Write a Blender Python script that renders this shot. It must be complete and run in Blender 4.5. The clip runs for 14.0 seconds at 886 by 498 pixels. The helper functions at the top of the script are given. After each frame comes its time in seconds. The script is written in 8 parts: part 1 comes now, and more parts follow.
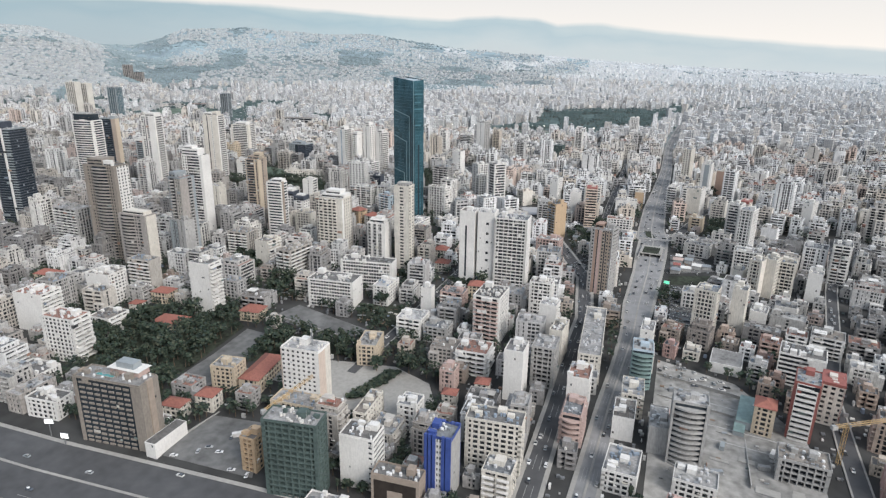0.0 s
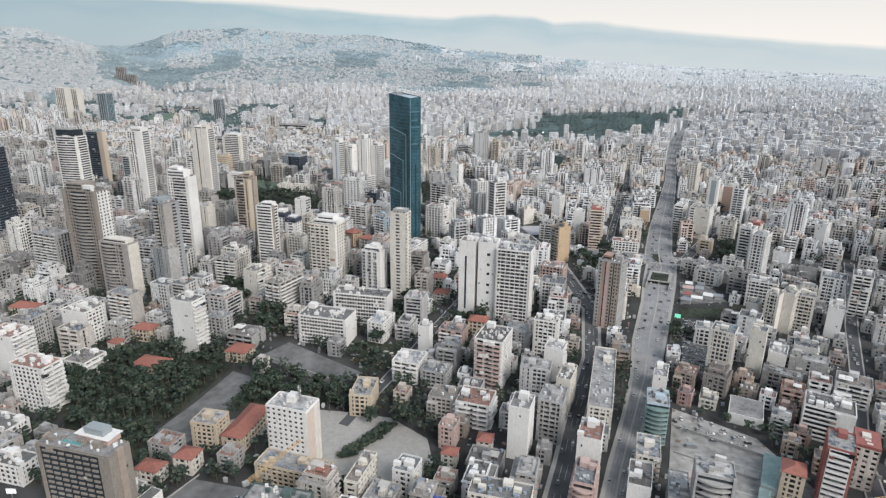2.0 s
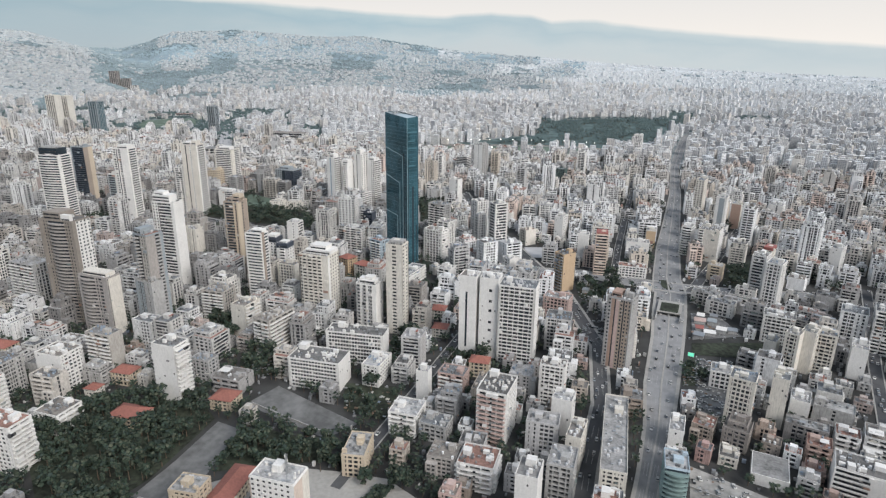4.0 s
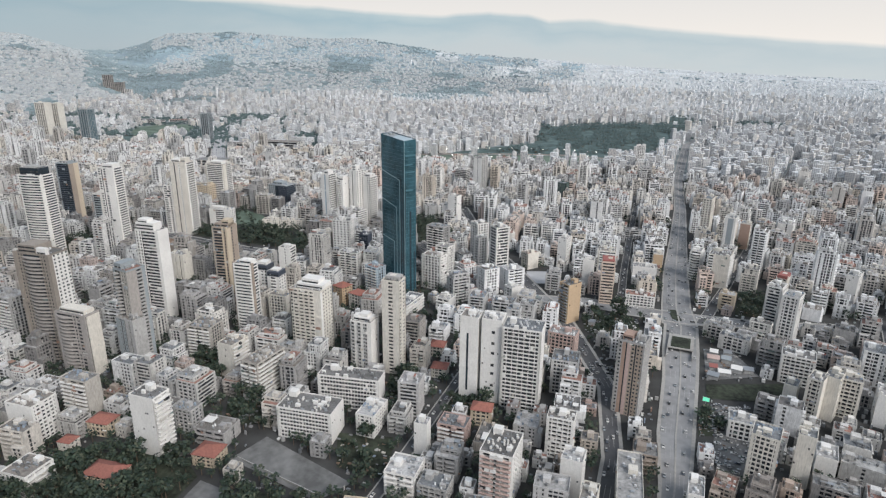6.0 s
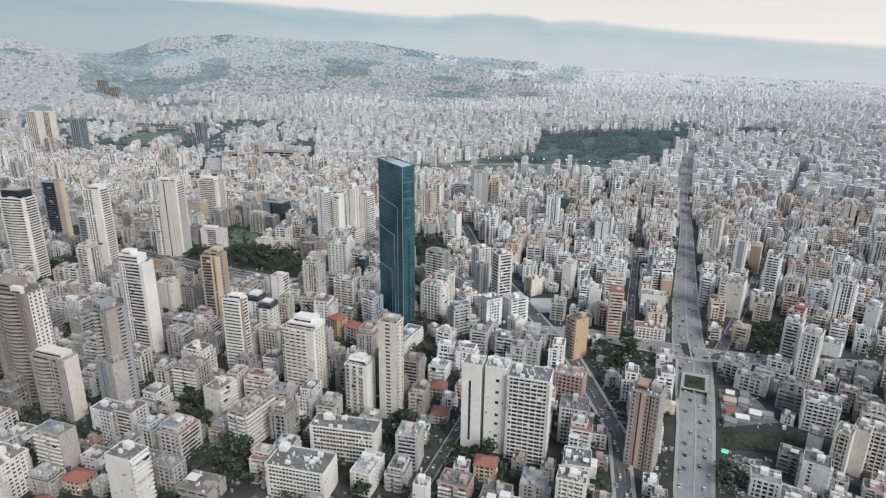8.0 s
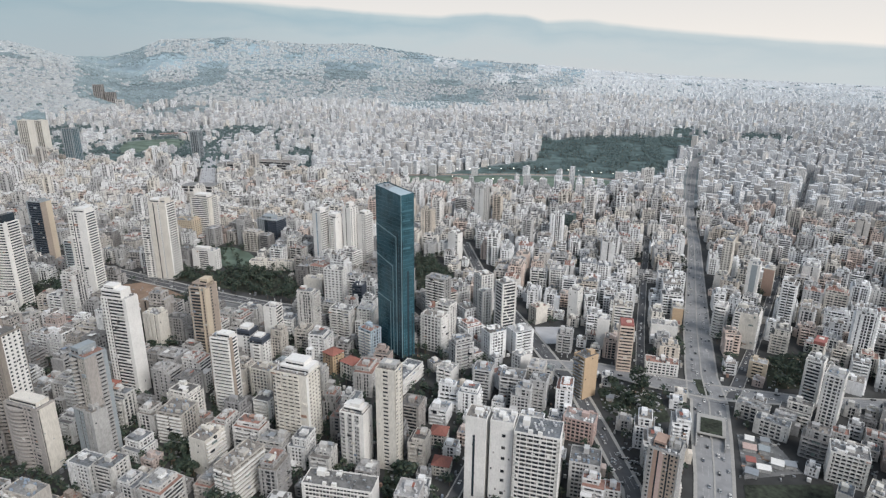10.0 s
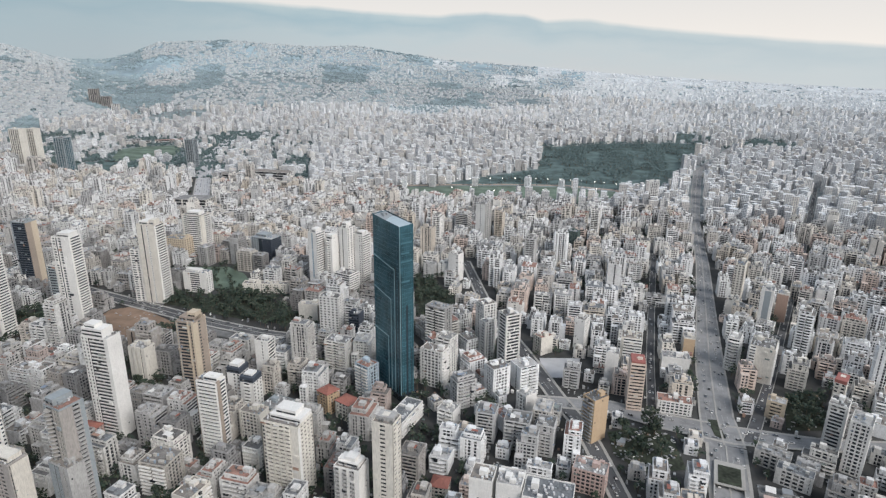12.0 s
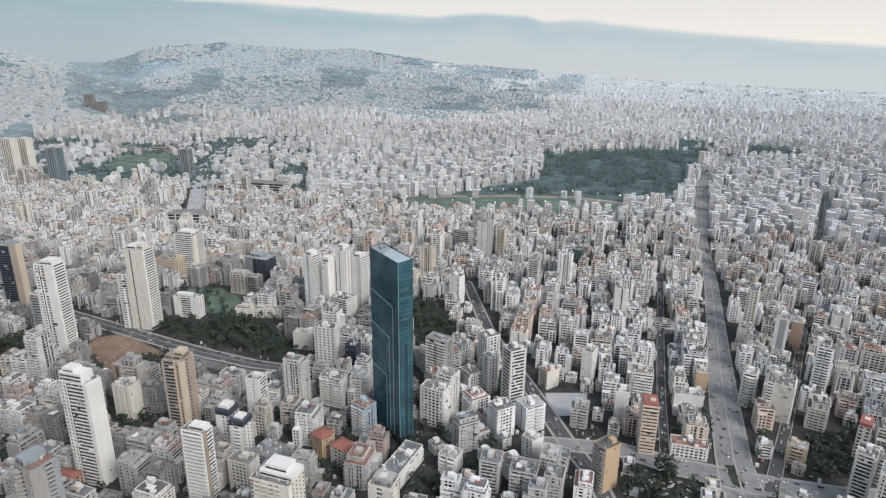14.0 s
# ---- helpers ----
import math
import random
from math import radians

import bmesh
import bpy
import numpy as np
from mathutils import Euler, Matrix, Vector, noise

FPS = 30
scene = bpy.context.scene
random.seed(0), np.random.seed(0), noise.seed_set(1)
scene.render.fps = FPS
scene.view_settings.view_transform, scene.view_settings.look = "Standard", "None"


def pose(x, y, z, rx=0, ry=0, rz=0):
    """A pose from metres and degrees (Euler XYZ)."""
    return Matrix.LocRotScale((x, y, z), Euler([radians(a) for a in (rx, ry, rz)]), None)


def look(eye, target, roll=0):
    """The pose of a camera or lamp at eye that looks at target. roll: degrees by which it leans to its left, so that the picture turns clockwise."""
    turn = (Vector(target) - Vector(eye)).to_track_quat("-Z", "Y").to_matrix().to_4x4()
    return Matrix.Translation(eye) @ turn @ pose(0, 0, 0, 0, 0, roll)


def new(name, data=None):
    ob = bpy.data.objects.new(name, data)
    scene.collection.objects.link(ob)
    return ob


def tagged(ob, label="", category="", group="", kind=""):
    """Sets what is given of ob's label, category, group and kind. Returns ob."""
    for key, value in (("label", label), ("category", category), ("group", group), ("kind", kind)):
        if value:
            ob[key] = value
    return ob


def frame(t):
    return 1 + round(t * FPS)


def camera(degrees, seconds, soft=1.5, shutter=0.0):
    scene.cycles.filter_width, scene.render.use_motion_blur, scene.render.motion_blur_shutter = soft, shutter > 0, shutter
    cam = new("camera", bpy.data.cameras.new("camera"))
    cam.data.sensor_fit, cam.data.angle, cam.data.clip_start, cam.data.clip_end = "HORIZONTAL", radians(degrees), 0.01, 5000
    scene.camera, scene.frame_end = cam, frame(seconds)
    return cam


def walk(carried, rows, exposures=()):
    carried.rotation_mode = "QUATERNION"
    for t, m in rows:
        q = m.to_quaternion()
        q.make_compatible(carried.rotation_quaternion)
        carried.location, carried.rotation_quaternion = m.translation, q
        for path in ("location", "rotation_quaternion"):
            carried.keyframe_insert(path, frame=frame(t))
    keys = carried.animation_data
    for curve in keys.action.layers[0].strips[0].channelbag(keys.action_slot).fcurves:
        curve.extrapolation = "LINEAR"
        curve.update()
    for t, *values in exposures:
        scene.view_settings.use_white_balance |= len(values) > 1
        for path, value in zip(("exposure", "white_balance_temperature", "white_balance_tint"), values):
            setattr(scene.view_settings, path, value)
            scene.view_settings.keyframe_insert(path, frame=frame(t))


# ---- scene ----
cam = camera(72.3, 14.0, soft=1.3)
METRES, EYE, TILT, LEAN, TURN = 290.0, 217.0, -3.7, 0.0, 19.8
ROWS = [
    (0.0, 0.0, 0.0, 0.0, 0.19, -13.71, -0.78),
    (0.5, -0.0009, 0.0309, 0.0179, 0.12, -13.77, -0.75),
    (1.0, -0.0019, 0.0619, 0.0358, 0.04, -13.81, -0.73),
    (1.5, -0.0029, 0.0918, 0.0531, -0.01, -13.84, -0.72),
    (2.0, -0.0041, 0.1227, 0.071, -0.07, -13.86, -0.71),
    (2.5, -0.0051, 0.1534, 0.0891, -0.13, -13.88, -0.69),
    (3.0, -0.0064, 0.184, 0.1074, -0.18, -13.9, -0.66),
    (5.5, -0.0119, 0.3386, 0.1987, -0.5, -14.0, -0.62),
    (6.0, -0.0133, 0.3695, 0.2172, -0.54, -14.0, -0.62),
    (6.5, -0.014, 0.3995, 0.2354, -0.58, -14.01, -0.6),
    (7.0, -0.0155, 0.4304, 0.2536, -0.62, -14.0, -0.6),
    (7.5, -0.0164, 0.4616, 0.2714, -0.66, -13.98, -0.6),
    (8.0, -0.0175, 0.4924, 0.2904, -0.67, -13.97, -0.6),
    (10.5, -0.0231, 0.6462, 0.3812, -0.77, -13.98, -0.54),
    (11.0, -0.0242, 0.6771, 0.3997, -0.79, -13.99, -0.54),
    (11.5, -0.025, 0.7072, 0.4176, -0.79, -14.02, -0.55),
    (12.0, -0.0262, 0.738, 0.4358, -0.82, -14.01, -0.56),
    (12.5, -0.0273, 0.769, 0.4539, -0.85, -14.01, -0.56),
    (13.0, -0.0283, 0.8003, 0.4717, -0.85, -13.99, -0.54),
    (13.5, -0.0295, 0.8309, 0.4904, -0.87, -13.98, -0.53),
    (14.0, -0.0307, 0.8608, 0.5079, -0.9, -13.98, -0.54),
]
walk(cam, [(t, pose(0, 0, EYE, TILT, LEAN, TURN) @ pose(METRES * x, METRES * y, METRES * z, 90 + pitch, roll, yaw)) for t, x, y, z, yaw, pitch, roll in ROWS],
     [(0.0, 0.27), (7.0, 0.13), (14.0, 0.13)])

# ---- world, sun ----
world = bpy.data.worlds.new("world")
scene.world = world
world.use_nodes = True
wn, wl = world.node_tree.nodes, world.node_tree.links
wn.clear()


def wmath(op, a, b=None):
    n = wn.new("ShaderNodeMath")
    n.operation = op
    for i, v in enumerate((a, b)):
        if v is None:
            continue
        if isinstance(v, (int, float)):
            n.inputs[i].default_value = v
        else:
            wl.new(v, n.inputs[i])
    return n.outputs[0]


SUN_AZ, SUN_EL = 121.0, 38.0            # degrees clockwise from +y, and above the horizon
sky = wn.new("ShaderNodeTexSky")
sky.sky_type = "NISHITA"
sky.sun_disc = False
sky.sun_elevation = radians(SUN_EL)
sky.sun_rotation = radians(SUN_AZ)
sky.dust_density = 4.0
sky_dim = wn.new("ShaderNodeMixRGB")
sky_dim.blend_type = "MULTIPLY"
sky_dim.inputs[0].default_value = 1.0
sky_dim.inputs[2].default_value = (0.1, 0.1, 0.1, 1)
wl.new(sky.outputs[0], sky_dim.inputs[1])
# thin overcast over the blue
overcast = wn.new("ShaderNodeMixRGB")
overcast.inputs[0].default_value = 0.72
overcast.inputs[2].default_value = (0.52, 0.60, 0.70, 1)
wl.new(sky_dim.outputs[0], overcast.inputs[1])
# far mountains at the horizon, their haze painted as colour
coord = wn.new("ShaderNodeTexCoord")
split = wn.new("ShaderNodeSeparateXYZ")
wl.new(coord.outputs["Generated"], split.inputs[0])
azim = wmath("ARCTAN2", split.outputs[0], split.outputs[1])
elev = wmath("ARCSINE", split.outputs[2])
ridge_pos = wn.new("ShaderNodeMapRange")
ridge_pos.inputs["From Min"].default_value = radians(-60)
ridge_pos.inputs["From Max"].default_value = radians(20)
wl.new(azim, ridge_pos.inputs["Value"])
ridge = wn.new("ShaderNodeValToRGB")
wl.new(ridge_pos.outputs[0], ridge.inputs[0])
RIDGE = ((0.0, .46), (0.087, .494), (0.178, .523), (0.299, .514), (0.375, .474), (0.423, .439), (0.472, .418), (0.510, .405), (0.525, .430), (0.559, .450), (0.603, .424),
         (0.625, .361), (0.646, .378), (0.670, .376), (0.700, .333), (0.763, .269), (0.817, .224), (0.869, .181), (0.947, .124), (1.0, .10))
while len(ridge.color_ramp.elements) < len(RIDGE):
    ridge.color_ramp.elements.new(0.5)
for el, (p, v) in zip(ridge.color_ramp.elements, RIDGE):
    el.position, el.color = p, (v, v, v, 1)
rough_edge = wn.new("ShaderNodeTexNoise")
rough_edge.inputs["Scale"].default_value = 26.0
rough_edge.inputs["Detail"].default_value = 3.0
wl.new(coord.outputs["Generated"], rough_edge.inputs["Vector"])
crest = wmath("ADD", wmath("MULTIPLY", ridge.outputs[0], radians(8.0)), wmath("MULTIPLY", wmath("SUBTRACT", rough_edge.outputs[0], 0.5), radians(0.2)))
above = wmath("SUBTRACT", elev, crest)
edge = wn.new("ShaderNodeMapRange")
edge.inputs["From Min"].default_value = radians(-0.2)
edge.inputs["From Max"].default_value = radians(0.2)
wl.new(above, edge.inputs["Value"])
# mountain body, colour hazed paler towards the plain, with soft folds
folds = wn.new("ShaderNodeTexNoise")
folds.inputs["Scale"].default_value = 9.0
folds.inputs["Detail"].default_value = 5.0
stretch = wn.new("ShaderNodeMapping")
stretch.inputs["Scale"].default_value = (1, 1, 4)
wl.new(coord.outputs["Generated"], stretch.inputs[0])
wl.new(stretch.outputs[0], folds.inputs["Vector"])
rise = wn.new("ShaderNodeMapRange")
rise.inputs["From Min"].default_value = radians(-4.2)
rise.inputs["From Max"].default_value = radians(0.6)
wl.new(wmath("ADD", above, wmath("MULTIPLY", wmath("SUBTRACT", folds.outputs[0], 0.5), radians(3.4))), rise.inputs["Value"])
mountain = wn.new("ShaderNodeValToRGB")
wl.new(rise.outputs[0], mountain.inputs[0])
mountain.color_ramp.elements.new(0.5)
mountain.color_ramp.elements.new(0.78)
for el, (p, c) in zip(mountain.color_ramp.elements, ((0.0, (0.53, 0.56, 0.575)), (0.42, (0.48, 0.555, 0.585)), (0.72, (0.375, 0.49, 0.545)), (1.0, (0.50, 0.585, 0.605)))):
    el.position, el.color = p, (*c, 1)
glow_pos = wn.new("ShaderNodeMapRange")
glow_pos.inputs["From Min"].default_value = radians(0.0)
glow_pos.inputs["From Max"].default_value = radians(16.0)
wl.new(elev, glow_pos.inputs["Value"])
low_sky = wn.new("ShaderNodeMixRGB")
low_sky.inputs[1].default_value = (0.86, 0.81, 0.755, 1)
wl.new(glow_pos.outputs[0], low_sky.inputs[0])
wl.new(overcast.outputs[0], low_sky.inputs[2])
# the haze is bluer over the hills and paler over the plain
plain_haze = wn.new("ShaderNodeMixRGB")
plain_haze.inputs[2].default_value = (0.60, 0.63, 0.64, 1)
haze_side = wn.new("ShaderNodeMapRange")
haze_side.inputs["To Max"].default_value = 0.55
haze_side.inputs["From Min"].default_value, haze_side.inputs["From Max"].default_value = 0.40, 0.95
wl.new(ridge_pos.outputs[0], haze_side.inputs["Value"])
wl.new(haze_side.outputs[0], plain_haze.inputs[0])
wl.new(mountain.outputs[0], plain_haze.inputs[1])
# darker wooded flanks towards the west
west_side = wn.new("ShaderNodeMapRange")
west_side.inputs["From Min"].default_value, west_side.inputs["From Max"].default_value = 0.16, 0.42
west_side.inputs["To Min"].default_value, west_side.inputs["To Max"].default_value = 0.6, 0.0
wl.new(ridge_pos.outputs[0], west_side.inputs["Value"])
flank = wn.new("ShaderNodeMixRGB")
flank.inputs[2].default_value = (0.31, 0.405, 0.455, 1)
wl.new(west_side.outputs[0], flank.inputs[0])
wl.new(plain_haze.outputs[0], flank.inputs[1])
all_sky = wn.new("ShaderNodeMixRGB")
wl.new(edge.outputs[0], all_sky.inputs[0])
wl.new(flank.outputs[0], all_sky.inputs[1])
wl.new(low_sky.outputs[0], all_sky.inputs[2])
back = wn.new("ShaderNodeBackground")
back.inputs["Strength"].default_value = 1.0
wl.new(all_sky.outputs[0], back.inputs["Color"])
wout = wn.new("ShaderNodeOutputWorld")
wl.new(back.outputs[0], wout.inputs["Surface"])

sun = new("sun", bpy.data.lights.new("sun", "SUN"))
sun.data.energy, sun.data.angle, sun.data.color = 2.5, radians(34), (1.0, 0.972, 0.945)
sun_from = Vector((math.sin(radians(SUN_AZ)) * math.cos(radians(SUN_EL)), math.cos(radians(SUN_AZ)) * math.cos(radians(SUN_EL)), math.sin(radians(SUN_EL))))
sun.matrix_world = look(sun_from * 1000, (0, 0, 0))


# ---- materials ----
def material(name, color, rough=0.8, metal=0.0, spread=0.12, grain=0.6, stain=0.03, bump=0.0, tones=(), island=False, spec=0.35, pick_by="", streak=0.0):
    """A procedural surface: a base colour (or tones picked piece by piece), blotched at two scales."""
    m = bpy.data.materials.new(name)
    m.use_nodes = True
    n, l = m.node_tree.nodes, m.node_tree.links
    bsdf = n["Principled BSDF"]
    bsdf.inputs["Roughness"].default_value = rough
    bsdf.inputs["Metallic"].default_value = metal
    bsdf.inputs["Specular IOR Level"].default_value = spec
    co = n.new("ShaderNodeTexCoord")
    geo = n.new("ShaderNodeNewGeometry")
    base = None
    if tones:
        pick = n.new("ShaderNodeValToRGB")
        pick.color_ramp.interpolation = "CONSTANT"
        while len(pick.color_ramp.elements) < len(tones):
            pick.color_ramp.elements.new(0.5)
        for i, (el, c) in enumerate(zip(pick.color_ramp.elements, tones)):
            el.position, el.color = i / len(tones), (*c, 1)
        if pick_by:
            at = n.new("ShaderNodeAttribute")
            at.attribute_name = pick_by
            l.new(at.outputs["Fac"], pick.inputs[0])
        elif island:
            l.new(geo.outputs["Random Per Island"], pick.inputs[0])
        else:
            info = n.new("ShaderNodeObjectInfo")
            l.new(info.outputs["Random"], pick.inputs[0])
        base = pick.outputs[0]
    fine, broad = n.new("ShaderNodeTexNoise"), n.new("ShaderNodeTexNoise")
    fine.inputs["Scale"].default_value, fine.inputs["Detail"].default_value = grain, 4
    broad.inputs["Scale"].default_value, broad.inputs["Detail"].default_value = stain, 3
    l.new(geo.outputs["Position"], fine.inputs["Vector"])
    l.new(geo.outputs["Position"], broad.inputs["Vector"])
    add = n.new("ShaderNodeMath")
    add.operation = "ADD"
    l.new(fine.outputs[0], add.inputs[0])
    l.new(broad.outputs[0], add.inputs[1])
    span = n.new("ShaderNodeMapRange")
    span.inputs["From Min"].default_value, span.inputs["From Max"].default_value = 0.7, 1.3
    span.inputs["To Min"].default_value, span.inputs["To Max"].default_value = 1 - spread, 1 + spread
    l.new(add.outputs[0], span.inputs["Value"])
    level = span.outputs[0]
    if streak:
        # rain streaks that run down the wall
        sm = n.new("ShaderNodeMapping")
        sm.inputs["Scale"].default_value = (2.2, 2.2, 0.22)
        l.new(geo.outputs["Position"], sm.inputs[0])
        sn = n.new("ShaderNodeTexNoise")
        sn.inputs["Scale"].default_value, sn.inputs["Detail"].default_value = 1.0, 4
        l.new(sm.outputs[0], sn.inputs["Vector"])
        sr = n.new("ShaderNodeMapRange")
        sr.inputs["From Min"].default_value, sr.inputs["From Max"].default_value = 0.42, 0.68
        sr.inputs["To Min"].default_value, sr.inputs["To Max"].default_value = 1.0, 1.0 - streak
        l.new(sn.outputs[0], sr.inputs["Value"])
        both = n.new("ShaderNodeMath")
        both.operation = "MULTIPLY"
        l.new(level, both.inputs[0])
        l.new(sr.outputs[0], both.inputs[1])
        level = both.outputs[0]
    mul = n.new("ShaderNodeVectorMath")
    mul.operation = "SCALE"
    if base is None:
        mul.inputs[0].default_value = color
    else:
        l.new(base, mul.inputs[0])
    l.new(level, mul.inputs["Scale"])
    l.new(mul.outputs[0], bsdf.inputs["Base Color"])
    if bump:
        b = n.new("ShaderNodeBump")
        b.inputs["Strength"].default_value = bump
        b.inputs["Distance"].default_value = 0.3
        l.new(fine.outputs[0], b.inputs["Height"])
        l.new(b.outputs[0], bsdf.inputs["Normal"])
    return m


def window_glass(name, dark, rough):
    """Panes that differ window by window: most dark, some with blinds or curtains drawn."""
    m = material(name, dark, rough, spec=0.18)
    n, l = m.node_tree.nodes, m.node_tree.links
    bsdf, geo = n["Principled BSDF"], n["Geometry"]
    cell = n.new("ShaderNodeVectorMath")
    cell.operation = "SNAP"
    cell.inputs[1].default_value = (1.7, 1.7, 3.1)
    l.new(geo.outputs["Position"], cell.inputs[0])
    wn2 = n.new("ShaderNodeTexWhiteNoise")
    l.new(cell.outputs[0], wn2.inputs["Vector"])
    ramp = n.new("ShaderNodeValToRGB")
    ramp.color_ramp.interpolation = "CONSTANT"
    stops = ((0.0, dark), (0.5, tuple(c * 1.6 for c in dark)), (0.80, (0.09, 0.088, 0.085)), (0.93, (0.18, 0.175, 0.165)), (0.97, (0.34, 0.32, 0.30)))
    while len(ramp.color_ramp.elements) < len(stops):
        ramp.color_ramp.elements.new(0.5)
    for el, (p, c) in zip(ramp.color_ramp.elements, stops):
        el.position, el.color = p, (*c, 1)
    l.new(wn2.outputs["Value"], ramp.inputs[0])
    l.new(ramp.outputs[0], bsdf.inputs["Base Color"])
    return m


def window_facade(name, tones, glass, bay=3.4, storey=3.1):
    """Far walls: rows of windows on the wall's own metres."""
    m = material(name, (0.5, 0.5, 0.5), 0.85, tones=tones, island=True, spread=0.1)
    n, l = m.node_tree.nodes, m.node_tree.links
    bsdf = n["Principled BSDF"]
    wall = bsdf.inputs["Base Color"].links[0].from_socket
    uv = n.new("ShaderNodeUVMap")
    brick = n.new("ShaderNodeTexBrick")
    brick.offset, brick.squash = 0.0, 1.0
    brick.inputs["Scale"].default_value = 1.0
    brick.inputs["Brick Width"].default_value = bay
    brick.inputs["Row Height"].default_value = storey
    brick.inputs["Mortar Size"].default_value = 0.62
    brick.inputs["Mortar Smooth"].default_value = 0.0
    brick.inputs["Color1"].default_value = (*glass, 1)
    brick.inputs["Color2"].default_value = (*[c * 1.5 for c in glass], 1)
    l.new(uv.outputs[0], brick.inputs["Vector"])
    l.new(wall, brick.inputs["Mortar"])
    l.new(brick.outputs["Color"], bsdf.inputs["Base Color"])
    return m


PALE = ((0.60, 0.59, 0.575), (0.76, 0.76, 0.755), (0.40, 0.375, 0.35), (0.55, 0.545, 0.54), (0.28, 0.27, 0.265), (0.78, 0.78, 0.775),
        (0.46, 0.41, 0.36), (0.22, 0.21, 0.205), (0.50, 0.47, 0.435), (0.38, 0.29, 0.26), (0.70, 0.695, 0.69), (0.18, 0.175, 0.175), (0.42, 0.41, 0.40), (0.33, 0.32, 0.315),
        (0.50, 0.49, 0.485), (0.30, 0.255, 0.22), (0.37, 0.36, 0.35), (0.64, 0.63, 0.61))
# pale wall tones, lifted further to allow for haze over these quarters
MANY_PALE = ((0.77, 0.765, 0.76), (0.80, 0.80, 0.80), (0.69, 0.65, 0.595), (0.75, 0.745, 0.745), (0.58, 0.55, 0.515), (0.80, 0.80, 0.795), (0.70, 0.665, 0.61), (0.50, 0.495, 0.49),
             (0.75, 0.735, 0.71), (0.67, 0.56, 0.50), (0.79, 0.79, 0.79), (0.78, 0.775, 0.775), (0.61, 0.605, 0.60), (0.73, 0.70, 0.66), (0.62, 0.56, 0.49))
# far wall tones, paled and cooled to carry the haze
FAR_HAZED = ((0.76, 0.765, 0.77), (0.68, 0.68, 0.685), (0.60, 0.59, 0.575), (0.79, 0.795, 0.80), (0.50, 0.505, 0.51), (0.70, 0.65, 0.59), (0.74, 0.745, 0.75), (0.56, 0.55, 0.54), (0.72, 0.70, 0.67), (0.46, 0.455, 0.45), (0.52, 0.49, 0.46))
LEFT_MIX = ((0.72, 0.715, 0.705), (0.46, 0.448, 0.43), (0.60, 0.59, 0.575), (0.34, 0.335, 0.33), (0.70, 0.68, 0.645), (0.40, 0.375, 0.35), (0.52, 0.51, 0.495), (0.29, 0.285, 0.283), (0.74, 0.738, 0.73), (0.44, 0.37, 0.34),
            (0.56, 0.525, 0.48), (0.37, 0.362, 0.355), (0.64, 0.637, 0.635), (0.48, 0.47, 0.455), (0.26, 0.25, 0.243), (0.58, 0.565, 0.54))
ROOFS = ((.22, .217, .213), (.16, .157, .153), (.28, .276, .272), (.18, .169, .158), (.38, .376, .372), (.13, .126, .122), (.22, .20, .18), (.27, .16, .13), (.30, .297, .29), (.17, .18, .19))
OLD = ((0.40, 0.30, 0.26), (0.46, 0.37, 0.31), (0.36, 0.31, 0.27), (0.48, 0.33, 0.30), (0.30, 0.27, 0.25), (0.52, 0.46, 0.39))
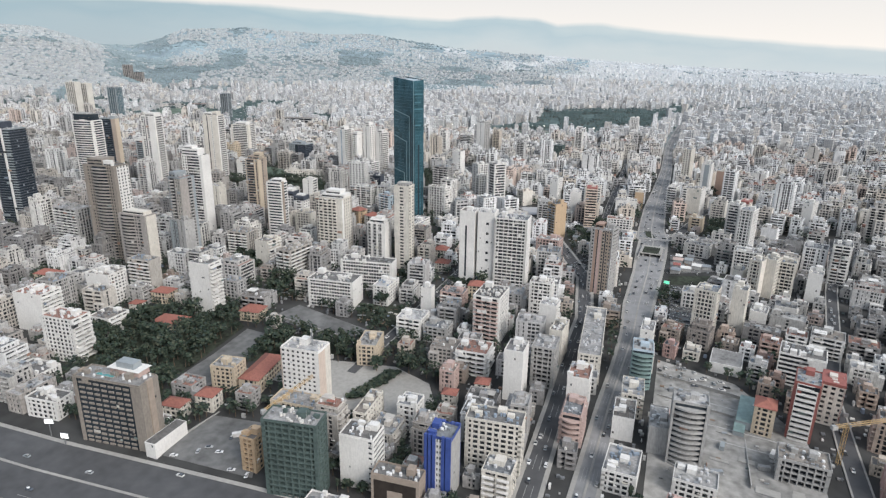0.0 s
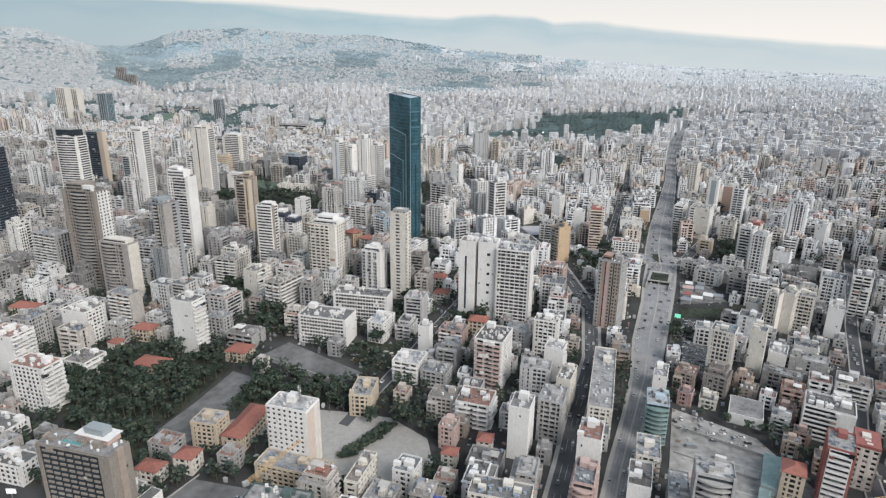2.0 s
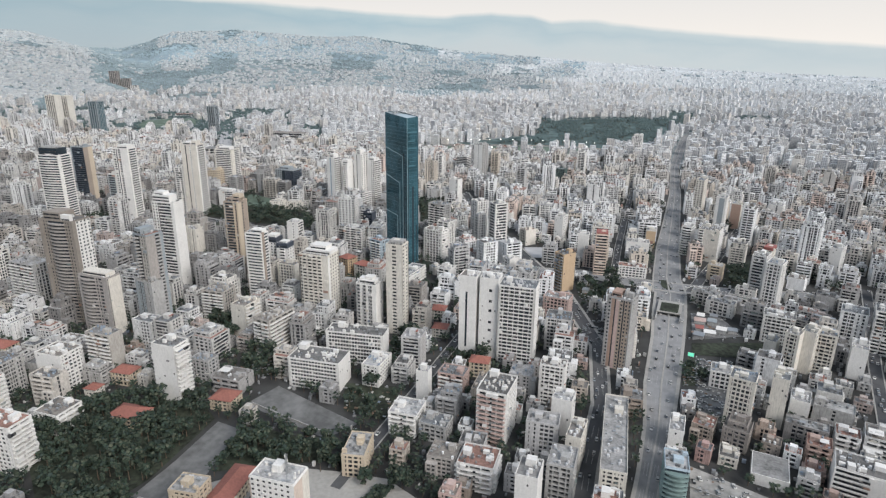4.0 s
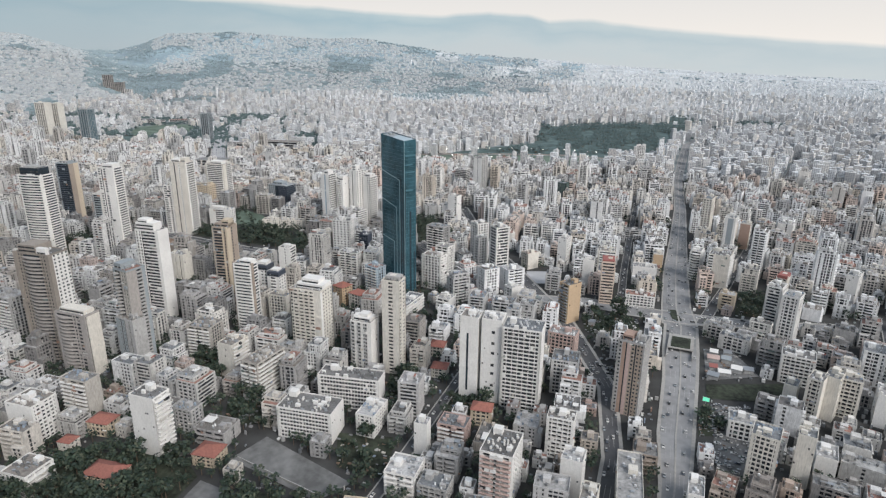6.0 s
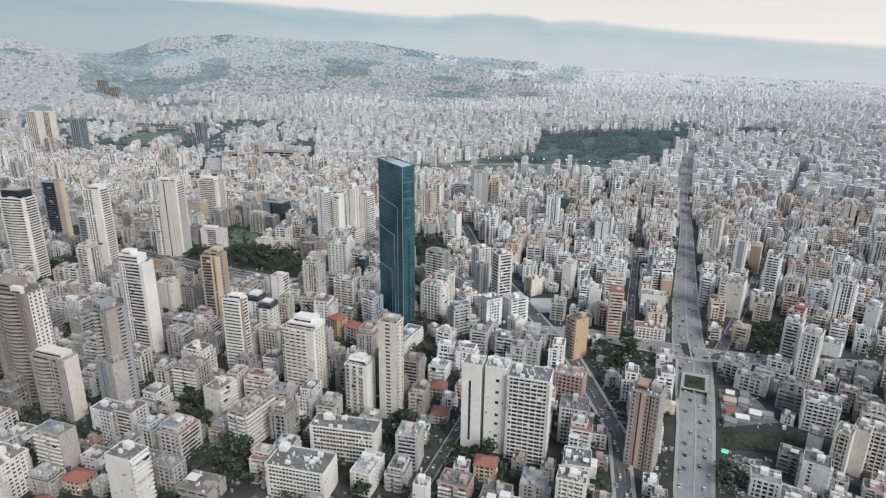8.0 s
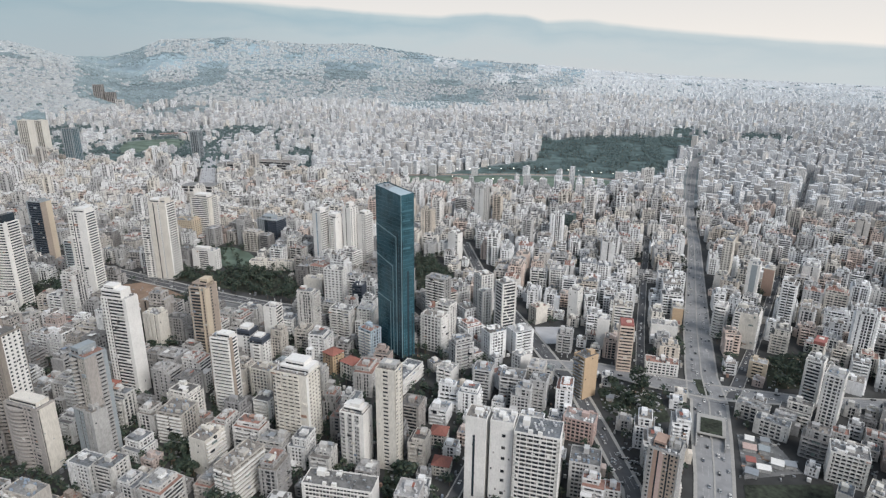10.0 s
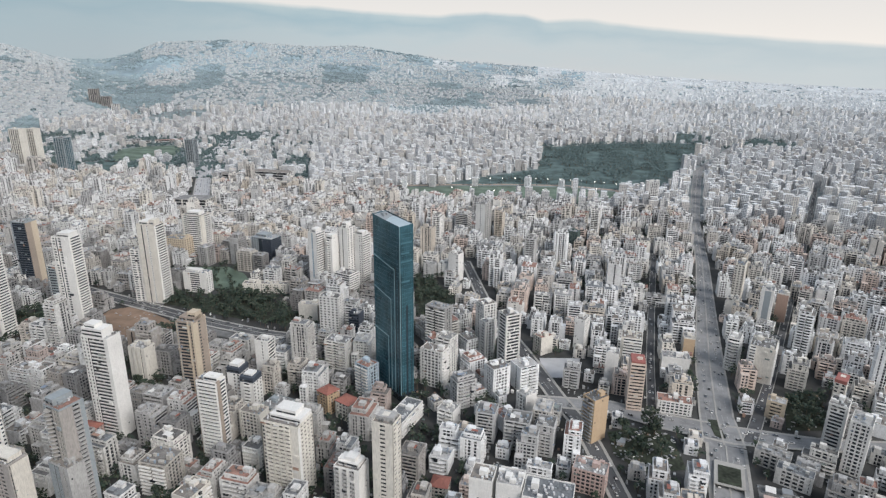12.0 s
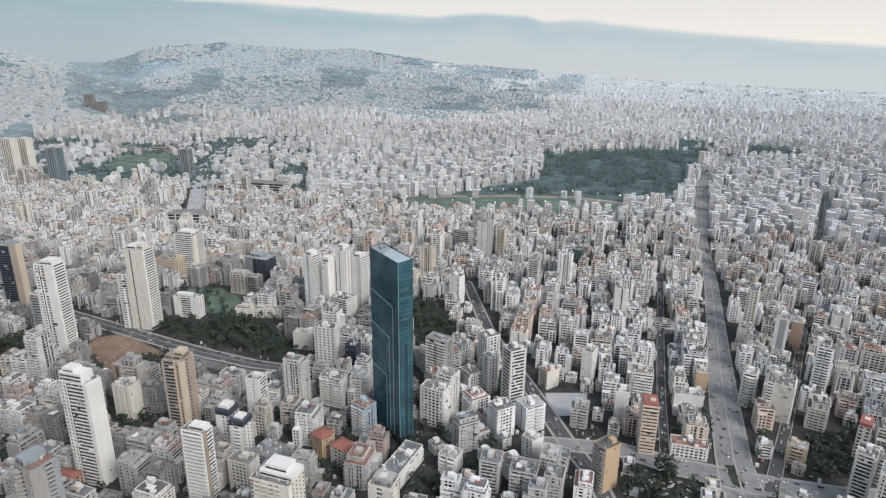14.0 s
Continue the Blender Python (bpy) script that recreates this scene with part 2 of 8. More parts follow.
M = {
    "roof_many": material("roof_screed_many", (0.4, 0.4, 0.4), 0.92, spread=0.42, grain=0.6, stain=0.12, tones=ROOFS[::-1] + ROOFS[2:], pick_by="tone"),
    # floor of the far wood, its green greyed to include haze
    "wood_floor": material("hazed_wood_ground", (0.085, 0.125, 0.122), 0.95, spread=0.35, grain=0.03),
    "plaster": material("plaster", (0.6, 0.6, 0.6), 0.88, streak=0.3, tones=PALE, spread=0.16, grain=0.35),
    "plaster_many": material("plaster_many", (0.6, 0.6, 0.6), 0.88, streak=0.2, tones=MANY_PALE, spread=0.16, grain=0.35, pick_by="tone"),
    "plaster_mixed": material("plaster_mixed", (0.6, 0.6, 0.6), 0.88, streak=0.3, tones=LEFT_MIX, spread=0.24, grain=0.35, pick_by="tone"),
    "curtain": material("balcony_curtains", (0.4, 0.4, 0.4), 0.9, island=True, tones=((.55, .52, .46), (.30, .33, .31), (.62, .61, .59), (.34, .22, .17), (.45, .43, .40), (.16, .2, .19), (.22, .26, .32)), spread=0.15),
    # leaf tones paled and blued: the haze on the slopes is painted in
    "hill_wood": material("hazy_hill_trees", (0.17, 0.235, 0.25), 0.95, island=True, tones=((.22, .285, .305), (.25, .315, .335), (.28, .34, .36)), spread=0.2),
    "poster": material("dark_poster", (0.035, 0.028, 0.024), 0.6, spread=0.4, grain=0.3),
    "hotel": material("grey_brown_concrete", (0.27, 0.24, 0.21), 0.9, streak=0.2, spread=0.14),
    "white": material("white_plaster", (0.71, 0.695, 0.67), 0.85, streak=0.1, spread=0.1, grain=0.8, stain=0.06),
    "cream": material("cream_plaster", (0.66, 0.625, 0.565), 0.86, streak=0.22, spread=0.1, grain=0.3),
    "stone": material("limestone", (0.52, 0.44, 0.34), 0.88, spread=0.14, grain=0.8),
    "concrete": material("concrete", (0.40, 0.395, 0.385), 0.9, streak=0.25, spread=0.16, grain=0.5),
    "brownstone": material("brown_concrete", (0.33, 0.275, 0.23), 0.88, spread=0.14, grain=0.5),
    "ochre": material("ochre_paint", (0.47, 0.35, 0.235), 0.8, spread=0.1),
    "pink": material("pink_plaster", (0.47, 0.355, 0.32), 0.86, spread=0.14),
    "red": material("red_paint", (0.30, 0.115, 0.10), 0.8, spread=0.15),
    "bluegrey": material("blue_grey_cladding", (0.28, 0.31, 0.325), 0.6, spread=0.1),
    "roof": material("roof_screed", (0.46, 0.445, 0.42), 0.92, spread=0.42, grain=0.6, stain=0.12, tones=ROOFS),
    "tile": material("roof_tiles", (0.28, 0.115, 0.09), 0.8, spread=0.22, grain=0.7, bump=0.4),
    "glass": window_glass("window_glass", (0.02, 0.023, 0.028), 0.3),
    "darkglass": material("dark_glass", (0.03, 0.04, 0.05), 0.12, spread=0.3, spec=0.6),
    "teal": material("teal_glass", (0.058, 0.142, 0.178), 0.12, metal=0.45, spread=0.5, grain=0.14, spec=0.7),
    "bluegrey_pale": material("pale_roof_sheet", (0.42, 0.50, 0.54), 0.5, metal=0.2, spread=0.1),
    "darkpanel": material("dark_blue_panels", (0.055, 0.065, 0.085), 0.35, spread=0.3, grain=0.3),
    "taupe": material("taupe_concrete", (0.36, 0.335, 0.315), 0.88, streak=0.2, spread=0.14, grain=0.4),
    "greige": material("greige_plaster", (0.44, 0.415, 0.38), 0.87, streak=0.25, spread=0.14, grain=0.4),
    "peach": material("peach_plaster", (0.60, 0.50, 0.43), 0.85, streak=0.15, spread=0.12, grain=0.4),
    "terracotta": material("terracotta_paint", (0.37, 0.26, 0.21), 0.85, streak=0.1, spread=0.12),
    "tealframe": material("teal_mullion", (0.075, 0.17, 0.21), 0.4, metal=0.4, spread=0.1),
    "blueglass": material("blue_panels", (0.05, 0.085, 0.28), 0.35, spread=0.2, grain=0.3),
    "net": material("green_scaffold_net", (0.08, 0.112, 0.106), 0.9, spread=0.3, grain=0.4),
    "tank": material("tank_plastic", (0.6, 0.6, 0.6), 0.5, tones=((.70, .70, .70), (.55, .55, .56), (.25, .30, .36), (.62, .60, .57), (.15, .15, .15))),
    "metal": material("galvanised_metal", (0.45, 0.46, 0.47), 0.45, metal=0.8, spread=0.1),
    "asphalt": material("asphalt", (0.085, 0.086, 0.09), 0.9, spread=0.22, grain=0.15, stain=0.02),
    "worn_asphalt": material("worn_asphalt", (0.235, 0.235, 0.238), 0.9, spread=0.22, grain=0.15, stain=0.02),
    # pines and park lawns: greens shifted pale and bluish for the haze
    "pine": material("hazed_pine_needles", (0.08, 0.13, 0.115), 0.85, tones=((.07, .105, .105), (.085, .12, .12), (.10, .14, .138), (.062, .095, .098)), island=True, spread=0.25, grain=0.2),
    "hazed_park_grass": material("hazed_park_grass", (0.115, 0.155, 0.12), 0.95, spread=0.3, grain=0.03),
    "lot_asphalt": material("patched_asphalt", (0.15, 0.15, 0.148), 0.92, spread=0.35, grain=0.18, stain=0.05),
    "pale_lot": material("worn_concrete_lot", (0.275, 0.268, 0.255), 0.92, spread=0.42, grain=0.22, stain=0.05),
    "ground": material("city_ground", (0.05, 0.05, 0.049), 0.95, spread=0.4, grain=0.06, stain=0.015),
    # outer ground colours hold the haze: suburb, far slopes, then the pale plain
    "suburb": material("hazed_suburb_ground", (0.19, 0.215, 0.22), 0.95, spread=0.45, grain=0.02, stain=0.006),
    "far_hill": material("hazed_far_slopes", (0.25, 0.325, 0.36), 0.95, spread=0.3, grain=0.008, stain=0.002),
    "plain": material("hazed_plain", (0.50, 0.525, 0.54), 0.95, spread=0.25, grain=0.02, stain=0.006),
    "paving": material("pavement_concrete", (0.33, 0.32, 0.30), 0.9, spread=0.15, grain=0.4),
    "line": material("road_paint", (0.36, 0.36, 0.35), 0.7, spread=0.2),
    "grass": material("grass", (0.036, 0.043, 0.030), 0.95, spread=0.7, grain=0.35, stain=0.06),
    "soil": material("bare_soil", (0.215, 0.15, 0.11), 0.95, spread=0.25, grain=0.1, bump=0.5),
    "track": material("sandy_track", (0.36, 0.29, 0.24), 0.95, spread=0.2, grain=0.1),
    "bark": material("bark", (0.12, 0.09, 0.065), 0.95, spread=0.3, grain=3.0),
    "leaf": material("leaves", (0.05, 0.07, 0.03), 0.8, tones=((.026, .042, .03), (.034, .054, .036), (.052, .068, .045), (.03, .046, .038), (.07, .08, .055)), island=True, spread=0.3, grain=0.5),
    # distant roof tones with haze worked in, bluer on the hills
    "hill_roof": material("hazed_hill_roofs", (0.42, 0.44, 0.45), 0.92, tones=((.40, .425, .44), (.46, .475, .485), (.50, .50, .495), (.37, .395, .41)), island=True, spread=0.15),
    "far_roof": material("hazed_far_roofs", (0.5, 0.49, 0.47), 0.92, tones=((.62, .635, .65), (.55, .565, .58), (.68, .69, .70), (.58, .575, .57)), island=True, spread=0.15),
    "car": material("car_paint", (0.5, 0.5, 0.5), 0.3, tones=((.75, .75, .75), (.05, .05, .055), (.4, .41, .42), (.2, .2, .21), (.7, .7, .68), (.7, .7, .7), (.10, .11, .13)), spread=0.04),
    "lamp": material("lamp_glow", (0.9, 0.9, 0.85), 0.4),
    "screen": material("lit_screen", (0.8, 0.85, 0.9), 0.4),
    "green_screen": material("lit_green_screen", (0.2, 0.8, 0.5), 0.4),
    "yellow": material("yellow_steel", (0.38, 0.26, 0.12), 0.5, spread=0.15),
    "pool": material("pool_water", (0.10, 0.30, 0.30), 0.1),
    "teal_sheet": material("teal_sheet_metal", (0.24, 0.33, 0.32), 0.55, metal=0.3, spread=0.25, grain=0.3),
    "tealline": material("pale_teal_trim", (0.21, 0.33, 0.36), 0.45, spread=0.08),
    "pale_concrete": material("pale_concrete_deck", (0.42, 0.42, 0.43), 0.9, spread=0.12, grain=0.1),
    "paleblue": material("pale_blue_plaster", (0.42, 0.50, 0.56), 0.8, streak=0.15, spread=0.14, grain=0.5),
    "tyre": material("tyre_rubber", (0.03, 0.03, 0.03), 0.9),
    # hillside green, blued and paled in its colour for haze
    "hill": material("hazed_wooded_hillside", (0.19, 0.24, 0.255), 0.95, spread=0.4, grain=0.02, stain=0.004),
}
PLASTERS = [material("plaster_tone", tone, 0.88, streak=0.25, spread=0.16, grain=0.5, stain=0.05) for tone in PALE]
GREY_PLASTERS = [material("grey_plaster_tone", tone, 0.9, streak=0.3, spread=0.2, grain=0.5, stain=0.06) for tone in (LEFT_MIX[1], LEFT_MIX[3], LEFT_MIX[5], LEFT_MIX[6], LEFT_MIX[10], LEFT_MIX[11])]
OLD_PLASTERS = [material("old_plaster_tone", tone, 0.9, streak=0.3, spread=0.2, grain=0.5, stain=0.06) for tone in OLD]
for key, power in (("lamp", 5.0), ("screen", 1.0), ("green_screen", 0.5)):
    shade = M[key].node_tree.nodes["Principled BSDF"]
    shade.inputs["Emission Color"].default_value = (1.0, 0.95, 0.85, 1) if key != "green_screen" else (0.2, 0.9, 0.6, 1)
    shade.inputs["Emission Strength"].default_value = power
# distant walls: haze is mixed into the wall tones and the window colour
M["hill_wall"] = window_facade("hazed_hill_walls", ((0.40, 0.425, 0.44), (0.47, 0.49, 0.50), (0.35, 0.375, 0.39), (0.54, 0.545, 0.54), (0.44, 0.435, 0.425)), (0.30, 0.325, 0.345))
M["far_wall_hazed"] = window_facade("more_hazed_far_walls", FAR_HAZED[:9], (0.27, 0.285, 0.30))
M["far_hill_wall"] = window_facade("more_hazed_hill_walls", ((0.42, 0.455, 0.475), (0.48, 0.50, 0.51), (0.39, 0.43, 0.45), (0.52, 0.525, 0.525), (0.45, 0.46, 0.465)), (0.36, 0.40, 0.42))
M["plain_wall"] = window_facade("hazed_plain_walls", ((0.58, 0.60, 0.615), (0.62, 0.635, 0.645), (0.55, 0.57, 0.58), (0.64, 0.645, 0.645)), (0.51, 0.53, 0.545))
M["far_wall"] = window_facade("hazed_far_walls", FAR_HAZED, (0.165, 0.175, 0.19))


# ---- mesh helpers ----
class Build:
    """Collects boxes, prisms and quads into one mesh."""

    def __init__(self):
        self.v, self.f, self.m, self.mats = [], [], [], []

    def slot(self, mat):
        if mat not in self.mats:
            self.mats.append(mat)
        return self.mats.index(mat)

    def box(self, x0, x1, y0, y1, z0, z1, mat, bottom=False):
        k, s = len(self.v), self.slot(mat)
        self.v += [(x0, y0, z0), (x1, y0, z0), (x1, y1, z0), (x0, y1, z0), (x0, y0, z1), (x1, y0, z1), (x1, y1, z1), (x0, y1, z1)]
        faces = [(4, 5, 6, 7), (0, 1, 5, 4), (1, 2, 6, 5), (2, 3, 7, 6), (3, 0, 4, 7)] + ([(3, 2, 1, 0)] if bottom else [])
        self.f += [tuple(k + i for i in f) for f in faces]
        self.m += [s] * len(faces)

    def prism(self, pts, z0, z1, mat, top=True):
        k, s, n = len(self.v), self.slot(mat), len(pts)
        self.v += [(x, y, z0) for x, y in pts] + [(x, y, z1) for x, y in pts]
        self.f += [(k + i, k + (i + 1) % n, k + n + (i + 1) % n, k + n + i) for i in range(n)]
        self.m += [s] * n
        if top:
            self.f.append(tuple(k + n + i for i in range(n)))
            self.m.append(s)

    def drum(self, x, y, r, z0, z1, mat, n=8):
        self.prism([(x + r * math.cos(2 * math.pi * i / n), y + r * math.sin(2 * math.pi * i / n)) for i in range(n)], z0, z1, mat)

    def poly(self, pts, mat):
        k = len(self.v)
        self.v += list(pts)
        self.f.append(tuple(range(k, k + len(pts))))
        self.m.append(self.slot(mat))

    def hip(self, x0, x1, y0, y1, z0, z1, mat, over=0.5):
        x0, x1, y0, y1 = x0 - over, x1 + over, y0 - over, y1 + over
        if x1 - x0 >= y1 - y0:
            i, c = (y1 - y0) / 2 * 0.9, (y0 + y1) / 2
            a, b = (x0 + i, c, z1), (x1 - i, c, z1)
            q = [(x0, y0, z0), (x1, y0, z0), (x1, y1, z0), (x0, y1, z0)]
            self.poly([q[0], q[1], b, a], mat), self.poly([q[1], q[2], b], mat), self.poly([q[2], q[3], a, b], mat), self.poly([q[3], q[0], a], mat)
        else:
            i, c = (x1 - x0) / 2 * 0.9, (x0 + x1) / 2
            a, b = (c, y0 + i, z1), (c, y1 - i, z1)
            q = [(x0, y0, z0), (x1, y0, z0), (x1, y1, z0), (x0, y1, z0)]
            self.poly([q[0], q[1], a], mat), self.poly([q[1], q[2], b, a], mat), self.poly([q[2], q[3], b], mat), self.poly([q[3], q[0], a, b], mat)
        self.box(x0, x1, y0, y1, z0 - 0.25, z0 - 0.004, mat, True)

    def merge(self, other, dz=0.0):
        k = len(self.v)
        self.v += [(x, y, z + dz) for x, y, z in other.v]
        self.f += [tuple(k + i for i in f) for f in other.f]
        self.m += [self.slot(other.mats[i]) for i in other.m]

    def mesh(self, name):
        me = bpy.data.meshes.new(name)
        me.from_pydata(self.v, [], self.f)
        for mt in self.mats:
            me.materials.append(M[mt])
        me.polygons.foreach_set("material_index", self.m)
        me.update()
        return me


def part(name, build, parent, label="", at=None):
    me = build.mesh(name) if isinstance(build, Build) else build
    ob = new(name, me)
    ob.parent = parent
    if at is not None:
        ob.location = at
    if label:
        ob["label"] = label
    return ob


def lerp(v, xs, ys):
    return float(np.interp(v, xs, ys))


def rise_at(x, y):
    """The ground's height."""
    r, az = math.hypot(x, y), math.degrees(math.atan2(x, y))
    base = lerp(y, (200, 300, 650, 700, 1500), (4, 8, 28, 30, 36))
    # a town on a near ridge, a dark valley, then a long foothill that falls towards the plain
    ridge_k = min(1.0, max(0.0, (r - 2500) / 1700)) ** 1.25 * lerp(az, (-60, -52, -48, -44), (1.0, 1.0, 0.75, 0.0))
    crest = lerp(az, (-60, -48, -46, -44, -42, -37, -33, -28, -22, -16, -10, -5, 4, 20), (40, 40, 150, 310, 385, 405, 395, 375, 315, 285, 250, 215, 180, 130))
    k = min(1.0, max(0.0, (r - 3200) / 1750))
    fold = (noise.noise((x / 420, y / 420, 3.1)) * 24 + noise.noise((x / 1100, y / 900, 8.2)) * 50) * k * lerp(az, (-22, -10), (1.0, 0.1))
    return base + 300 * ridge_k + max(0.0, crest - 36) * k ** 1.12 + fold


def on_hills(x, y, z):
    """Wooded slopes with scattered houses; they run out unevenly into the plain."""
    return z > 70 and math.degrees(math.atan2(x, y)) + 16 * noise.noise((x / 420, y / 420, 5.3)) + 7 * noise.noise((x / 110, y / 110, 2.3)) < -11


# ---- ground ----
def ground_sheet():
    rings = [0, 120] + [200 + 25 * i for i in range(20)] + [750 * 1.085 ** i for i in range(24)]
    rings = [r for r in rings if r < 4990] + [5200]
    step = 1
    b_v, b_f = [(0, 0, rise_at(0, 0) - 0.3)], []
    n = 360 // step
    for r in rings[1:]:
        for i in range(n):
            a = radians(i * step)
            x, y = r * math.sin(a), r * math.cos(a)
            b_v.append((x, y, rise_at(x, y) - 0.3))
    for i in range(n):
        b_f.append((0, 1 + (i + 1) % n, 1 + i))
    for k in range(len(rings) - 2):
        o = 1 + k * n
        for i in range(n):
            j = (i + 1) % n
            b_f.append((o + i, o + j, o + n + j, o + n + i))
    me = bpy.data.meshes.new("ground")
    me.from_pydata(b_v, [], b_f)
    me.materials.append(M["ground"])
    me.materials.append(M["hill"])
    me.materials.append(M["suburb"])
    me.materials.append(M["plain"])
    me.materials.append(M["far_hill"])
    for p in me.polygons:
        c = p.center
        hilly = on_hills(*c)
        # ground colour follows distance, so the painted haze deepens outwards
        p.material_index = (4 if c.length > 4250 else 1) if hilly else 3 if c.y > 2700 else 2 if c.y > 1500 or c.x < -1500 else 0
        p.use_smooth = True
    return tagged(new("ground", me), "grey city ground rising into wooded hills", "ground", kind="structure")


ground_sheet()
ROADS = []        # (points, half width): kept clear of houses
CLEAR = []        # polygons kept clear of houses


def resample(pts, step=12.0):
    out = []
    for (x0, y0, w0), (x1, y1, w1) in zip(pts, pts[1:]):
        n = max(1, int(math.hypot(x1 - x0, y1 - y0) / step))
        out += [(x0 + (x1 - x0) * i / n, y0 + (y1 - y0) * i / n, w0 + (w1 - w0) * i / n) for i in range(n)]
    return out + [pts[-1]]


def side_points(pts, offset):
    out = []
    for i, (x, y, w) in enumerate(pts):
        a, b = pts[max(0, i - 1)], pts[min(len(pts) - 1, i + 1)]
        dx, dy = b[0] - a[0], b[1] - a[1]
        n = math.hypot(dx, dy) or 1
        o = offset(w)
        out.append((x + dy / n * o, y - dx / n * o))
    return out


def strip(bld, pts, lo, hi, lift, mat, thick=0.0):
    a, b = side_points(pts, lo), side_points(pts, hi)
    for i in range(len(pts) - 1):
        q = [a[i], b[i], b[i + 1], a[i + 1]]
        bld.poly([(x, y, rise_at(x, y) + lift) for x, y in q], mat)
        if thick:
            for s, t in ((a[i + 1], a[i]), (b[i], b[i + 1])):
                bld.poly([(s[0], s[1], rise_at(*s) + lift - thick), (t[0], t[1], rise_at(*t) + lift - thick), (t[0], t[1], rise_at(*t) + lift), (s[0], s[1], rise_at(*s) + lift)], mat)


def road(name, pts, label, lanes=1, median=0.0, walk_w=2.5, lift=0.0, mat="asphalt"):
    pts = resample(pts)
    ROADS.append(([(x, y) for x, y, w in pts], [w / 2 + walk_w for x, y, w in pts]))
    b = Build()
    strip(b, pts, lambda w: -w / 2, lambda w: w / 2, 0.1 + lift, mat)
    ob = tagged(new(name, b.mesh(name)), label, "road", kind="structure")
    if walk_w:
        for s in (-1, 1):
            p = Build()
            strip(p, pts, lambda w: s * (w / 2) if s > 0 else -w / 2 - walk_w, lambda w: w / 2 + walk_w if s > 0 else -w / 2, 0.25 + lift, "paving", 0.3)
            tagged(new("pavement", p.mesh("pavement")), "pale concrete pavement with a kerb along the road", "pavement", kind="structure")
    marks = Build()
    for k in range(1, lanes):
        f = k / lanes - 0.5
        for i in range(0, len(pts) - 1, 2):
            strip(marks, pts[i:i + 2], lambda w: f * w - 0.1, lambda w: f * w + 0.1, 0.13 + lift, "line")
    if lanes > 1:
        part("lane_marking", marks, ob)
    if median:
        md = Build()
        strip(md, pts, lambda w: -median / 2, lambda w: median / 2, 0.4 + lift, "paving", 0.35)
        part("median_kerb", md, ob, "raised concrete median")
    return ob


road("road_avenue_south", [(-21, 200, 11), (-14, 350, 11), (-10, 400, 11), (-6, 450, 15), (-5, 505, 21), (-1, 580, 23), (0, 630, 26), (1, 680, 26)], "worn grey asphalt avenue with several lanes and cars", 6, 1.2, mat="worn_asphalt")
road("road_avenue_far", [(0, 680, 30), (-3, 725, 26), (-2, 830, 25), (3, 970, 20), (9, 1150, 16), (10, 1419, 14), (24, 1680, 17), (43, 1985, 17), (133, 2345, 17), (270, 2854, 17), (380, 3300, 17)], "long straight worn asphalt avenue between apartment blocks", 6, 1.5, walk_w=1.6, lift=0.02, mat="worn_asphalt")
road("road_boulevard", [(-45, 200, 11), (-45, 340, 10), (-46, 400, 10), (-45, 465, 10), (-56, 550, 11), (-84, 610, 12), (-112, 668, 12), (-140, 706, 13), (-170, 755, 13), (-222, 835, 12), (-262, 900, 12), (-330, 1040, 10)], "dark asphalt boulevard between apartment houses", 3, 0, lift=0.04)
road("road_crossing", [(-175, 690, 12), (-138, 698, 14), (-92, 706, 16), (-47, 699, 20), (8, 697, 22), (76, 707, 14), (160, 730, 12)], "wide worn asphalt crossing street with traffic", 4, lift=0.06, mat="worn_asphalt")
road("road_lane", [(-57, 712, 7), (-60, 814, 7), (-61, 948, 7), (-61, 1151, 7), (-74, 1325, 7)], "narrow shaded asphalt street", lift=0.02, walk_w=0.8)
road("road_street", [(20, 690, 10), (53, 813, 8), (92, 973, 7), (131, 1130, 7), (170, 1291, 7), (202, 1430, 7), (300, 1850, 7)], "narrow asphalt street with parked cars", lift=0.03, walk_w=0.8)
road("road_side_street", [(112, 230, 9), (116, 350, 9), (119, 409, 8), (137, 494, 8), (153, 585, 8), (190, 760, 8)], "narrow dark side street between old houses", lift=0.02, walk_w=1.0)
road("road_highway", [(-560, 176, 44), (-420, 182, 44), (-300, 184, 44), (-180, 190, 44), (-60, 196, 40), (60, 200, 30)], "wide dark asphalt ring road with lanes", 10, 1.5, lift=0.01)
road("road_expressway", [(-900, 775, 14), (-779, 759, 14), (-690, 747, 16), (-642, 741, 16), (-587, 734, 16), (-528, 729, 14), (-475, 727, 13), (-430, 731, 12), (-390, 738, 10)], "asphalt expressway along a park", 4, 0.8, lift=0.02)
road("road_flyover", [(-900, 1150, 30), (-984, 1241, 32), (-1083, 1367, 32), (-1196, 1511, 32), (-1310, 1668, 32), (-1398, 1821, 30), (-1490, 1985, 28), (-1620, 2300, 24)], "grey concrete elevated highway", 4, 0.8, lift=0.05, mat="pale_concrete")
road("road_ring", [(-1790, 1420, 26), (-1735, 1500, 28), (-1690, 1570, 30), (-1700, 1650, 30), (-1745, 1760, 30), (-1833, 1921, 28), (-1940, 2100, 26), (-2080, 2380, 24)], "pale concrete ring highway beside a field", 6, 0.8, lift=0.05, mat="pale_concrete")
road("road_park_track", [(-640, 1500, 11), (-545, 1548, 12), (-400, 1612, 13), (-267, 1650, 13), (-150, 1640, 12), (-128, 1590, 10)], "sandy running track round the lawn", 1, walk_w=0, lift=0.1, mat="track")
road("road_school_street", [(-185, 330, 7), (-178, 420, 7), (-172, 520, 7), (-168, 600, 7)], "narrow tree-lined asphalt lane", lift=0.02, walk_w=1.0)


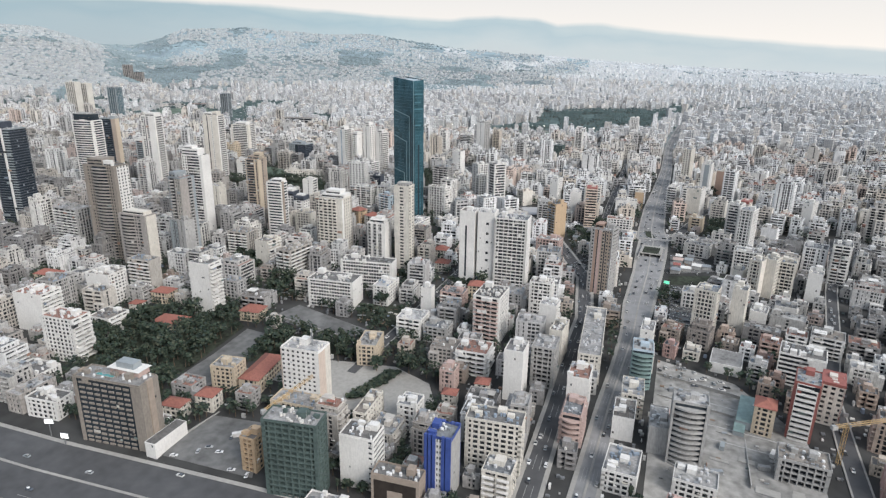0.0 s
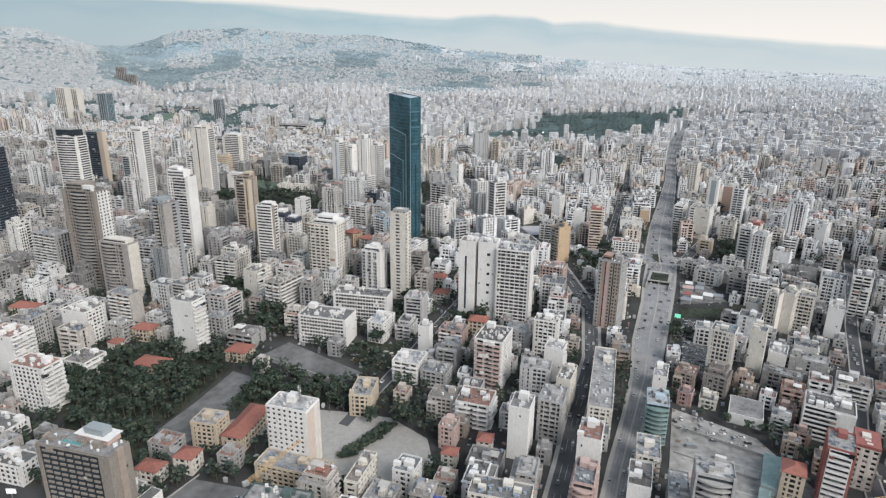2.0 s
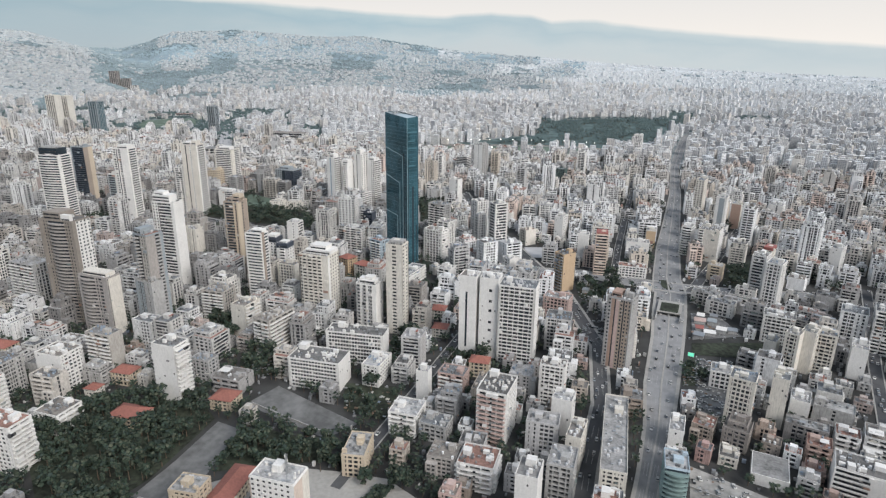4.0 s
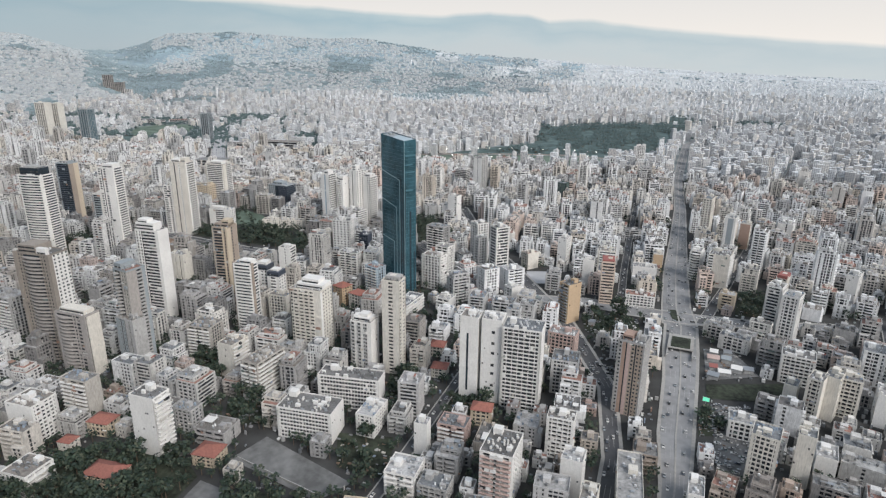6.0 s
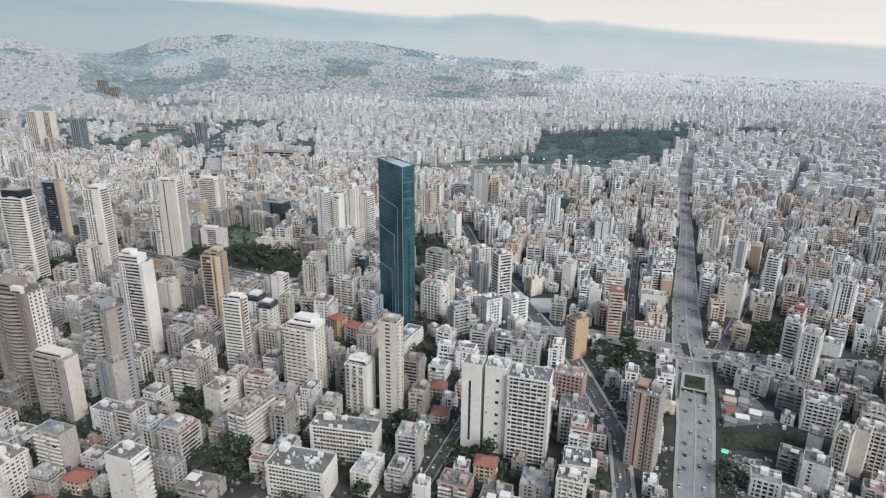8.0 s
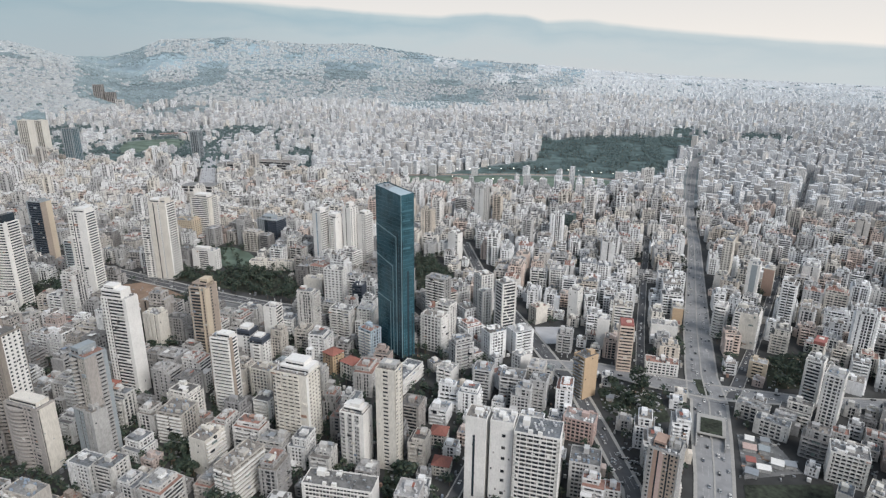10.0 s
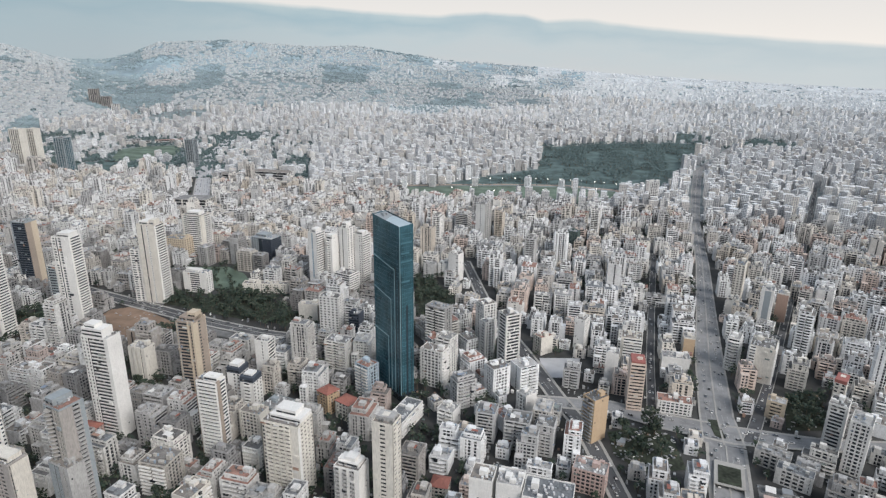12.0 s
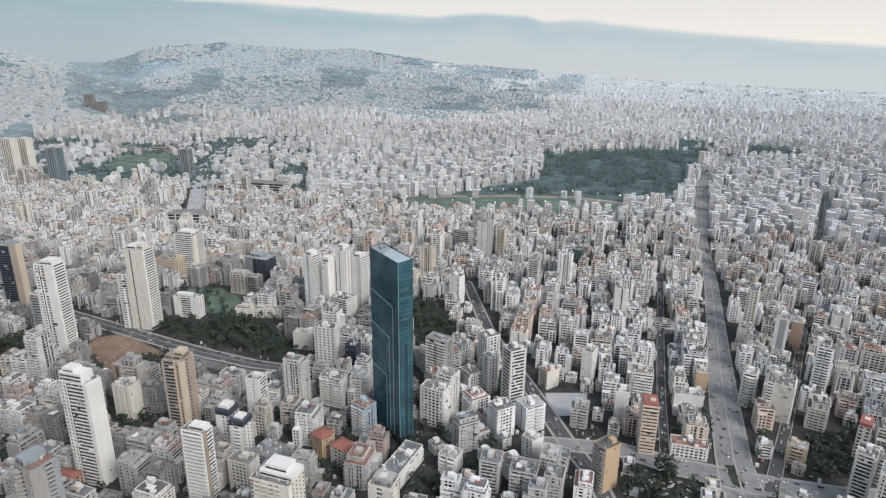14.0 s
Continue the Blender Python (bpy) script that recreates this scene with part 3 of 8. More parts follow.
def patch(name, pts, mat, label, lift=0.06, category="ground"):
    """A piece of open ground that follows the slope."""
    CLEAR.append(pts)
    b = Build()
    xs, ys = [p[0] for p in pts], [p[1] for p in pts]
    bm = bmesh.new()
    bm.faces.new([bm.verts.new((x, y, 0)) for x, y in pts])
    size = max(max(xs) - min(xs), max(ys) - min(ys))
    cuts = max(2, int(size / 30))
    for k in range(1, cuts):
        for axis, lo, hi in ((0, min(xs), max(xs)), (1, min(ys), max(ys))):
            co, no = [0, 0, 0], [0, 0, 0]
            co[axis], no[axis] = lo + (hi - lo) * k / cuts, 1
            bmesh.ops.bisect_plane(bm, geom=bm.verts[:] + bm.edges[:] + bm.faces[:], plane_co=co, plane_no=no)
    for v in bm.verts:
        v.co.z = rise_at(v.co.x, v.co.y) + lift
    me = bpy.data.meshes.new(name)
    bm.normal_update()
    for f in bm.faces:
        if f.normal.z < 0:
            f.normal_flip()
    bm.to_mesh(me)
    bm.free()
    me.materials.append(M[mat])
    return tagged(new(name, me), label, category, kind="structure")


patch("park_lawn", [(-640, 1480), (-533, 1535), (-400, 1595), (-267, 1632), (-150, 1622), (-124, 1500), (-489, 1400), (-592, 1390)], "hazed_park_grass", "green park lawn ringed by lamps")
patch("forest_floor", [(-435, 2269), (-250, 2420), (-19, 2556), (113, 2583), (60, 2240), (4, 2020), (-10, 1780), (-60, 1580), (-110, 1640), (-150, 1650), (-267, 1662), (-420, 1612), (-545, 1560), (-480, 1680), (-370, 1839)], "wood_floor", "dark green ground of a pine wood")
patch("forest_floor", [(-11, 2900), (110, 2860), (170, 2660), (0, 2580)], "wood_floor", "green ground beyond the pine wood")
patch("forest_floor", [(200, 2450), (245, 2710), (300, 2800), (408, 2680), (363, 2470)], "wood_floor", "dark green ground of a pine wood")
patch("sports_field", [(-1523, 1510), (-1667, 1687), (-1640, 1774), (-1575, 1827), (-1493, 1760), (-1413, 1635), (-1445, 1542)], "hazed_park_grass", "green sports field beside the highway")
patch("river_flats", [(-1660, 1420), (-1480, 1330), (-1250, 1400), (-1230, 1490), (-1400, 1530), (-1535, 1490)], "wood_floor", "green open flats beside the elevated highway")
patch("excavation", [(-678, 698), (-684, 718), (-668, 733), (-627, 728), (-584, 715), (-575, 701), (-580, 678), (-601, 658)], "soil", "brown bare soil of a building pit")
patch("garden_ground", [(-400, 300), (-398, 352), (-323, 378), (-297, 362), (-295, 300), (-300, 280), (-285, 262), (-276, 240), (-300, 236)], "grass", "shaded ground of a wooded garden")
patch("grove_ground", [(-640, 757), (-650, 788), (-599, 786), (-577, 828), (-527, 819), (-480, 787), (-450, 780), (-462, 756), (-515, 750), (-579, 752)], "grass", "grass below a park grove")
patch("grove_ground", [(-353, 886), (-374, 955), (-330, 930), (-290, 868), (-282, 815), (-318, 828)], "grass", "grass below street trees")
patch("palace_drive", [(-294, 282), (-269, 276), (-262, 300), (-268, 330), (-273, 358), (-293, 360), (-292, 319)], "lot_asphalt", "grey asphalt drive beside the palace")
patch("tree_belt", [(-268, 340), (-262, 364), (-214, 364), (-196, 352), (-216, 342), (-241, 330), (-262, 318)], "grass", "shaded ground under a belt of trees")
patch("car_park", [(-288, 383), (-278, 411), (-200, 389), (-213, 368)], "lot_asphalt", "grey asphalt school yard")
patch("sand_yard", [(-262, 306), (-240, 326), (-215, 338), (-190, 343), (-159, 347), (-129, 335), (-117, 314), (-124, 288), (-165, 284), (-190, 302)], "paving", "pale sandy open yard")
patch("depot_yard", [(10, 268), (13, 418), (62, 402), (96, 352), (100, 268)], "pale_lot", "pale worn concrete depot yard")
patch("green_lot", [(18, 560), (18, 580), (77, 600), (74, 570)], "grass", "overgrown green vacant lot")
patch("vacant_lot", [(20, 470), (20, 552), (46, 556), (46, 470)], "lot_asphalt", "pale vacant lot used for parking")
patch("market_lot", [(19, 586), (19, 640), (44, 640), (60, 606)], "lot_asphalt", "grey market lot with low sheds")
patch("institute_lawn", [(-684, 838), (-690, 880), (-650, 896), (-610, 880), (-573, 850), (-589, 825), (-612, 820)], "hazed_park_grass", "lawn and paths of a walled institute garden")
patch("pit_grove", [(-775, 665), (-760, 694), (-722, 686), (-690, 655), (-720, 645)], "grass", "rough ground under dark trees")
patch("roadside_lot", [(-572, 722), (-520, 717), (-470, 716), (-428, 720), (-424, 707), (-470, 703), (-530, 704), (-570, 708)], "lot_asphalt", "grey roadside strip below the expressway")
patch("plaza", [(-169, 775), (-129, 789), (-127, 748), (-157, 737)], "pale_concrete", "pale paved plaza beside the boulevard")
patch("traffic_island", [(-11, 714), (-3, 716), (2, 690), (-6, 688)], "grass", "grassy kerbed traffic island", 0.34)
patch("triangle_green", [(-92, 668), (-60, 686), (-40, 680), (-30, 640), (-60, 625), (-84, 640)], "grass", "green triangle between the roads")
LOTS = [
    ([(-233, 431), (-193, 439), (-178, 399), (-216, 399)], 9, 0.55),
    ([(-231, 519), (-215, 523), (-200, 485), (-216, 480)], 8, 0.7),
    ([(-175, 501), (-135, 511), (-131, 488), (-167, 478)], 8, 0.6),
    ([(-402, 488), (-383, 495), (-356, 463), (-374, 457)], 7, 0.9),
    ([(-336, 443), (-302, 448), (-287, 423), (-316, 413)], 8, 0.7),
    ([(61, 783), (94, 799), (84, 731), (51, 719)], 9, 0.85),
    ([(-535, 600), (-508, 613), (-482, 585), (-506, 574)], 8, 0.9),
    ([(-595, 693), (-569, 703), (-538, 673), (-565, 663)], 8, 0.9),
    ([(-764, 690), (-746, 697), (-706, 667), (-725, 660)], 9, 0.9),
    ([(12, 541), (29, 546), (24, 514), (10, 509)], 7, 0.6)]
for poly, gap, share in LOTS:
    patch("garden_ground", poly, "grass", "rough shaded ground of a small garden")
patch("forecourt", [(-251, 217), (-240, 258), (-205, 262), (-184, 219)], "lot_asphalt", "grey asphalt forecourt with parked cars")


# ---- buildings ----
RECTS = []       # footprints: centre, half sizes, heading


def corner_pose(x, y, w, d, turn):
    """The centre of a footprint whose front right corner stands at x, y."""
    a = radians(turn)
    ux, uy = (math.cos(a), math.sin(a)), (-math.sin(a), math.cos(a))
    return x - ux[0] * w / 2 + uy[0] * d / 2, y - ux[1] * w / 2 + uy[1] * d / 2


def roof_clutter(rng, w, d, z, mat="plaster", share=26):
    """Stair room, tanks, ducts and a parapet."""
    b = Build()
    sw, sd = min(w * 0.45, rng.uniform(3.5, 6)), min(d * 0.45, rng.uniform(3.5, 6))
    sx, sy = rng.uniform(-1, 1) * (w / 2 - sw / 2 - 1), rng.uniform(-0.3, 1) * (d / 2 - sd / 2 - 1)
    b.box(sx - sw / 2, sx + sw / 2, sy - sd / 2, sy + sd / 2, z, z + rng.uniform(2.6, 4.2), mat)
    for _ in range(min(42, max(5, int(w * d / share))) + rng.randint(0, 4)):
        x, y = rng.uniform(-0.43, 0.43) * w, rng.uniform(-0.43, 0.43) * d
        roll = rng.random()
        if roll < 0.45:
            b.drum(x, y, rng.uniform(0.55, 0.95), z, z + rng.uniform(1.1, 1.9), "tank", 6)
        elif roll < 0.8:
            s = rng.uniform(0.4, 1.1)
            b.box(x - s, x + s, y - s * 0.7, y + s * 0.7, z, z + rng.uniform(0.6, 1.4), "metal")
        elif roll < 0.92:
            s = rng.uniform(1.0, 2.0)
            b.box(x - s, x + s, y - s * 0.6, y + s * 0.6, z, z + rng.uniform(1.8, 2.6), mat)
        else:
            b.box(x - 0.07, x + 0.07, y - 0.07, y + 0.07, z, z + rng.uniform(3, 6), "metal")
    t = 0.25
    for x0, x1, y0, y1 in ((-w / 2, w / 2, -d / 2, -d / 2 + t), (-w / 2, w / 2, d / 2 - t, d / 2), (-w / 2, -w / 2 + t, -d / 2 + t, d / 2 - t), (w / 2 - t, w / 2, -d / 2 + t, d / 2 - t)):
        b.box(x0, x1, y0, y1, z, z + 0.9, mat)
    return b


def floor_band(w, d, front, right, wall, trim):
    """One storey's sill and slab round the house, with balconies where they are."""
    b = Build()
    band = {"balcony": 0.45, "punched": 0.95, "strip": 1.1, "rows": 0.95, "grid": 0.7, "blank": 1.25}
    b.box(-w / 2, w / 2, -d / 2, d / 2, 0, band[front], wall, True)
    for s, (length, off, kind) in enumerate(((w, d / 2, front), (d, w / 2, right))):
        if kind != "balcony":
            continue
        spans = ((-length / 2 + 0.6, -0.8), (0.8, length / 2 - 0.6)) if s == 0 and length > 14 else ((-length / 2 + 0.6, length / 2 - 0.6),)
        for lo, hi in spans:
            for sg in ((-1,) if s == 0 else (-1, 1)):
                a, c = sorted((sg * off, sg * (off + 1.5)))
                if s == 0:
                    b.box(lo, hi, a, c, 0.02, 0.84, trim, True)
                else:
                    b.box(a, c, lo, hi, 0.02, 0.84, trim, True)
    return b


def facade_bits(rng, w, d, n, st, fronts, count, out=1.3, wall="plaster"):
    """What people add to a front: closed-in balconies, blinds, walled-up windows, coolers."""
    b = Build()
    for _ in range(count):
        side = rng.choice((0, 0, 1, 1, 3, 3, 2))
        kind, length, off = fronts[side % 2], (w, d)[side % 2], (d, w)[side % 2] / 2
        z, c = rng.randrange(1, max(2, n)) * st, rng.uniform(-0.44, 0.44) * length
        roll = rng.random()
        if kind == "blank":
            if roll > 0.35:
                continue
            hw, o0, o1, z0, z1, mat = 0.5, off - 0.1, off + 0.09, z + 1.0, z + 2.3, "glass"
        elif kind == "balcony":
            if roll < 0.4:
                hw, o0, o1, z0, z1, mat = rng.uniform(0.8, 2.2), off - 0.4, off + out - 0.1, z + 0.8, z + st, wall if roll < 0.25 else "glass"
            elif roll < 0.8:
                hw, o0, o1, z0, z1, mat = rng.uniform(0.8, 2.6), off + out - 0.08, off + out - 0.02, z + rng.choice((0.86, 1.5, 2.0)), z + st, "curtain"
            else:
                hw, o0, o1, z0, z1, mat = 0.5, off + out, off + out + 0.4, z + 0.2, z + 0.85, "metal"
        elif roll < 0.45:
            hw, o0, o1, z0, z1, mat = rng.uniform(0.5, 1.1), off - 0.35, off - 0.06, z + 0.9, z + st, wall
        elif roll < 0.6:
            hw, o0, o1, z0, z1, mat = rng.uniform(0.7, 1.6), off - 0.02, off + 0.9, z + 2.35, z + 2.5, "curtain"
        else:
            hw, o0, o1, z0, z1, mat = 0.45, off, off + 0.4, z + 0.3, z + 0.95, "metal"
        if side in (0, 3):
            o0, o1 = -o1, -o0
        if side % 2 == 0:
            b.box(c - hw, c + hw, o0, o1, z0, z1, mat, True)
        else:
            b.box(o0, o1, c - hw, c + hw, z0, z1, mat, True)
    return b


def pier_places(length, kind, bay, rng=None):
    """Piers along a wall: (centre, half width)."""
    if kind in ("strip", "blank"):
        return [(-length / 2 + 0.3, 0.3), (length / 2 - 0.3, 0.3)]
    n = max(2, round(length / (bay * 2.2 if kind == "balcony" else bay)))
    half = {"punched": 0.155, "balcony": 0.06, "grid": 0.09, "rows": 0.05}[kind] * length / n
    if rng:
        # uneven bays, here and there a wide closed one
        out, x = [(-length / 2 + half * 1.3, half * 1.3)], -length / 2 + length / n * rng.uniform(0.6, 1.2)
        while x < length / 2 - 1.6 * half - 0.5:
            hw = half * rng.uniform(0.6, 1.3) if rng.random() < 0.8 else min(1.6, half * 2.6)
            out.append((x, hw))
            x += length / n * rng.uniform(0.65, 1.25) + hw - half
        return out + [(length / 2 - half * 1.3, half * 1.3)]
    return [(-length / 2 + half, half)] + [(-length / 2 + length * i / n, half) for i in range(1, n)] + [(length / 2 - half, half)]


WALL_WORDS = {"white": "white plastered", "cream": "cream plastered", "concrete": "grey concrete", "bluegrey": "blue-grey clad", "brownstone": "brown concrete", "pink": "pinkish plastered",
              "stone": "sandy stone", "greige": "greige plastered", "taupe": "taupe concrete", "ochre": "ochre painted", "net": "green netted", "red": "red painted", "paleblue": "pale blue plastered", "blueglass": "blue panelled"}
FACE_WORDS = {"balcony": "balconies", "punched": "square windows", "strip": "window bands", "grid": "dark openings", "rows": "long window rows", "blank": "blank walls"}


def describe(h, front, right, wall):
    size = "tall" if h > 45 else "low" if h < 15 else "mid-rise"
    tail = FACE_WORDS[front] if front == right else FACE_WORDS[front] + " and " + FACE_WORDS[right]
    return f"{size} {WALL_WORDS[wall]} apartment building with {tail}"


def building(x, y, w, d, h, turn=0.0, front="balcony", right="punched", wall="white", trim="white", glass="glass", bay=3.6, storey=3.1, name="apartment_building", label="", group="", crown=True, base=None, roof="flat"):
    cx, cy = corner_pose(x, y, w, d, turn)
    z0 = min(rise_at(cx, cy), rise_at(x, y)) - 0.5 if base is None else base
    RECTS.append((cx, cy, w / 2 + 1, d / 2 + 1, radians(turn)))
    top = new(name)
    top.location, top.rotation_euler = (cx, cy, z0), (0, 0, radians(turn))
    tagged(top, label or describe(h, front, right, wall), "building", group)
    rng = random.Random(int(x * 7 + y * 13))
    h += 0.5
    n = max(1, round(h / storey))
    st = h / n
    core = Build()
    ix, iy = 1.8 if right == "balcony" else 0.6, 1.8 if front in ("balcony", "grid") else 0.55
    core.box(-w / 2 + ix, w / 2 - ix, -d / 2 + iy, d / 2 - iy, 0, h - 0.05, glass)
    part("glazing", core, top, "dark window glass")
    band = floor_band(w, d, front, right, wall, trim).mesh("floor_band")
    for i in range(n):
        part("floor_band", band, top, at=(0, 0, i * st if i else 0))
    slab = Build()
    slab.box(-w / 2 - 0.15, w / 2 + 0.15, -d / 2 - 0.15, d / 2 + 0.15, h - 0.3, h + 0.1, wall, True)
    roof_part = part("roof_slab", slab, top)
    deck = Build()
    deck.box(-w / 2 + 0.3, w / 2 - 0.3, -d / 2 + 0.3, d / 2 - 0.3, h + 0.104, h + 0.15, "roof")
    part("roof_deck", deck, roof_part)
    rear = Build()
    for s, length, kind in ((0, w, front), (1, d, right)):
        shapes = {}
        for c, hw in pier_places(length, kind, bay):
            for near in (True, False):
                sgn = (-1 if near else 1) if s == 0 else (1 if near else -1)
                off = (d if s == 0 else w) / 2
                lo, hi = sorted((sgn * off - sgn * 0.03, sgn * (off - 1.9)))
                if near:
                    key = round(hw, 3)
                    if key not in shapes:
                        p = Build()
                        if s == 0:
                            p.box(-hw, hw, lo, hi, 0.02, h - 0.35, wall)
                        else:
                            p.box(lo, hi, -hw, hw, 0.02, h - 0.35, wall)
                        shapes[key] = p.mesh("pier")
                    part("pier", shapes[key], top, at=(c, 0, 0) if s == 0 else (0, c, 0))
                elif s == 0:
                    rear.box(c - hw, c + hw, lo, hi, 0.02, h - 0.35, wall)
                else:
                    rear.box(lo, hi, c - hw, c + hw, 0.02, h - 0.35, wall)
        if kind == "blank":
            b = Build()
            if s == 0:
                b.box(-w / 2, w / 2, -d / 2 - 0.06, -d / 2 + 0.3, 0.01, h - 0.31, wall)
                rear.box(-w / 2, w / 2, d / 2 - 0.3, d / 2 + 0.06, 0.01, h - 0.31, wall)
            else:
                b.box(w / 2 - 0.3, w / 2 + 0.06, -d / 2, d / 2, 0.01, h - 0.31, wall)
                rear.box(-w / 2 - 0.06, -w / 2 + 0.3, -d / 2, d / 2, 0.01, h - 0.31, wall)
            part("blank_wall", b, top)
    tagged(part("rear_wall", rear, top), kind="stuff")
    if wall not in ("net", "blueglass", "hotel") and y < 1000:
        tagged(part("front_addition", facade_bits(rng, w, d, n, st, (front, right), int(n * (w + d) / 14), 1.5, wall), top, "closed-in balconies, blinds and coolers"), kind="stuff")
    if roof == "flat" and crown:
        tagged(part("roof_plant", roof_clutter(rng, w, d, h + 0.15, wall, 15 if y < 620 else 22), roof_part, "stair room, water tanks and parapet on the roof"), kind="stuff")
    if roof == "tile":
        t = Build()
        t.hip(-w / 2, w / 2, -d / 2, d / 2, h + 0.4, h + 0.4 + min(w, d) * 0.26, "tile")
        part("tiled_roof", t, top, "red clay tile hipped roof")
    return top


# ---- the glass tower ----
def glass_tower(x, y, w, d, h, turn):
    cx, cy = corner_pose(x, y, w, d, turn)
    z0 = rise_at(cx, cy) - 1
    RECTS.append((cx, cy, w / 2 + 2, d / 2 + 2, radians(turn)))
    top = tagged(new("glass_tower"), "tall teal glass tower with slanted roof and stepped frame lines", "tower")
    top.location, top.rotation_euler = (cx, cy, z0), (0, 0, radians(turn))
    west, east = h + 2.0, h - 1.0          # the roof falls a little from the far end to the near corner
    q = [(-w / 2, -d / 2), (w / 2, -d / 2), (w / 2, d / 2), (-w / 2, d / 2)]
    hz = [west, east, east + 1.0, west + 1.0]
    k = [(px, py, 0) for px, py in q] + [(px, py, z) for (px, py), z in zip(q, hz)]
    b = Build()
    for f in ((0, 1, 5, 4), (1, 2, 6, 5), (2, 3, 7, 6), (3, 0, 4, 7)):
        b.poly([k[i] for i in f], "teal")
    skin = part("curtain_wall", b, top, "deep teal curtain wall glass")
    # roof deck inside a parapet: the near half is a pale sheet, the far half a dark recess with plant
    r = Build()
    r.poly([(-w / 2 + 0.5, -d / 2 + 0.5, west - 0.5), (-1, -d / 2 + 0.5, west - 2.2), (-1, d / 2 - 0.5, west - 1.6), (-w / 2 + 0.5, d / 2 - 0.5, west + 0.3)], "bluegrey")
    roof = part("roof", r, top, "grey sloping roof deck")
    r = Build()
    r.poly([(-w * 0.16, -d / 2 + 0.5, east + 1.1), (w / 2 - 0.4, -d / 2 + 0.5, east - 0.3), (w / 2 - 0.4, d / 2 - 0.4, east + 0.6), (-w * 0.16, d / 2 - 0.4, east + 2.0)], "bluegrey_pale")
    part("roof_sheet", r, roof, "pale sloping metal roof")
    r = Build()
    for px, py, s in ((-w * 0.36, 0.5, 2.0), (-w * 0.27, -1.6, 1.4), (-w * 0.30, 2.6, 1.2)):
        r.box(px - s, px + s, py - s * 0.7, py + s * 0.7, west - 2.0, west + 0.9, "metal")
    tagged(part("roof_plant", r, roof, "cooling plant on the roof"), kind="stuff")
    # faint mullions and storey joints
    v = Build()
    for i in range(19):
        px = -w / 2 + w * i / 18
        v.box(px - 0.05, px + 0.05, -d / 2 - 0.07, -d / 2 + 0.02, 0, west + (east - west) * i / 18, "tealframe")
    for i in range(7):
        py = -d / 2 + d * i / 6
        v.box(w / 2 - 0.02, w / 2 + 0.07, py - 0.05, py + 0.05, 0, east, "tealframe")
    part("mullion", v, skin)
    joint = Build()
    joint.box(-w / 2 - 0.04, w / 2 + 0.04, -d / 2 - 0.04, d / 2 + 0.04, 0, 0.22, "tealframe", True)
    me = joint.mesh("storey_joint")
    for i in range(1, 42):
        part("storey_joint", me, skin, at=(0, 0, i * (h - 4) / 42))
    # floors with a lit or blinded band here and there on the narrow side
    for i, z in enumerate((h * 0.80, h * 0.845, h * 0.90, h * 0.69)):
        band = Build()
        band.box(w / 2 - 0.02, w / 2 + 0.11, -d / 2 + 1.2, d / 2 - 1.0 - (i % 2) * 3, z, z + 1.6, "tealframe")
        part("louvre_band", band, skin, "paler louvre band")
    # deep slots in the narrow side and beside its corner
    slot = Build()
    slot.box(w / 2 - 0.4, w / 2 + 0.16, -0.9, 0.9, 4, h * 0.56, "darkglass")
    slot.box(w / 2 - 0.4, w / 2 + 0.16, -d / 2 + 0.6, -d / 2 + 1.2, 4, h * 0.74, "darkglass")
    slot.box(w / 2 - 0.4, w / 2 + 0.16, d / 2 - 2.6, d / 2 - 1.7, 4, h * 0.30, "darkglass")
    part("recess", slot, top, "dark vertical recess")
    slot = Build()
    slot.box(w * 0.335, w * 0.365, -d / 2 - 0.12, -d / 2 + 0.3, 4, h * 0.77, "darkglass")
    slot.box(w * 0.425, w * 0.450, -d / 2 - 0.12, -d / 2 + 0.3, 4, h * 0.70, "darkglass")
    part("recess", slot, top, "dark vertical recess")
    # stepped pale frame lines that run across and then down
    for z_left, drop, px in ((h * 0.79, 6.5, w * 0.30), (h * 0.61, 6.0, w * 0.16), (h * 0.365, 2.5, w * 0.04)):
        line = Build()
        x0, x1 = -w / 2, px
        a, c = z_left, z_left - drop
        for z, t in ((0.0, 0.42),):
            line.poly([(x0, -d / 2 - 0.4, a - t), (x1, -d / 2 - 0.4, c - t), (x1, -d / 2 - 0.4, c + t), (x0, -d / 2 - 0.4, a + t)], "tealline")
            line.poly([(x0, -d / 2 - 0.4, a + t), (x1, -d / 2 - 0.4, c + t), (x1, -d / 2, c + t), (x0, -d / 2, a + t)], "tealline")
        line.box(x1 - 0.35, x1 + 0.35, -d / 2 - 0.42, -d / 2 + 0.02, 0, c + 0.42, "tealline")
        part("frame_line", line, top, "pale metal frame line")
    corner = Build()
    corner.box(w / 2 - 0.25, w / 2 + 0.2, -d / 2 - 0.2, -d / 2 + 0.25, 0, east, "tealline")
    part("frame_line", corner, top, "pale metal frame line")
    p = Build()
    p.box(-w / 2 - 1.5, w / 2 + 1.5, -d / 2 - 1.5, d / 2 + 1.5, 0, 6, "darkglass")
    part("podium", p, top)
    return top


glass_tower(-273.5, 654, 42, 14, 166, -33)

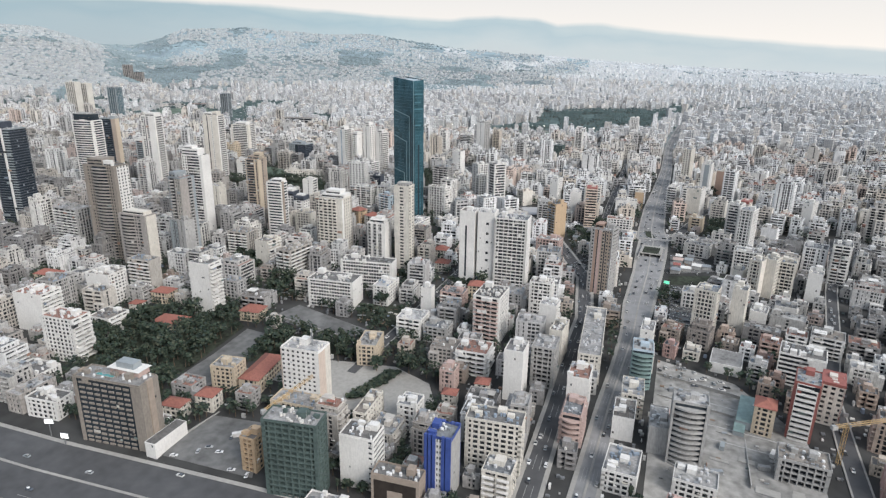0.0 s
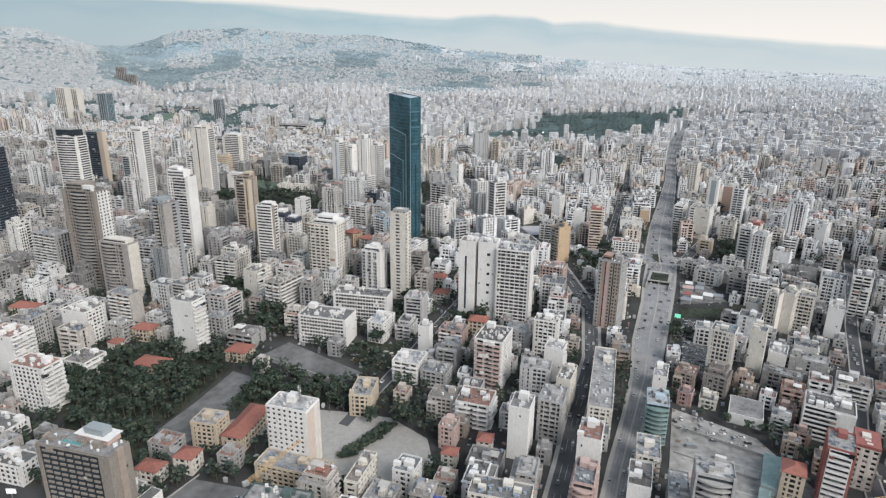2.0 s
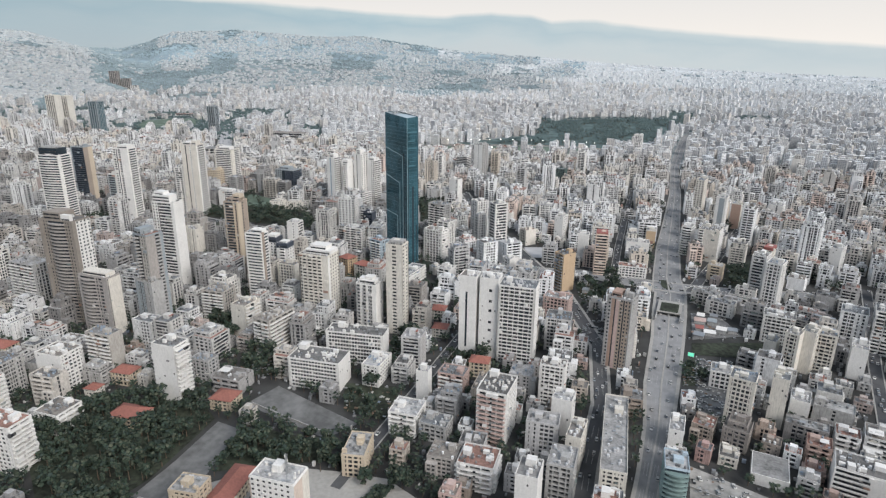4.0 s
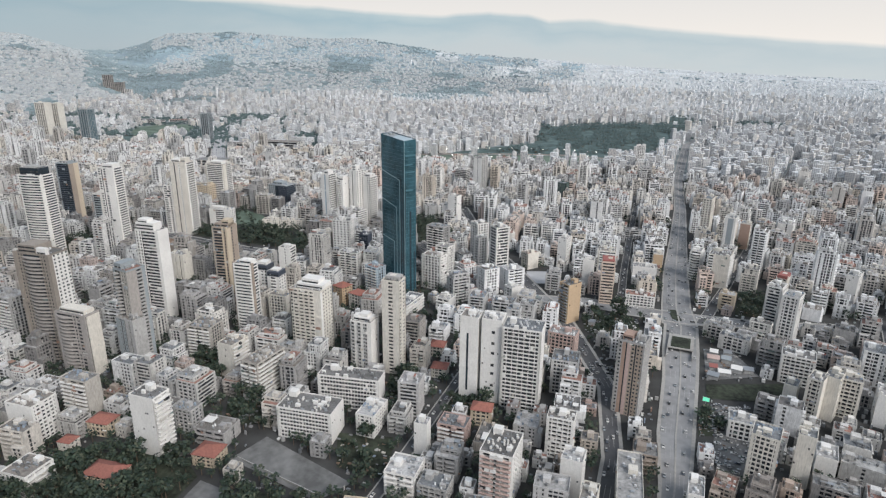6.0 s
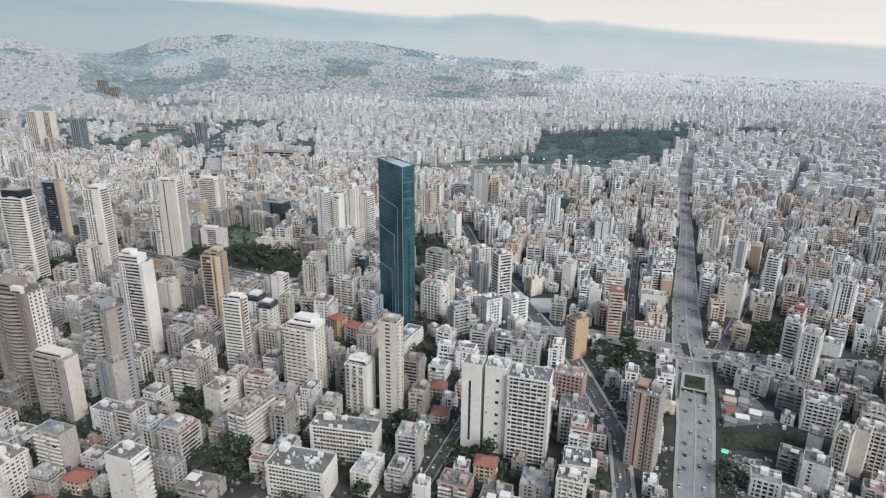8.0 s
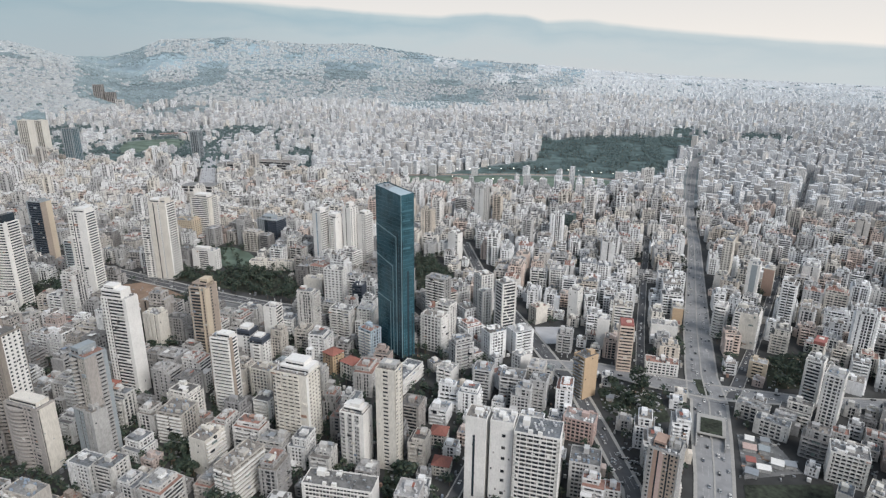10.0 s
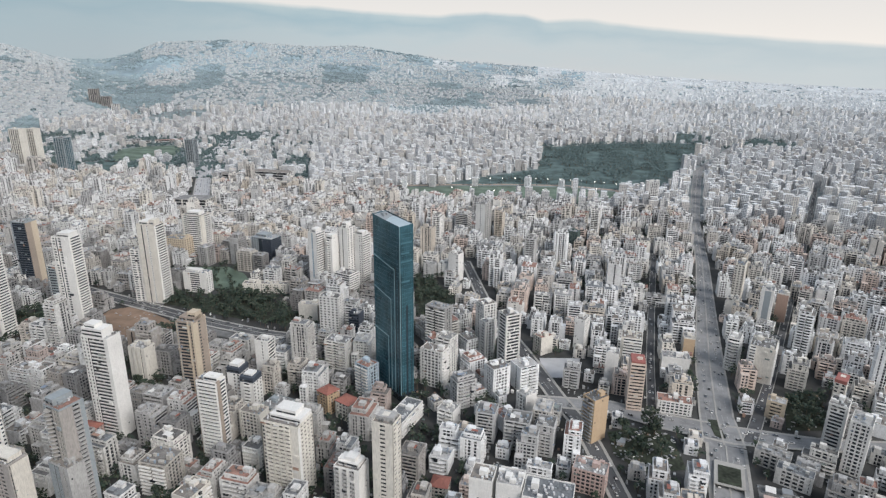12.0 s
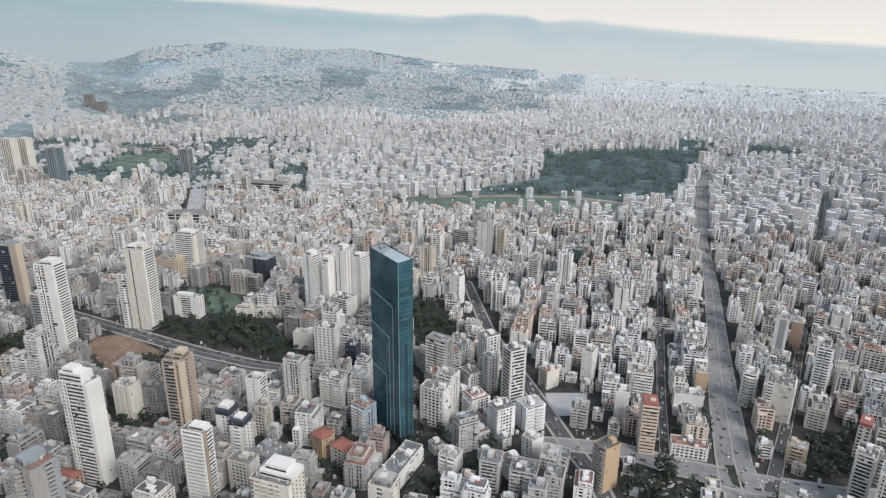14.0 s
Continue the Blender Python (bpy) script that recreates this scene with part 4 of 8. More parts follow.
# ---- towers composed of upright bays ----
def face_box(b, side, w, d, u0, u1, o0, o1, z0, z1, mat):
    """A box on one face: u runs along it, o points outwards."""
    if side == 0:
        b.box(u0, u1, -d / 2 - o1, -d / 2 - o0, z0, z1, mat, True)
    elif side == 1:
        b.box(w / 2 + o0, w / 2 + o1, u0, u1, z0, z1, mat, True)
    elif side == 2:
        b.box(-u1, -u0, d / 2 + o0, d / 2 + o1, z0, z1, mat, True)
    else:
        b.box(-w / 2 - o1, -w / 2 - o0, -u1, -u0, z0, z1, mat, True)


def face_prism(b, side, w, d, ring, o0, o1, mat):
    """An outline on one face, in u and z, given depth."""
    turned = {0: lambda u, o: (u, -d / 2 - o), 1: lambda u, o: (w / 2 + o, u), 2: lambda u, o: (-u, d / 2 + o), 3: lambda u, o: (-w / 2 - o, -u)}[side]
    k, m = len(b.v), len(ring)
    b.v += [(*turned(u, o0), z) for u, z in ring] + [(*turned(u, o1), z) for u, z in ring]
    faces = [(k + i, k + (i + 1) % m, k + m + (i + 1) % m, k + m + i) for i in range(m)] + [tuple(k + m + i for i in range(m))]
    b.f += faces
    b.m += [b.slot(mat)] * len(faces)


def bay_uprights(b, side, w, d, u0, u1, kind, mat, h):
    """The full-height pieces of one bay."""
    span = u1 - u0
    if kind == "wall":
        face_box(b, side, w, d, u0, u1, -0.8, 0.02, 0, h, mat)
    elif kind == "fin":
        face_box(b, side, w, d, u0, u1, -0.8, 0.7, 0, h + 1.5, mat)
    elif kind.startswith("win"):
        n = int(kind[3:] or 1)
        pier = span / n * 0.48
        ring = [(u0, h), (u1, h)]
        for i in range(n, -1, -1):
            a, c = max(u0, u0 + span / n * i - pier / 2), min(u1, u0 + span / n * i + pier / 2)
            ring += [(c, 0), (a, 0)] + ([(a, h - 0.5), (u0 + span / n * (i - 1) + pier / 2, h - 0.5)] if i else [])
        face_prism(b, side, w, d, ring, -0.8, 0.0, mat)
    elif kind == "balc":
        face_prism(b, side, w, d, [(u0, h), (u1, h), (u1, 0), (u1 - 0.35, 0), (u1 - 0.35, h - 0.4), (u0 + 0.35, h - 0.4), (u0 + 0.35, 0), (u0, 0)], -0.8, 0.4, mat)


def storey_belt(b, side, w, d, bays, z0, z1):
    """One storey's sills and balconies along a face, as a single belt that steps in and out."""
    turned = {0: lambda u, o: (u, -d / 2 - o), 1: lambda u, o: (w / 2 + o, u), 2: lambda u, o: (-u, d / 2 + o), 3: lambda u, o: (-w / 2 - o, -u)}[side]
    line, mats = [], []
    for u0, u1, kind, mat in bays:
        if kind == "bow":
            pts = [(u0 + (u1 - u0) * i / 10, 0.3 + 2.5 * (1 - (i / 5 - 1) ** 2)) for i in range(11)]
        else:
            o = {"wall": -0.3, "fin": -0.3, "slot": -0.62, "band": 0.06, "balc": 1.3}.get(kind, -0.02)
            inset = 0.15 if kind == "balc" else 0.003
            pts = [(u0 + inset, o), (u1 - inset, o)]
        mats += [mat] * len(pts)
        line += pts
    k, n = len(b.v), len(line)
    ring = line + [(bays[-1][1], -0.9), (bays[0][0], -0.9)]
    b.v += [(*turned(u, o), z0) for u, o in ring] + [(*turned(u, o), z1) for u, o in ring]
    m = len(ring)
    for i in range(m):
        b.f.append((k + i, k + (i + 1) % m, k + m + (i + 1) % m, k + m + i))
        b.m.append(b.slot(mats[i] if i < n else mats[0]))
    main = max(set(mats), key=lambda q: sum(u1 - u0 for u0, u1, kind, mat in bays if mat == q and kind not in ("wall", "slot", "fin")))
    for base in (0, m):
        b.f.append(tuple(k + base + i for i in range(m)))
        b.m.append(b.slot(main))


def tower(x, y, w, d, h, turn, front, right, wall, label, glass="glass", storey=3.15, crown=(), name="apartment_tower", rooftop="roof"):
    """front and right: bays as (share of the width, kind, material), as seen from outside; crown: set-back blocks as (x0, x1, y0, y1 in shares, height, material)."""
    cx, cy = corner_pose(x, y, w, d, turn)
    z0 = min(rise_at(cx, cy), rise_at(x, y)) - 0.5
    RECTS.append((cx, cy, w / 2 + 1, d / 2 + 1, radians(turn)))
    top = tagged(new(name), label, "building")
    top.location, top.rotation_euler = (cx, cy, z0), (0, 0, radians(turn))
    rg_t = random.Random(int(x * 5 + y * 3))
    n = max(2, round(h / storey))
    st = h / n
    core = Build()
    core.box(-w / 2 + 0.55, w / 2 - 0.55, -d / 2 + 0.55, d / 2 - 0.55, 0, h - 0.05, glass)
    part("glazing", core, top, "dark window glass")
    rear, belts = Build(), {}
    for side, bays in ((0, front), (1, right), (2, front[::-1]), (3, right[::-1])):
        length = w if side % 2 == 0 else d
        total, u, spans = sum(q[0] for q in bays), -length / 2, []
        for share, kind, mat in bays:
            u1 = u + length * share / total
            up = Build() if side < 2 else rear
            bay_uprights(up, side, w, d, u, u1, kind, mat, h)
            if side < 2 and up.v:
                part("facade_bay", up, top)
            spans.append((u, u1, kind, mat))
            u = u1
        if any(q[1] not in ("wall", "slot", "fin") for q in bays):
            low_win = all(q[1][:3] == "win" or q[1] in ("wall", "slot", "fin") for q in bays)
            belts[side] = Build()
            storey_belt(belts[side], side, w, d, spans, -0.5 if low_win else -0.15, 0.95)
    for i in range(n):
        for side in (2, 3):
            if side in belts:
                rear.merge(belts[side], i * st)
    tagged(part("rear_wall", rear, top), kind="stuff")
    if 0 in belts and 1 in belts and y > 600:
        belts[0].merge(belts.pop(1))
    for side, word in ((0, "floor_band"), (1, "side_band")):
        if side in belts:
            me = belts[side].mesh(word)
            for i in range(n):
                part(word, me, top, at=(0, 0, i * st + (0.5 if i == 0 else 0)))
    slab = Build()
    slab.box(-w / 2 - 0.12, w / 2 + 0.12, -d / 2 - 0.12, d / 2 + 0.12, h - 0.25, h + 0.15, wall, True)
    roof_part = part("roof_slab", slab, top)
    deck = Build()
    deck.box(-w / 2 + 0.3, w / 2 - 0.3, -d / 2 + 0.3, d / 2 - 0.3, h + 0.154, h + 0.2, rooftop)
    part("roof_deck", deck, roof_part)
    high = h + 0.2
    for a0, a1, b0, b1, tall, mat in crown:
        c = Build()
        c.box((a0 - 0.5) * w, (a1 - 0.5) * w, (b0 - 0.5) * d, (b1 - 0.5) * d, high - 0.1, high + tall, mat)
        for i in range(int(tall / 3.2)):
            c.box((a0 - 0.5) * w + 0.6, (a1 - 0.5) * w - 0.6, (b0 - 0.5) * d - 0.05, (b0 - 0.5) * d + 0.02, high + 3.1 * i + 1.0, high + 3.1 * i + 2.4, "glass")
        part("penthouse", c, roof_part)
    plant = roof_clutter(rg_t, w * 0.98, d * 0.98, high, wall, 20)
    tagged(part("roof_plant", plant, roof_part, "tanks, stair room and parapet on the roof"), kind="stuff")
    tagged(part("front_addition", facade_bits(rg_t, w, d, n, st, ("balcony" if any(q[1] in ("balc", "bow", "band") for q in front) else "punched", "punched" if right[0][1] != "wall" else "blank"), int(n * (w + d) / 30), 1.0, wall), top, "blinds, glazed-in balconies and coolers"), kind="stuff")
    return top


W, CR, GR, BG, BR, OC, HO, BL = "white", "cream", "concrete", "bluegrey", "brownstone", "ochre", "hotel", "blueglass"
tower(-473, 531, 26, 14, 91, 3, [(.26, "win2", W), (.05, "slot", W), (.55, "band", W), (.14, "wall", W)], [(1, "wall", W)], W, "tall white apartment tower with small windows and a blank side", crown=((.02, .8, .1, .9, 7.5, W), (.1, .5, .2, .8, 10.5, W)))
tower(-503, 443, 36, 20, 96, 4, [(.1, "fin", HO), (.16, "win2", HO), (.5, "bow", "taupe"), (.16, "win2", HO), (.08, "wall", HO)], [(.2, "wall", HO), (.8, "win4", W)], HO, "tall brown residential tower with bowed balconies and a white portal frame", "darkglass", crown=((.1, .6, .1, .9, 7, HO), (.68, .94, .02, .2, 6, W)), rooftop="roof")
# cream block: taupe on the front holds a brown tint and its shade
tower(-459, 431, 33, 14, 54, 0, [(.08, "wall", "taupe"), (.5, "bow", "taupe"), (.12, "win1", "taupe"), (.12, "band", "taupe"), (.18, "wall", "taupe")], [(.12, "slot", "greige"), (.88, "wall", CR)], "taupe", "cream block with bowed balconies, front toned taupe for shade, blank side", crown=((.1, .9, .2, .9, 3.5, CR),))
tower(-431, 452, 17, 17, 88, -8, [(.12, "wall", BG), (.3, "bow", GR), (.08, "slot", BG), (.06, "wall", "taupe"), (.36, "win2", "greige"), (.08, "wall", "greige")], [(.5, "wall", "taupe"), (.3, "balc", GR), (.2, "wall", BG)], BG, "slim grey apartment tower with bowed balconies and a stepped top", crown=((.02, .5, .1, .9, 5, BG),))
tower(-426, 446, 21, 12, 48, -8, [(.14, "wall", BG), (.12, "win1", BG), (.08, "slot", BG), (.14, "win1", BG), (.06, "slot", BG), (.2, "wall", GR), (.06, "slot", BG), (.2, "wall", GR)], [(1, "wall", GR)], GR, "blue-grey podium block with tall narrow slots")
tower(-376, 537, 19, 11, 68, 3, [(.06, "wall", W), (.88, "balc", W), (.06, "wall", W)], [(.3, "fin", BR), (.1, "slot", W), (.6, "band", W)], W, "white striped apartment tower with long balcony bands", "darkglass", crown=((.3, .95, .2, .9, 3.5, W),))
tower(-292, 515, 30, 20, 63, 0, [(.12, "win1", CR)] + [(.15, "balc", CR), (.02, "wall", CR)] * 4 + [(.2, "wall", CR)], [(.15, "wall", W), (.85, "win4", CR)], CR, "broad cream apartment tower with long balconies and stepped roof", crown=((.15, .98, .25, .98, 4, W), (.25, .8, .4, .95, 7.5, W)))
tower(-243, 509, 19, 15, 45, 0, [(.06, "win1", W), (.16, "balc", GR), (.14, "wall", W), (.16, "balc", GR), (.08, "wall", W), (.1, "win1", W), (.12, "balc", GR), (.18, "wall", W)], [(.75, "wall", W), (.06, "slot", W), (.19, "wall", W)], W, "white block with columns of dark glazed balconies", "darkglass", crown=((.1, .9, .2, .9, 3.2, W), (.35, .75, .3, .8, 6, W)))
tower(-220, 514, 15, 14, 82, 0, [(.25, "wall", CR), (.5, "win1", CR), (.25, "wall", CR)], [(1, "win2", CR)], CR, "slim cream tower with one column of windows", crown=((.1, .9, .3, .9, 3, GR),))
tower(-674, 673, 22, 17, 106, 8, [(.22, "balc", W), (.08, "slot", W), (.3, "win1", W), (.4, "wall", W)], [(.12, "wall", W), (.88, "balc", W)], W, "tall white residential tower with toothed side balconies", "darkglass", crown=((.3, .95, .1, .9, 5, W),))
tower(-697, 669, 11, 15, 72, 8, [(1, "balc", BG)], [(1, "wall", W)], W, "lower glazed wing of a white residential tower", "darkglass")
tower(-636, 756, 25, 18, 101, 6, [(.25, "wall", CR), (.08, "slot", W), (.2, "wall", CR), (.1, "win1", W), (.37, "wall", CR)], [(.1, "wall", W), (.9, "balc", W)], CR, "tall cream residential tower with thin slots and side balconies", crown=((.1, .6, .1, .9, 4, W), (.6, .9, .2, .8, 6, CR)))
tower(-662, 753, 13, 16, 68, 6, [(.5, "balc", W), (.5, "win1", W)], [(1, "wall", W)], W, "lower white wing with green glazed balconies", "darkglass")
tower(-452, 602, 18, 18, 74, 6, [(.1, "win1", GR), (.56, "band", BR), (.08, "fin", "stone"), (.16, "win1", BR), (.1, "fin", "stone")], [(.35, "wall", "stone"), (.3, "win1", BR), (.35, "wall", BR)], BR, "slim brown apartment tower with ochre fins", "darkglass", crown=((.1, .95, .2, .9, 4, BR), (.5, .95, .3, .8, 8, "stone")))
tower(-731, 620, 31, 20, 104, 8, [(.05, "wall", W), (.9, "bow", W), (.05, "wall", W)], [(.2, "wall", W), (.8, "balc", W)], W, "tall dark glazed tower with bowed white bands", "darkglass", crown=((.08, .92, .1, .9, 9, "darkglass"), (.2, .7, .2, .8, 11, GR)))
tower(-831, 741, 22, 18, 89, 8, [(.08, "wall", "bluegrey"), (.92, "band", "darkpanel")], [(.5, "wall", BR), (.5, "wall", "stone")], BG, "dark glazed tower with an ochre side wall", "darkglass")
tower(-700, 910, 34, 22, 68, 4, [(.08, "wall", CR), (.84, "balc", W), (.08, "wall", CR)], [(.3, "wall", CR), (.7, "balc", W)], CR, "cream tower with long balcony bands", crown=((.2, .8, .2, .8, 5, W),))
tower(-716, 888, 34, 20, 36, 4, [(.05, "wall", "stone"), (.9, "win9", "stone"), (.05, "wall", "stone")], [(1, "win4", "stone")], "stone", "ochre hotel block with a grid of square windows")
tower(-597, 931, 36, 24, 37, -4, [(.35, "win3", BG), (.2, "slot", BG), (.45, "win4", "darkpanel")], [(1, "band", "darkpanel")], BG, "dark blue-grey office block with glass bands", "darkglass", crown=((.1, .6, .3, .9, 4, BG),))
tower(-608, 802, 34, 14, 27, 6, [(.3, "wall", W), (.4, "band", W), (.3, "wall", W)], [(1, "win3", W)], W, "white villa block with stepped terraces", crown=((.1, .6, .3, .9, 3, W),))
tower(-386, 746, 23, 14, 47, 4, [(1, "win5", W)], [(1, "win3", W)], W, "white block with a grid of square windows")
tower(-361, 745, 12, 14, 32, 4, [(1, "band", "darkpanel")], [(1, "wall", "darkpanel")], "darkpanel", "slim black glazed block", "darkglass")
tower(-552, 636, 18, 16, 31, 2, [(.3, "wall", BR), (.12, "slot", BR), (.25, "wall", BR), (.33, "win1", BR)], [(1, "wall", BR)], BR, "brown apartment block with blank walls and a dark slot")
tower(-516, 604, 19, 14, 36, 2, [(.22, "wall", CR), (.06, "slot", CR), (.2, "fin", CR), (.06, "slot", CR), (.2, "fin", CR), (.06, "slot", CR), (.2, "wall", CR)], [(1, "wall", CR)], CR, "cream apartment block with upright fins")
tower(-402, 639, 14, 13, 45, 4, [(.45, "wall", W), (.2, "win1", W), (.35, "wall", W)], [(1, "band", W)], W, "slim white apartment block with a blank front")
tower(-431, 858, 26, 20, 28, -12, [(1, "band", W)], [(1, "balc", W)], W, "white block with ribbon windows")
tower(-430, 776, 24, 12, 20, 8, [(1, "wall", CR)], [(1, "win4", CR)], CR, "long pale institute wing with a blank front")
tower(-323, 1118, 17, 20, 71, -16, [(.4, "wall", W), (.2, "win1", W), (.4, "wall", W)], [(1, "win3", GR)], GR, "slim grey tower with one window column")
tower(-366, 1164, 22, 20, 39, -8, [(1, "band", W)], [(1, "band", W)], W, "white stepped office block with ribbon windows")
tower(-315, 954, 16, 14, 39, -14, [(.7, "wall", W), (.3, "win1", W)], [(1, "wall", W)], W, "white block with blank walls")
tower(-179, 1149, 16, 16, 31, -10, [(1, "win4", "net")], [(1, "win3", "net")], "net", "block wrapped in green scaffold net")
tower(39, 973, 11, 26, 61, -14, [(1, "win3", CR)], [(1, "win6", CR)], CR, "tall cream slab with square windows")
tower(66, 930, 13, 18, 48, -14, [(.3, "wall", W), (.5, "wall", BG), (.2, "wall", W)], [(1, "win4", W)], W, "white slab with a grey painted centre")
tower(88, 960, 12, 16, 35, -14, [(1, "wall", "terracotta")], [(1, "win3", CR)], CR, "block with a terracotta blank wall")
tower(21, 815, 11, 18, 34, -14, [(1, "bow", W)], [(1, "balc", W)], W, "white block with rounded balconies")
tower(49, 796, 22, 26, 37, -14, [(.25, "balc", W), (.75, "wall", CR)], [(1, "balc", W)], CR, "broad cream block with a blank front")
tower(-66, 709, 13, 18, 45, 6, [(1, "balc", "peach")], [(1, "wall", "peach")], "peach", "peach apartment block with balcony bands and a red roof", crown=((.05, .95, .05, .95, 2.2, "red"),))
tower(-90, 747, 12, 14, 32, 2, [(1, "wall", W)], [(1, "win2", W)], W, "white block with a blank front")
tower(-70, 789, 20, 18, 31, 2, [(.1, "wall", CR), (.9, "balc", W)], [(1, "win3", CR)], CR, "cream block with long balconies")
tower(98, 755, 9, 16, 33, -22, [(1, "win2", CR)], [(1, "win3", CR)], CR, "cream block with a red top storey", crown=((.0, 1.0, .0, 1.0, 3, "red"),))
tower(-18, 829, 11, 14, 22, 4, [(1, "wall", "ochre")], [(1, "win3", CR)], CR, "block with an ochre blank wall")
tower(51, 733, 15, 12, 16, -14, [(.2, "wall", "stone"), (.6, "balc", "stone"), (.2, "wall", "stone")], [(1, "win3", "stone")], "stone", "old sandy stone house with arcaded balconies")
tower(-403, 597, 13, 14, 36, 3, [(.4, "wall", W), (.6, "win2", W)], [(1, "win3", W)], W, "white house with a dark mansard roof", crown=((.0, 1.0, .0, 1.0, 5, "darkpanel"), (.15, .85, .15, .85, 8, W)))
tower(-386, 592, 13, 14, 33, 3, [(.25, "wall", W), (.5, "balc", W), (.25, "wall", W)], [(1, "win3", W)], W, "white balconied house with a dark mansard roof", crown=((.0, 1.0, .0, 1.0, 5, "darkpanel"), (.2, .8, .2, .8, 7, W)))
tower(-722, 500, 46, 26, 112, 10, [(.3, "band", BG), (.05, "fin", W), (.4, "band", "darkpanel"), (.05, "fin", W), (.2, "band", BG)], [(1, "band", "darkpanel")], BG, "tall dark blue glazed tower with pale upright fins", "darkglass", crown=((.1, .7, .2, .8, 8, "darkpanel"),))
tower(-483, 868, 13, 18, 76, -10, [(.4, "wall", W), (.2, "win1", "paleblue"), (.4, "wall", W)], [(1, "balc", W)], W, "slim white residential tower with green glazed bays", "darkglass", crown=((.2, .8, .2, .8, 5, W),))
tower(-466, 878, 12, 16, 66, -10, [(.3, "wall", W), (.4, "bow", W), (.3, "wall", W)], [(1, "wall", W)], W, "white residential tower with bowed balconies", crown=((.1, .9, .2, .9, 6, W),))
tower(-448, 888, 13, 18, 80, -10, [(.35, "wall", W), (.12, "slot", W), (.53, "wall", W)], [(1, "win3", W)], W, "white residential tower with one dark slot", crown=((.2, .7, .2, .8, 7, W),))
tower(-431, 898, 13, 18, 70, -10, [(.5, "wall", W), (.5, "win2", W)], [(1, "balc", W)], W, "white residential tower with side balconies", crown=((.1, .8, .2, .8, 4, W),))
tower(-511, 838, 60, 11, 12, 16, [(.1, "wall", CR)] + [(.1, "win2", CR), (.05, "wall", CR)] * 6, [(1, "win2", CR)], CR, "long low cream institute building with square windows", name="institute_building")
tower(-684, 812, 36, 14, 16, 6, [(1, "win6", "stone")], [(1, "win3", "stone")], "stone", "low sandy institute pavilion", name="institute_building")
tower(-33, 516, 18, 17, 59, -14, [(.16, "win1", GR), (.13, "wall", "terracotta"), (.06, "slot", GR), (.15, "wall", "pink"), (.16, "win1", BR), (.06, "slot", GR), (.28, "win2", BR)], [(.12, "fin", GR), (.76, "balc", GR), (.12, "fin", GR)], GR, "unfinished concrete tower with brick strips and open floors", "darkglass", crown=((.1, .5, .2, .8, 4, "terracotta"), (.6, .7, .3, .7, 6, GR)), name="unfinished_tower")
tower(-251, 217, 45, 14, 41, 5, [(.05, "wall", HO)] + [(.035, "slot", HO), (.075, "band", HO)] * 7 + [(.035, "slot", HO), (.145, "wall", HO)], [(.35, "wall", HO), (.3, "fin", BR), (.35, "wall", HO)], HO, "brown concrete hotel block with upright window bays", "darkglass", name="hotel_building")
tower(-80, 238, 14, 14, 36, 0, [(.11, "fin", BL), (.04, "slot", BL), (.11, "fin", BL), (.04, "slot", BL), (.12, "fin", BL), (.22, "win2", W), (.12, "fin", BL), (.04, "slot", BL), (.2, "fin", BL)], [(1, "wall", GR)], BL, "block with blue fins and one white window strip", "darkglass")
tower(-119, 232, 19, 14, 30, 2, [(.8, "wall", W), (.2, "win1", W)], [(1, "band", W)], W, "white block with a blank front and a striped side", "darkglass")
tower(-142, 268, 8, 27, 17, 3, [(1, "win1", CR)], [(1, "win7", CR)], CR, "narrow cream wing beside the college hall")
tower(-181, 284, 26, 15, 40, 3, [(.92, "win7", W), (.08, "wall", W)], [(.55, "wall", "peach"), (.45, "wall", CR)], W, "white block with rows of small windows and a peach side wall")
tower(97, 350, 13, 20, 36, -12, [(.1, "wall", "red"), (.8, "balc", W), (.1, "wall", "red")], [(1, "win5", "red")], "red", "white balconied block with red painted side walls")
tower(115, 372, 12, 18, 26, -12, [(1, "win3", CR)], [(1, "win3", "red")], CR, "cream block with red side wall and red roof", crown=((0, 1, 0, 1, 1.8, "red"),))
tower(113, 409, 27, 20, 22, -12, [(.65, "band", W), (.35, "wall", W)], [(1, "wall", W)], W, "white block with ribbon windows")
tower(38, 307, 18, 14, 38, 0, [(.06, "fin", GR), (.86, "bow", GR), (.08, "fin", GR)], [(1, "win3", GR)], GR, "unfinished concrete block with rounded open floors", "darkglass")
tower(9, 377, 13, 18, 27, 2, [(1, "bow", "teal_sheet")], [(1, "band", "teal_sheet")], "paleblue", "pale teal glazed office block with a rounded front", "darkglass")
tower(-26, 303, 11, 22, 20, 0, [(1, "bow", "pink")], [(1, "balc", "pink")], "pink", "rounded old pink block with balconies at the fork")


# ---- known buildings ----
building(-215, 463, 48, 16, 25, 8, "rows", "blank", "white", bay=2.4, name="school_building", label="long white school building with ribbon windows")
building(-230, 418, 41, 22, 23, 5, "rows", "blank", "white", bay=2.4, name="school_building", label="white school wing with small square windows")
building(-205, 433, 14, 24, 17, 0, "punched", "punched", "white", name="school_building", label="small white school annexe")
def wall_openings(top, places, name, mat, front):
    """Small openings set into a blank front: x, z, width, height."""
    for px, pz, pw, ph in places:
        b = Build()
        b.box(-pw / 2, pw / 2, front - 0.12, front + 0.1, 0, ph, mat, True)
        part(name, b, top, at=(px, 0, pz))


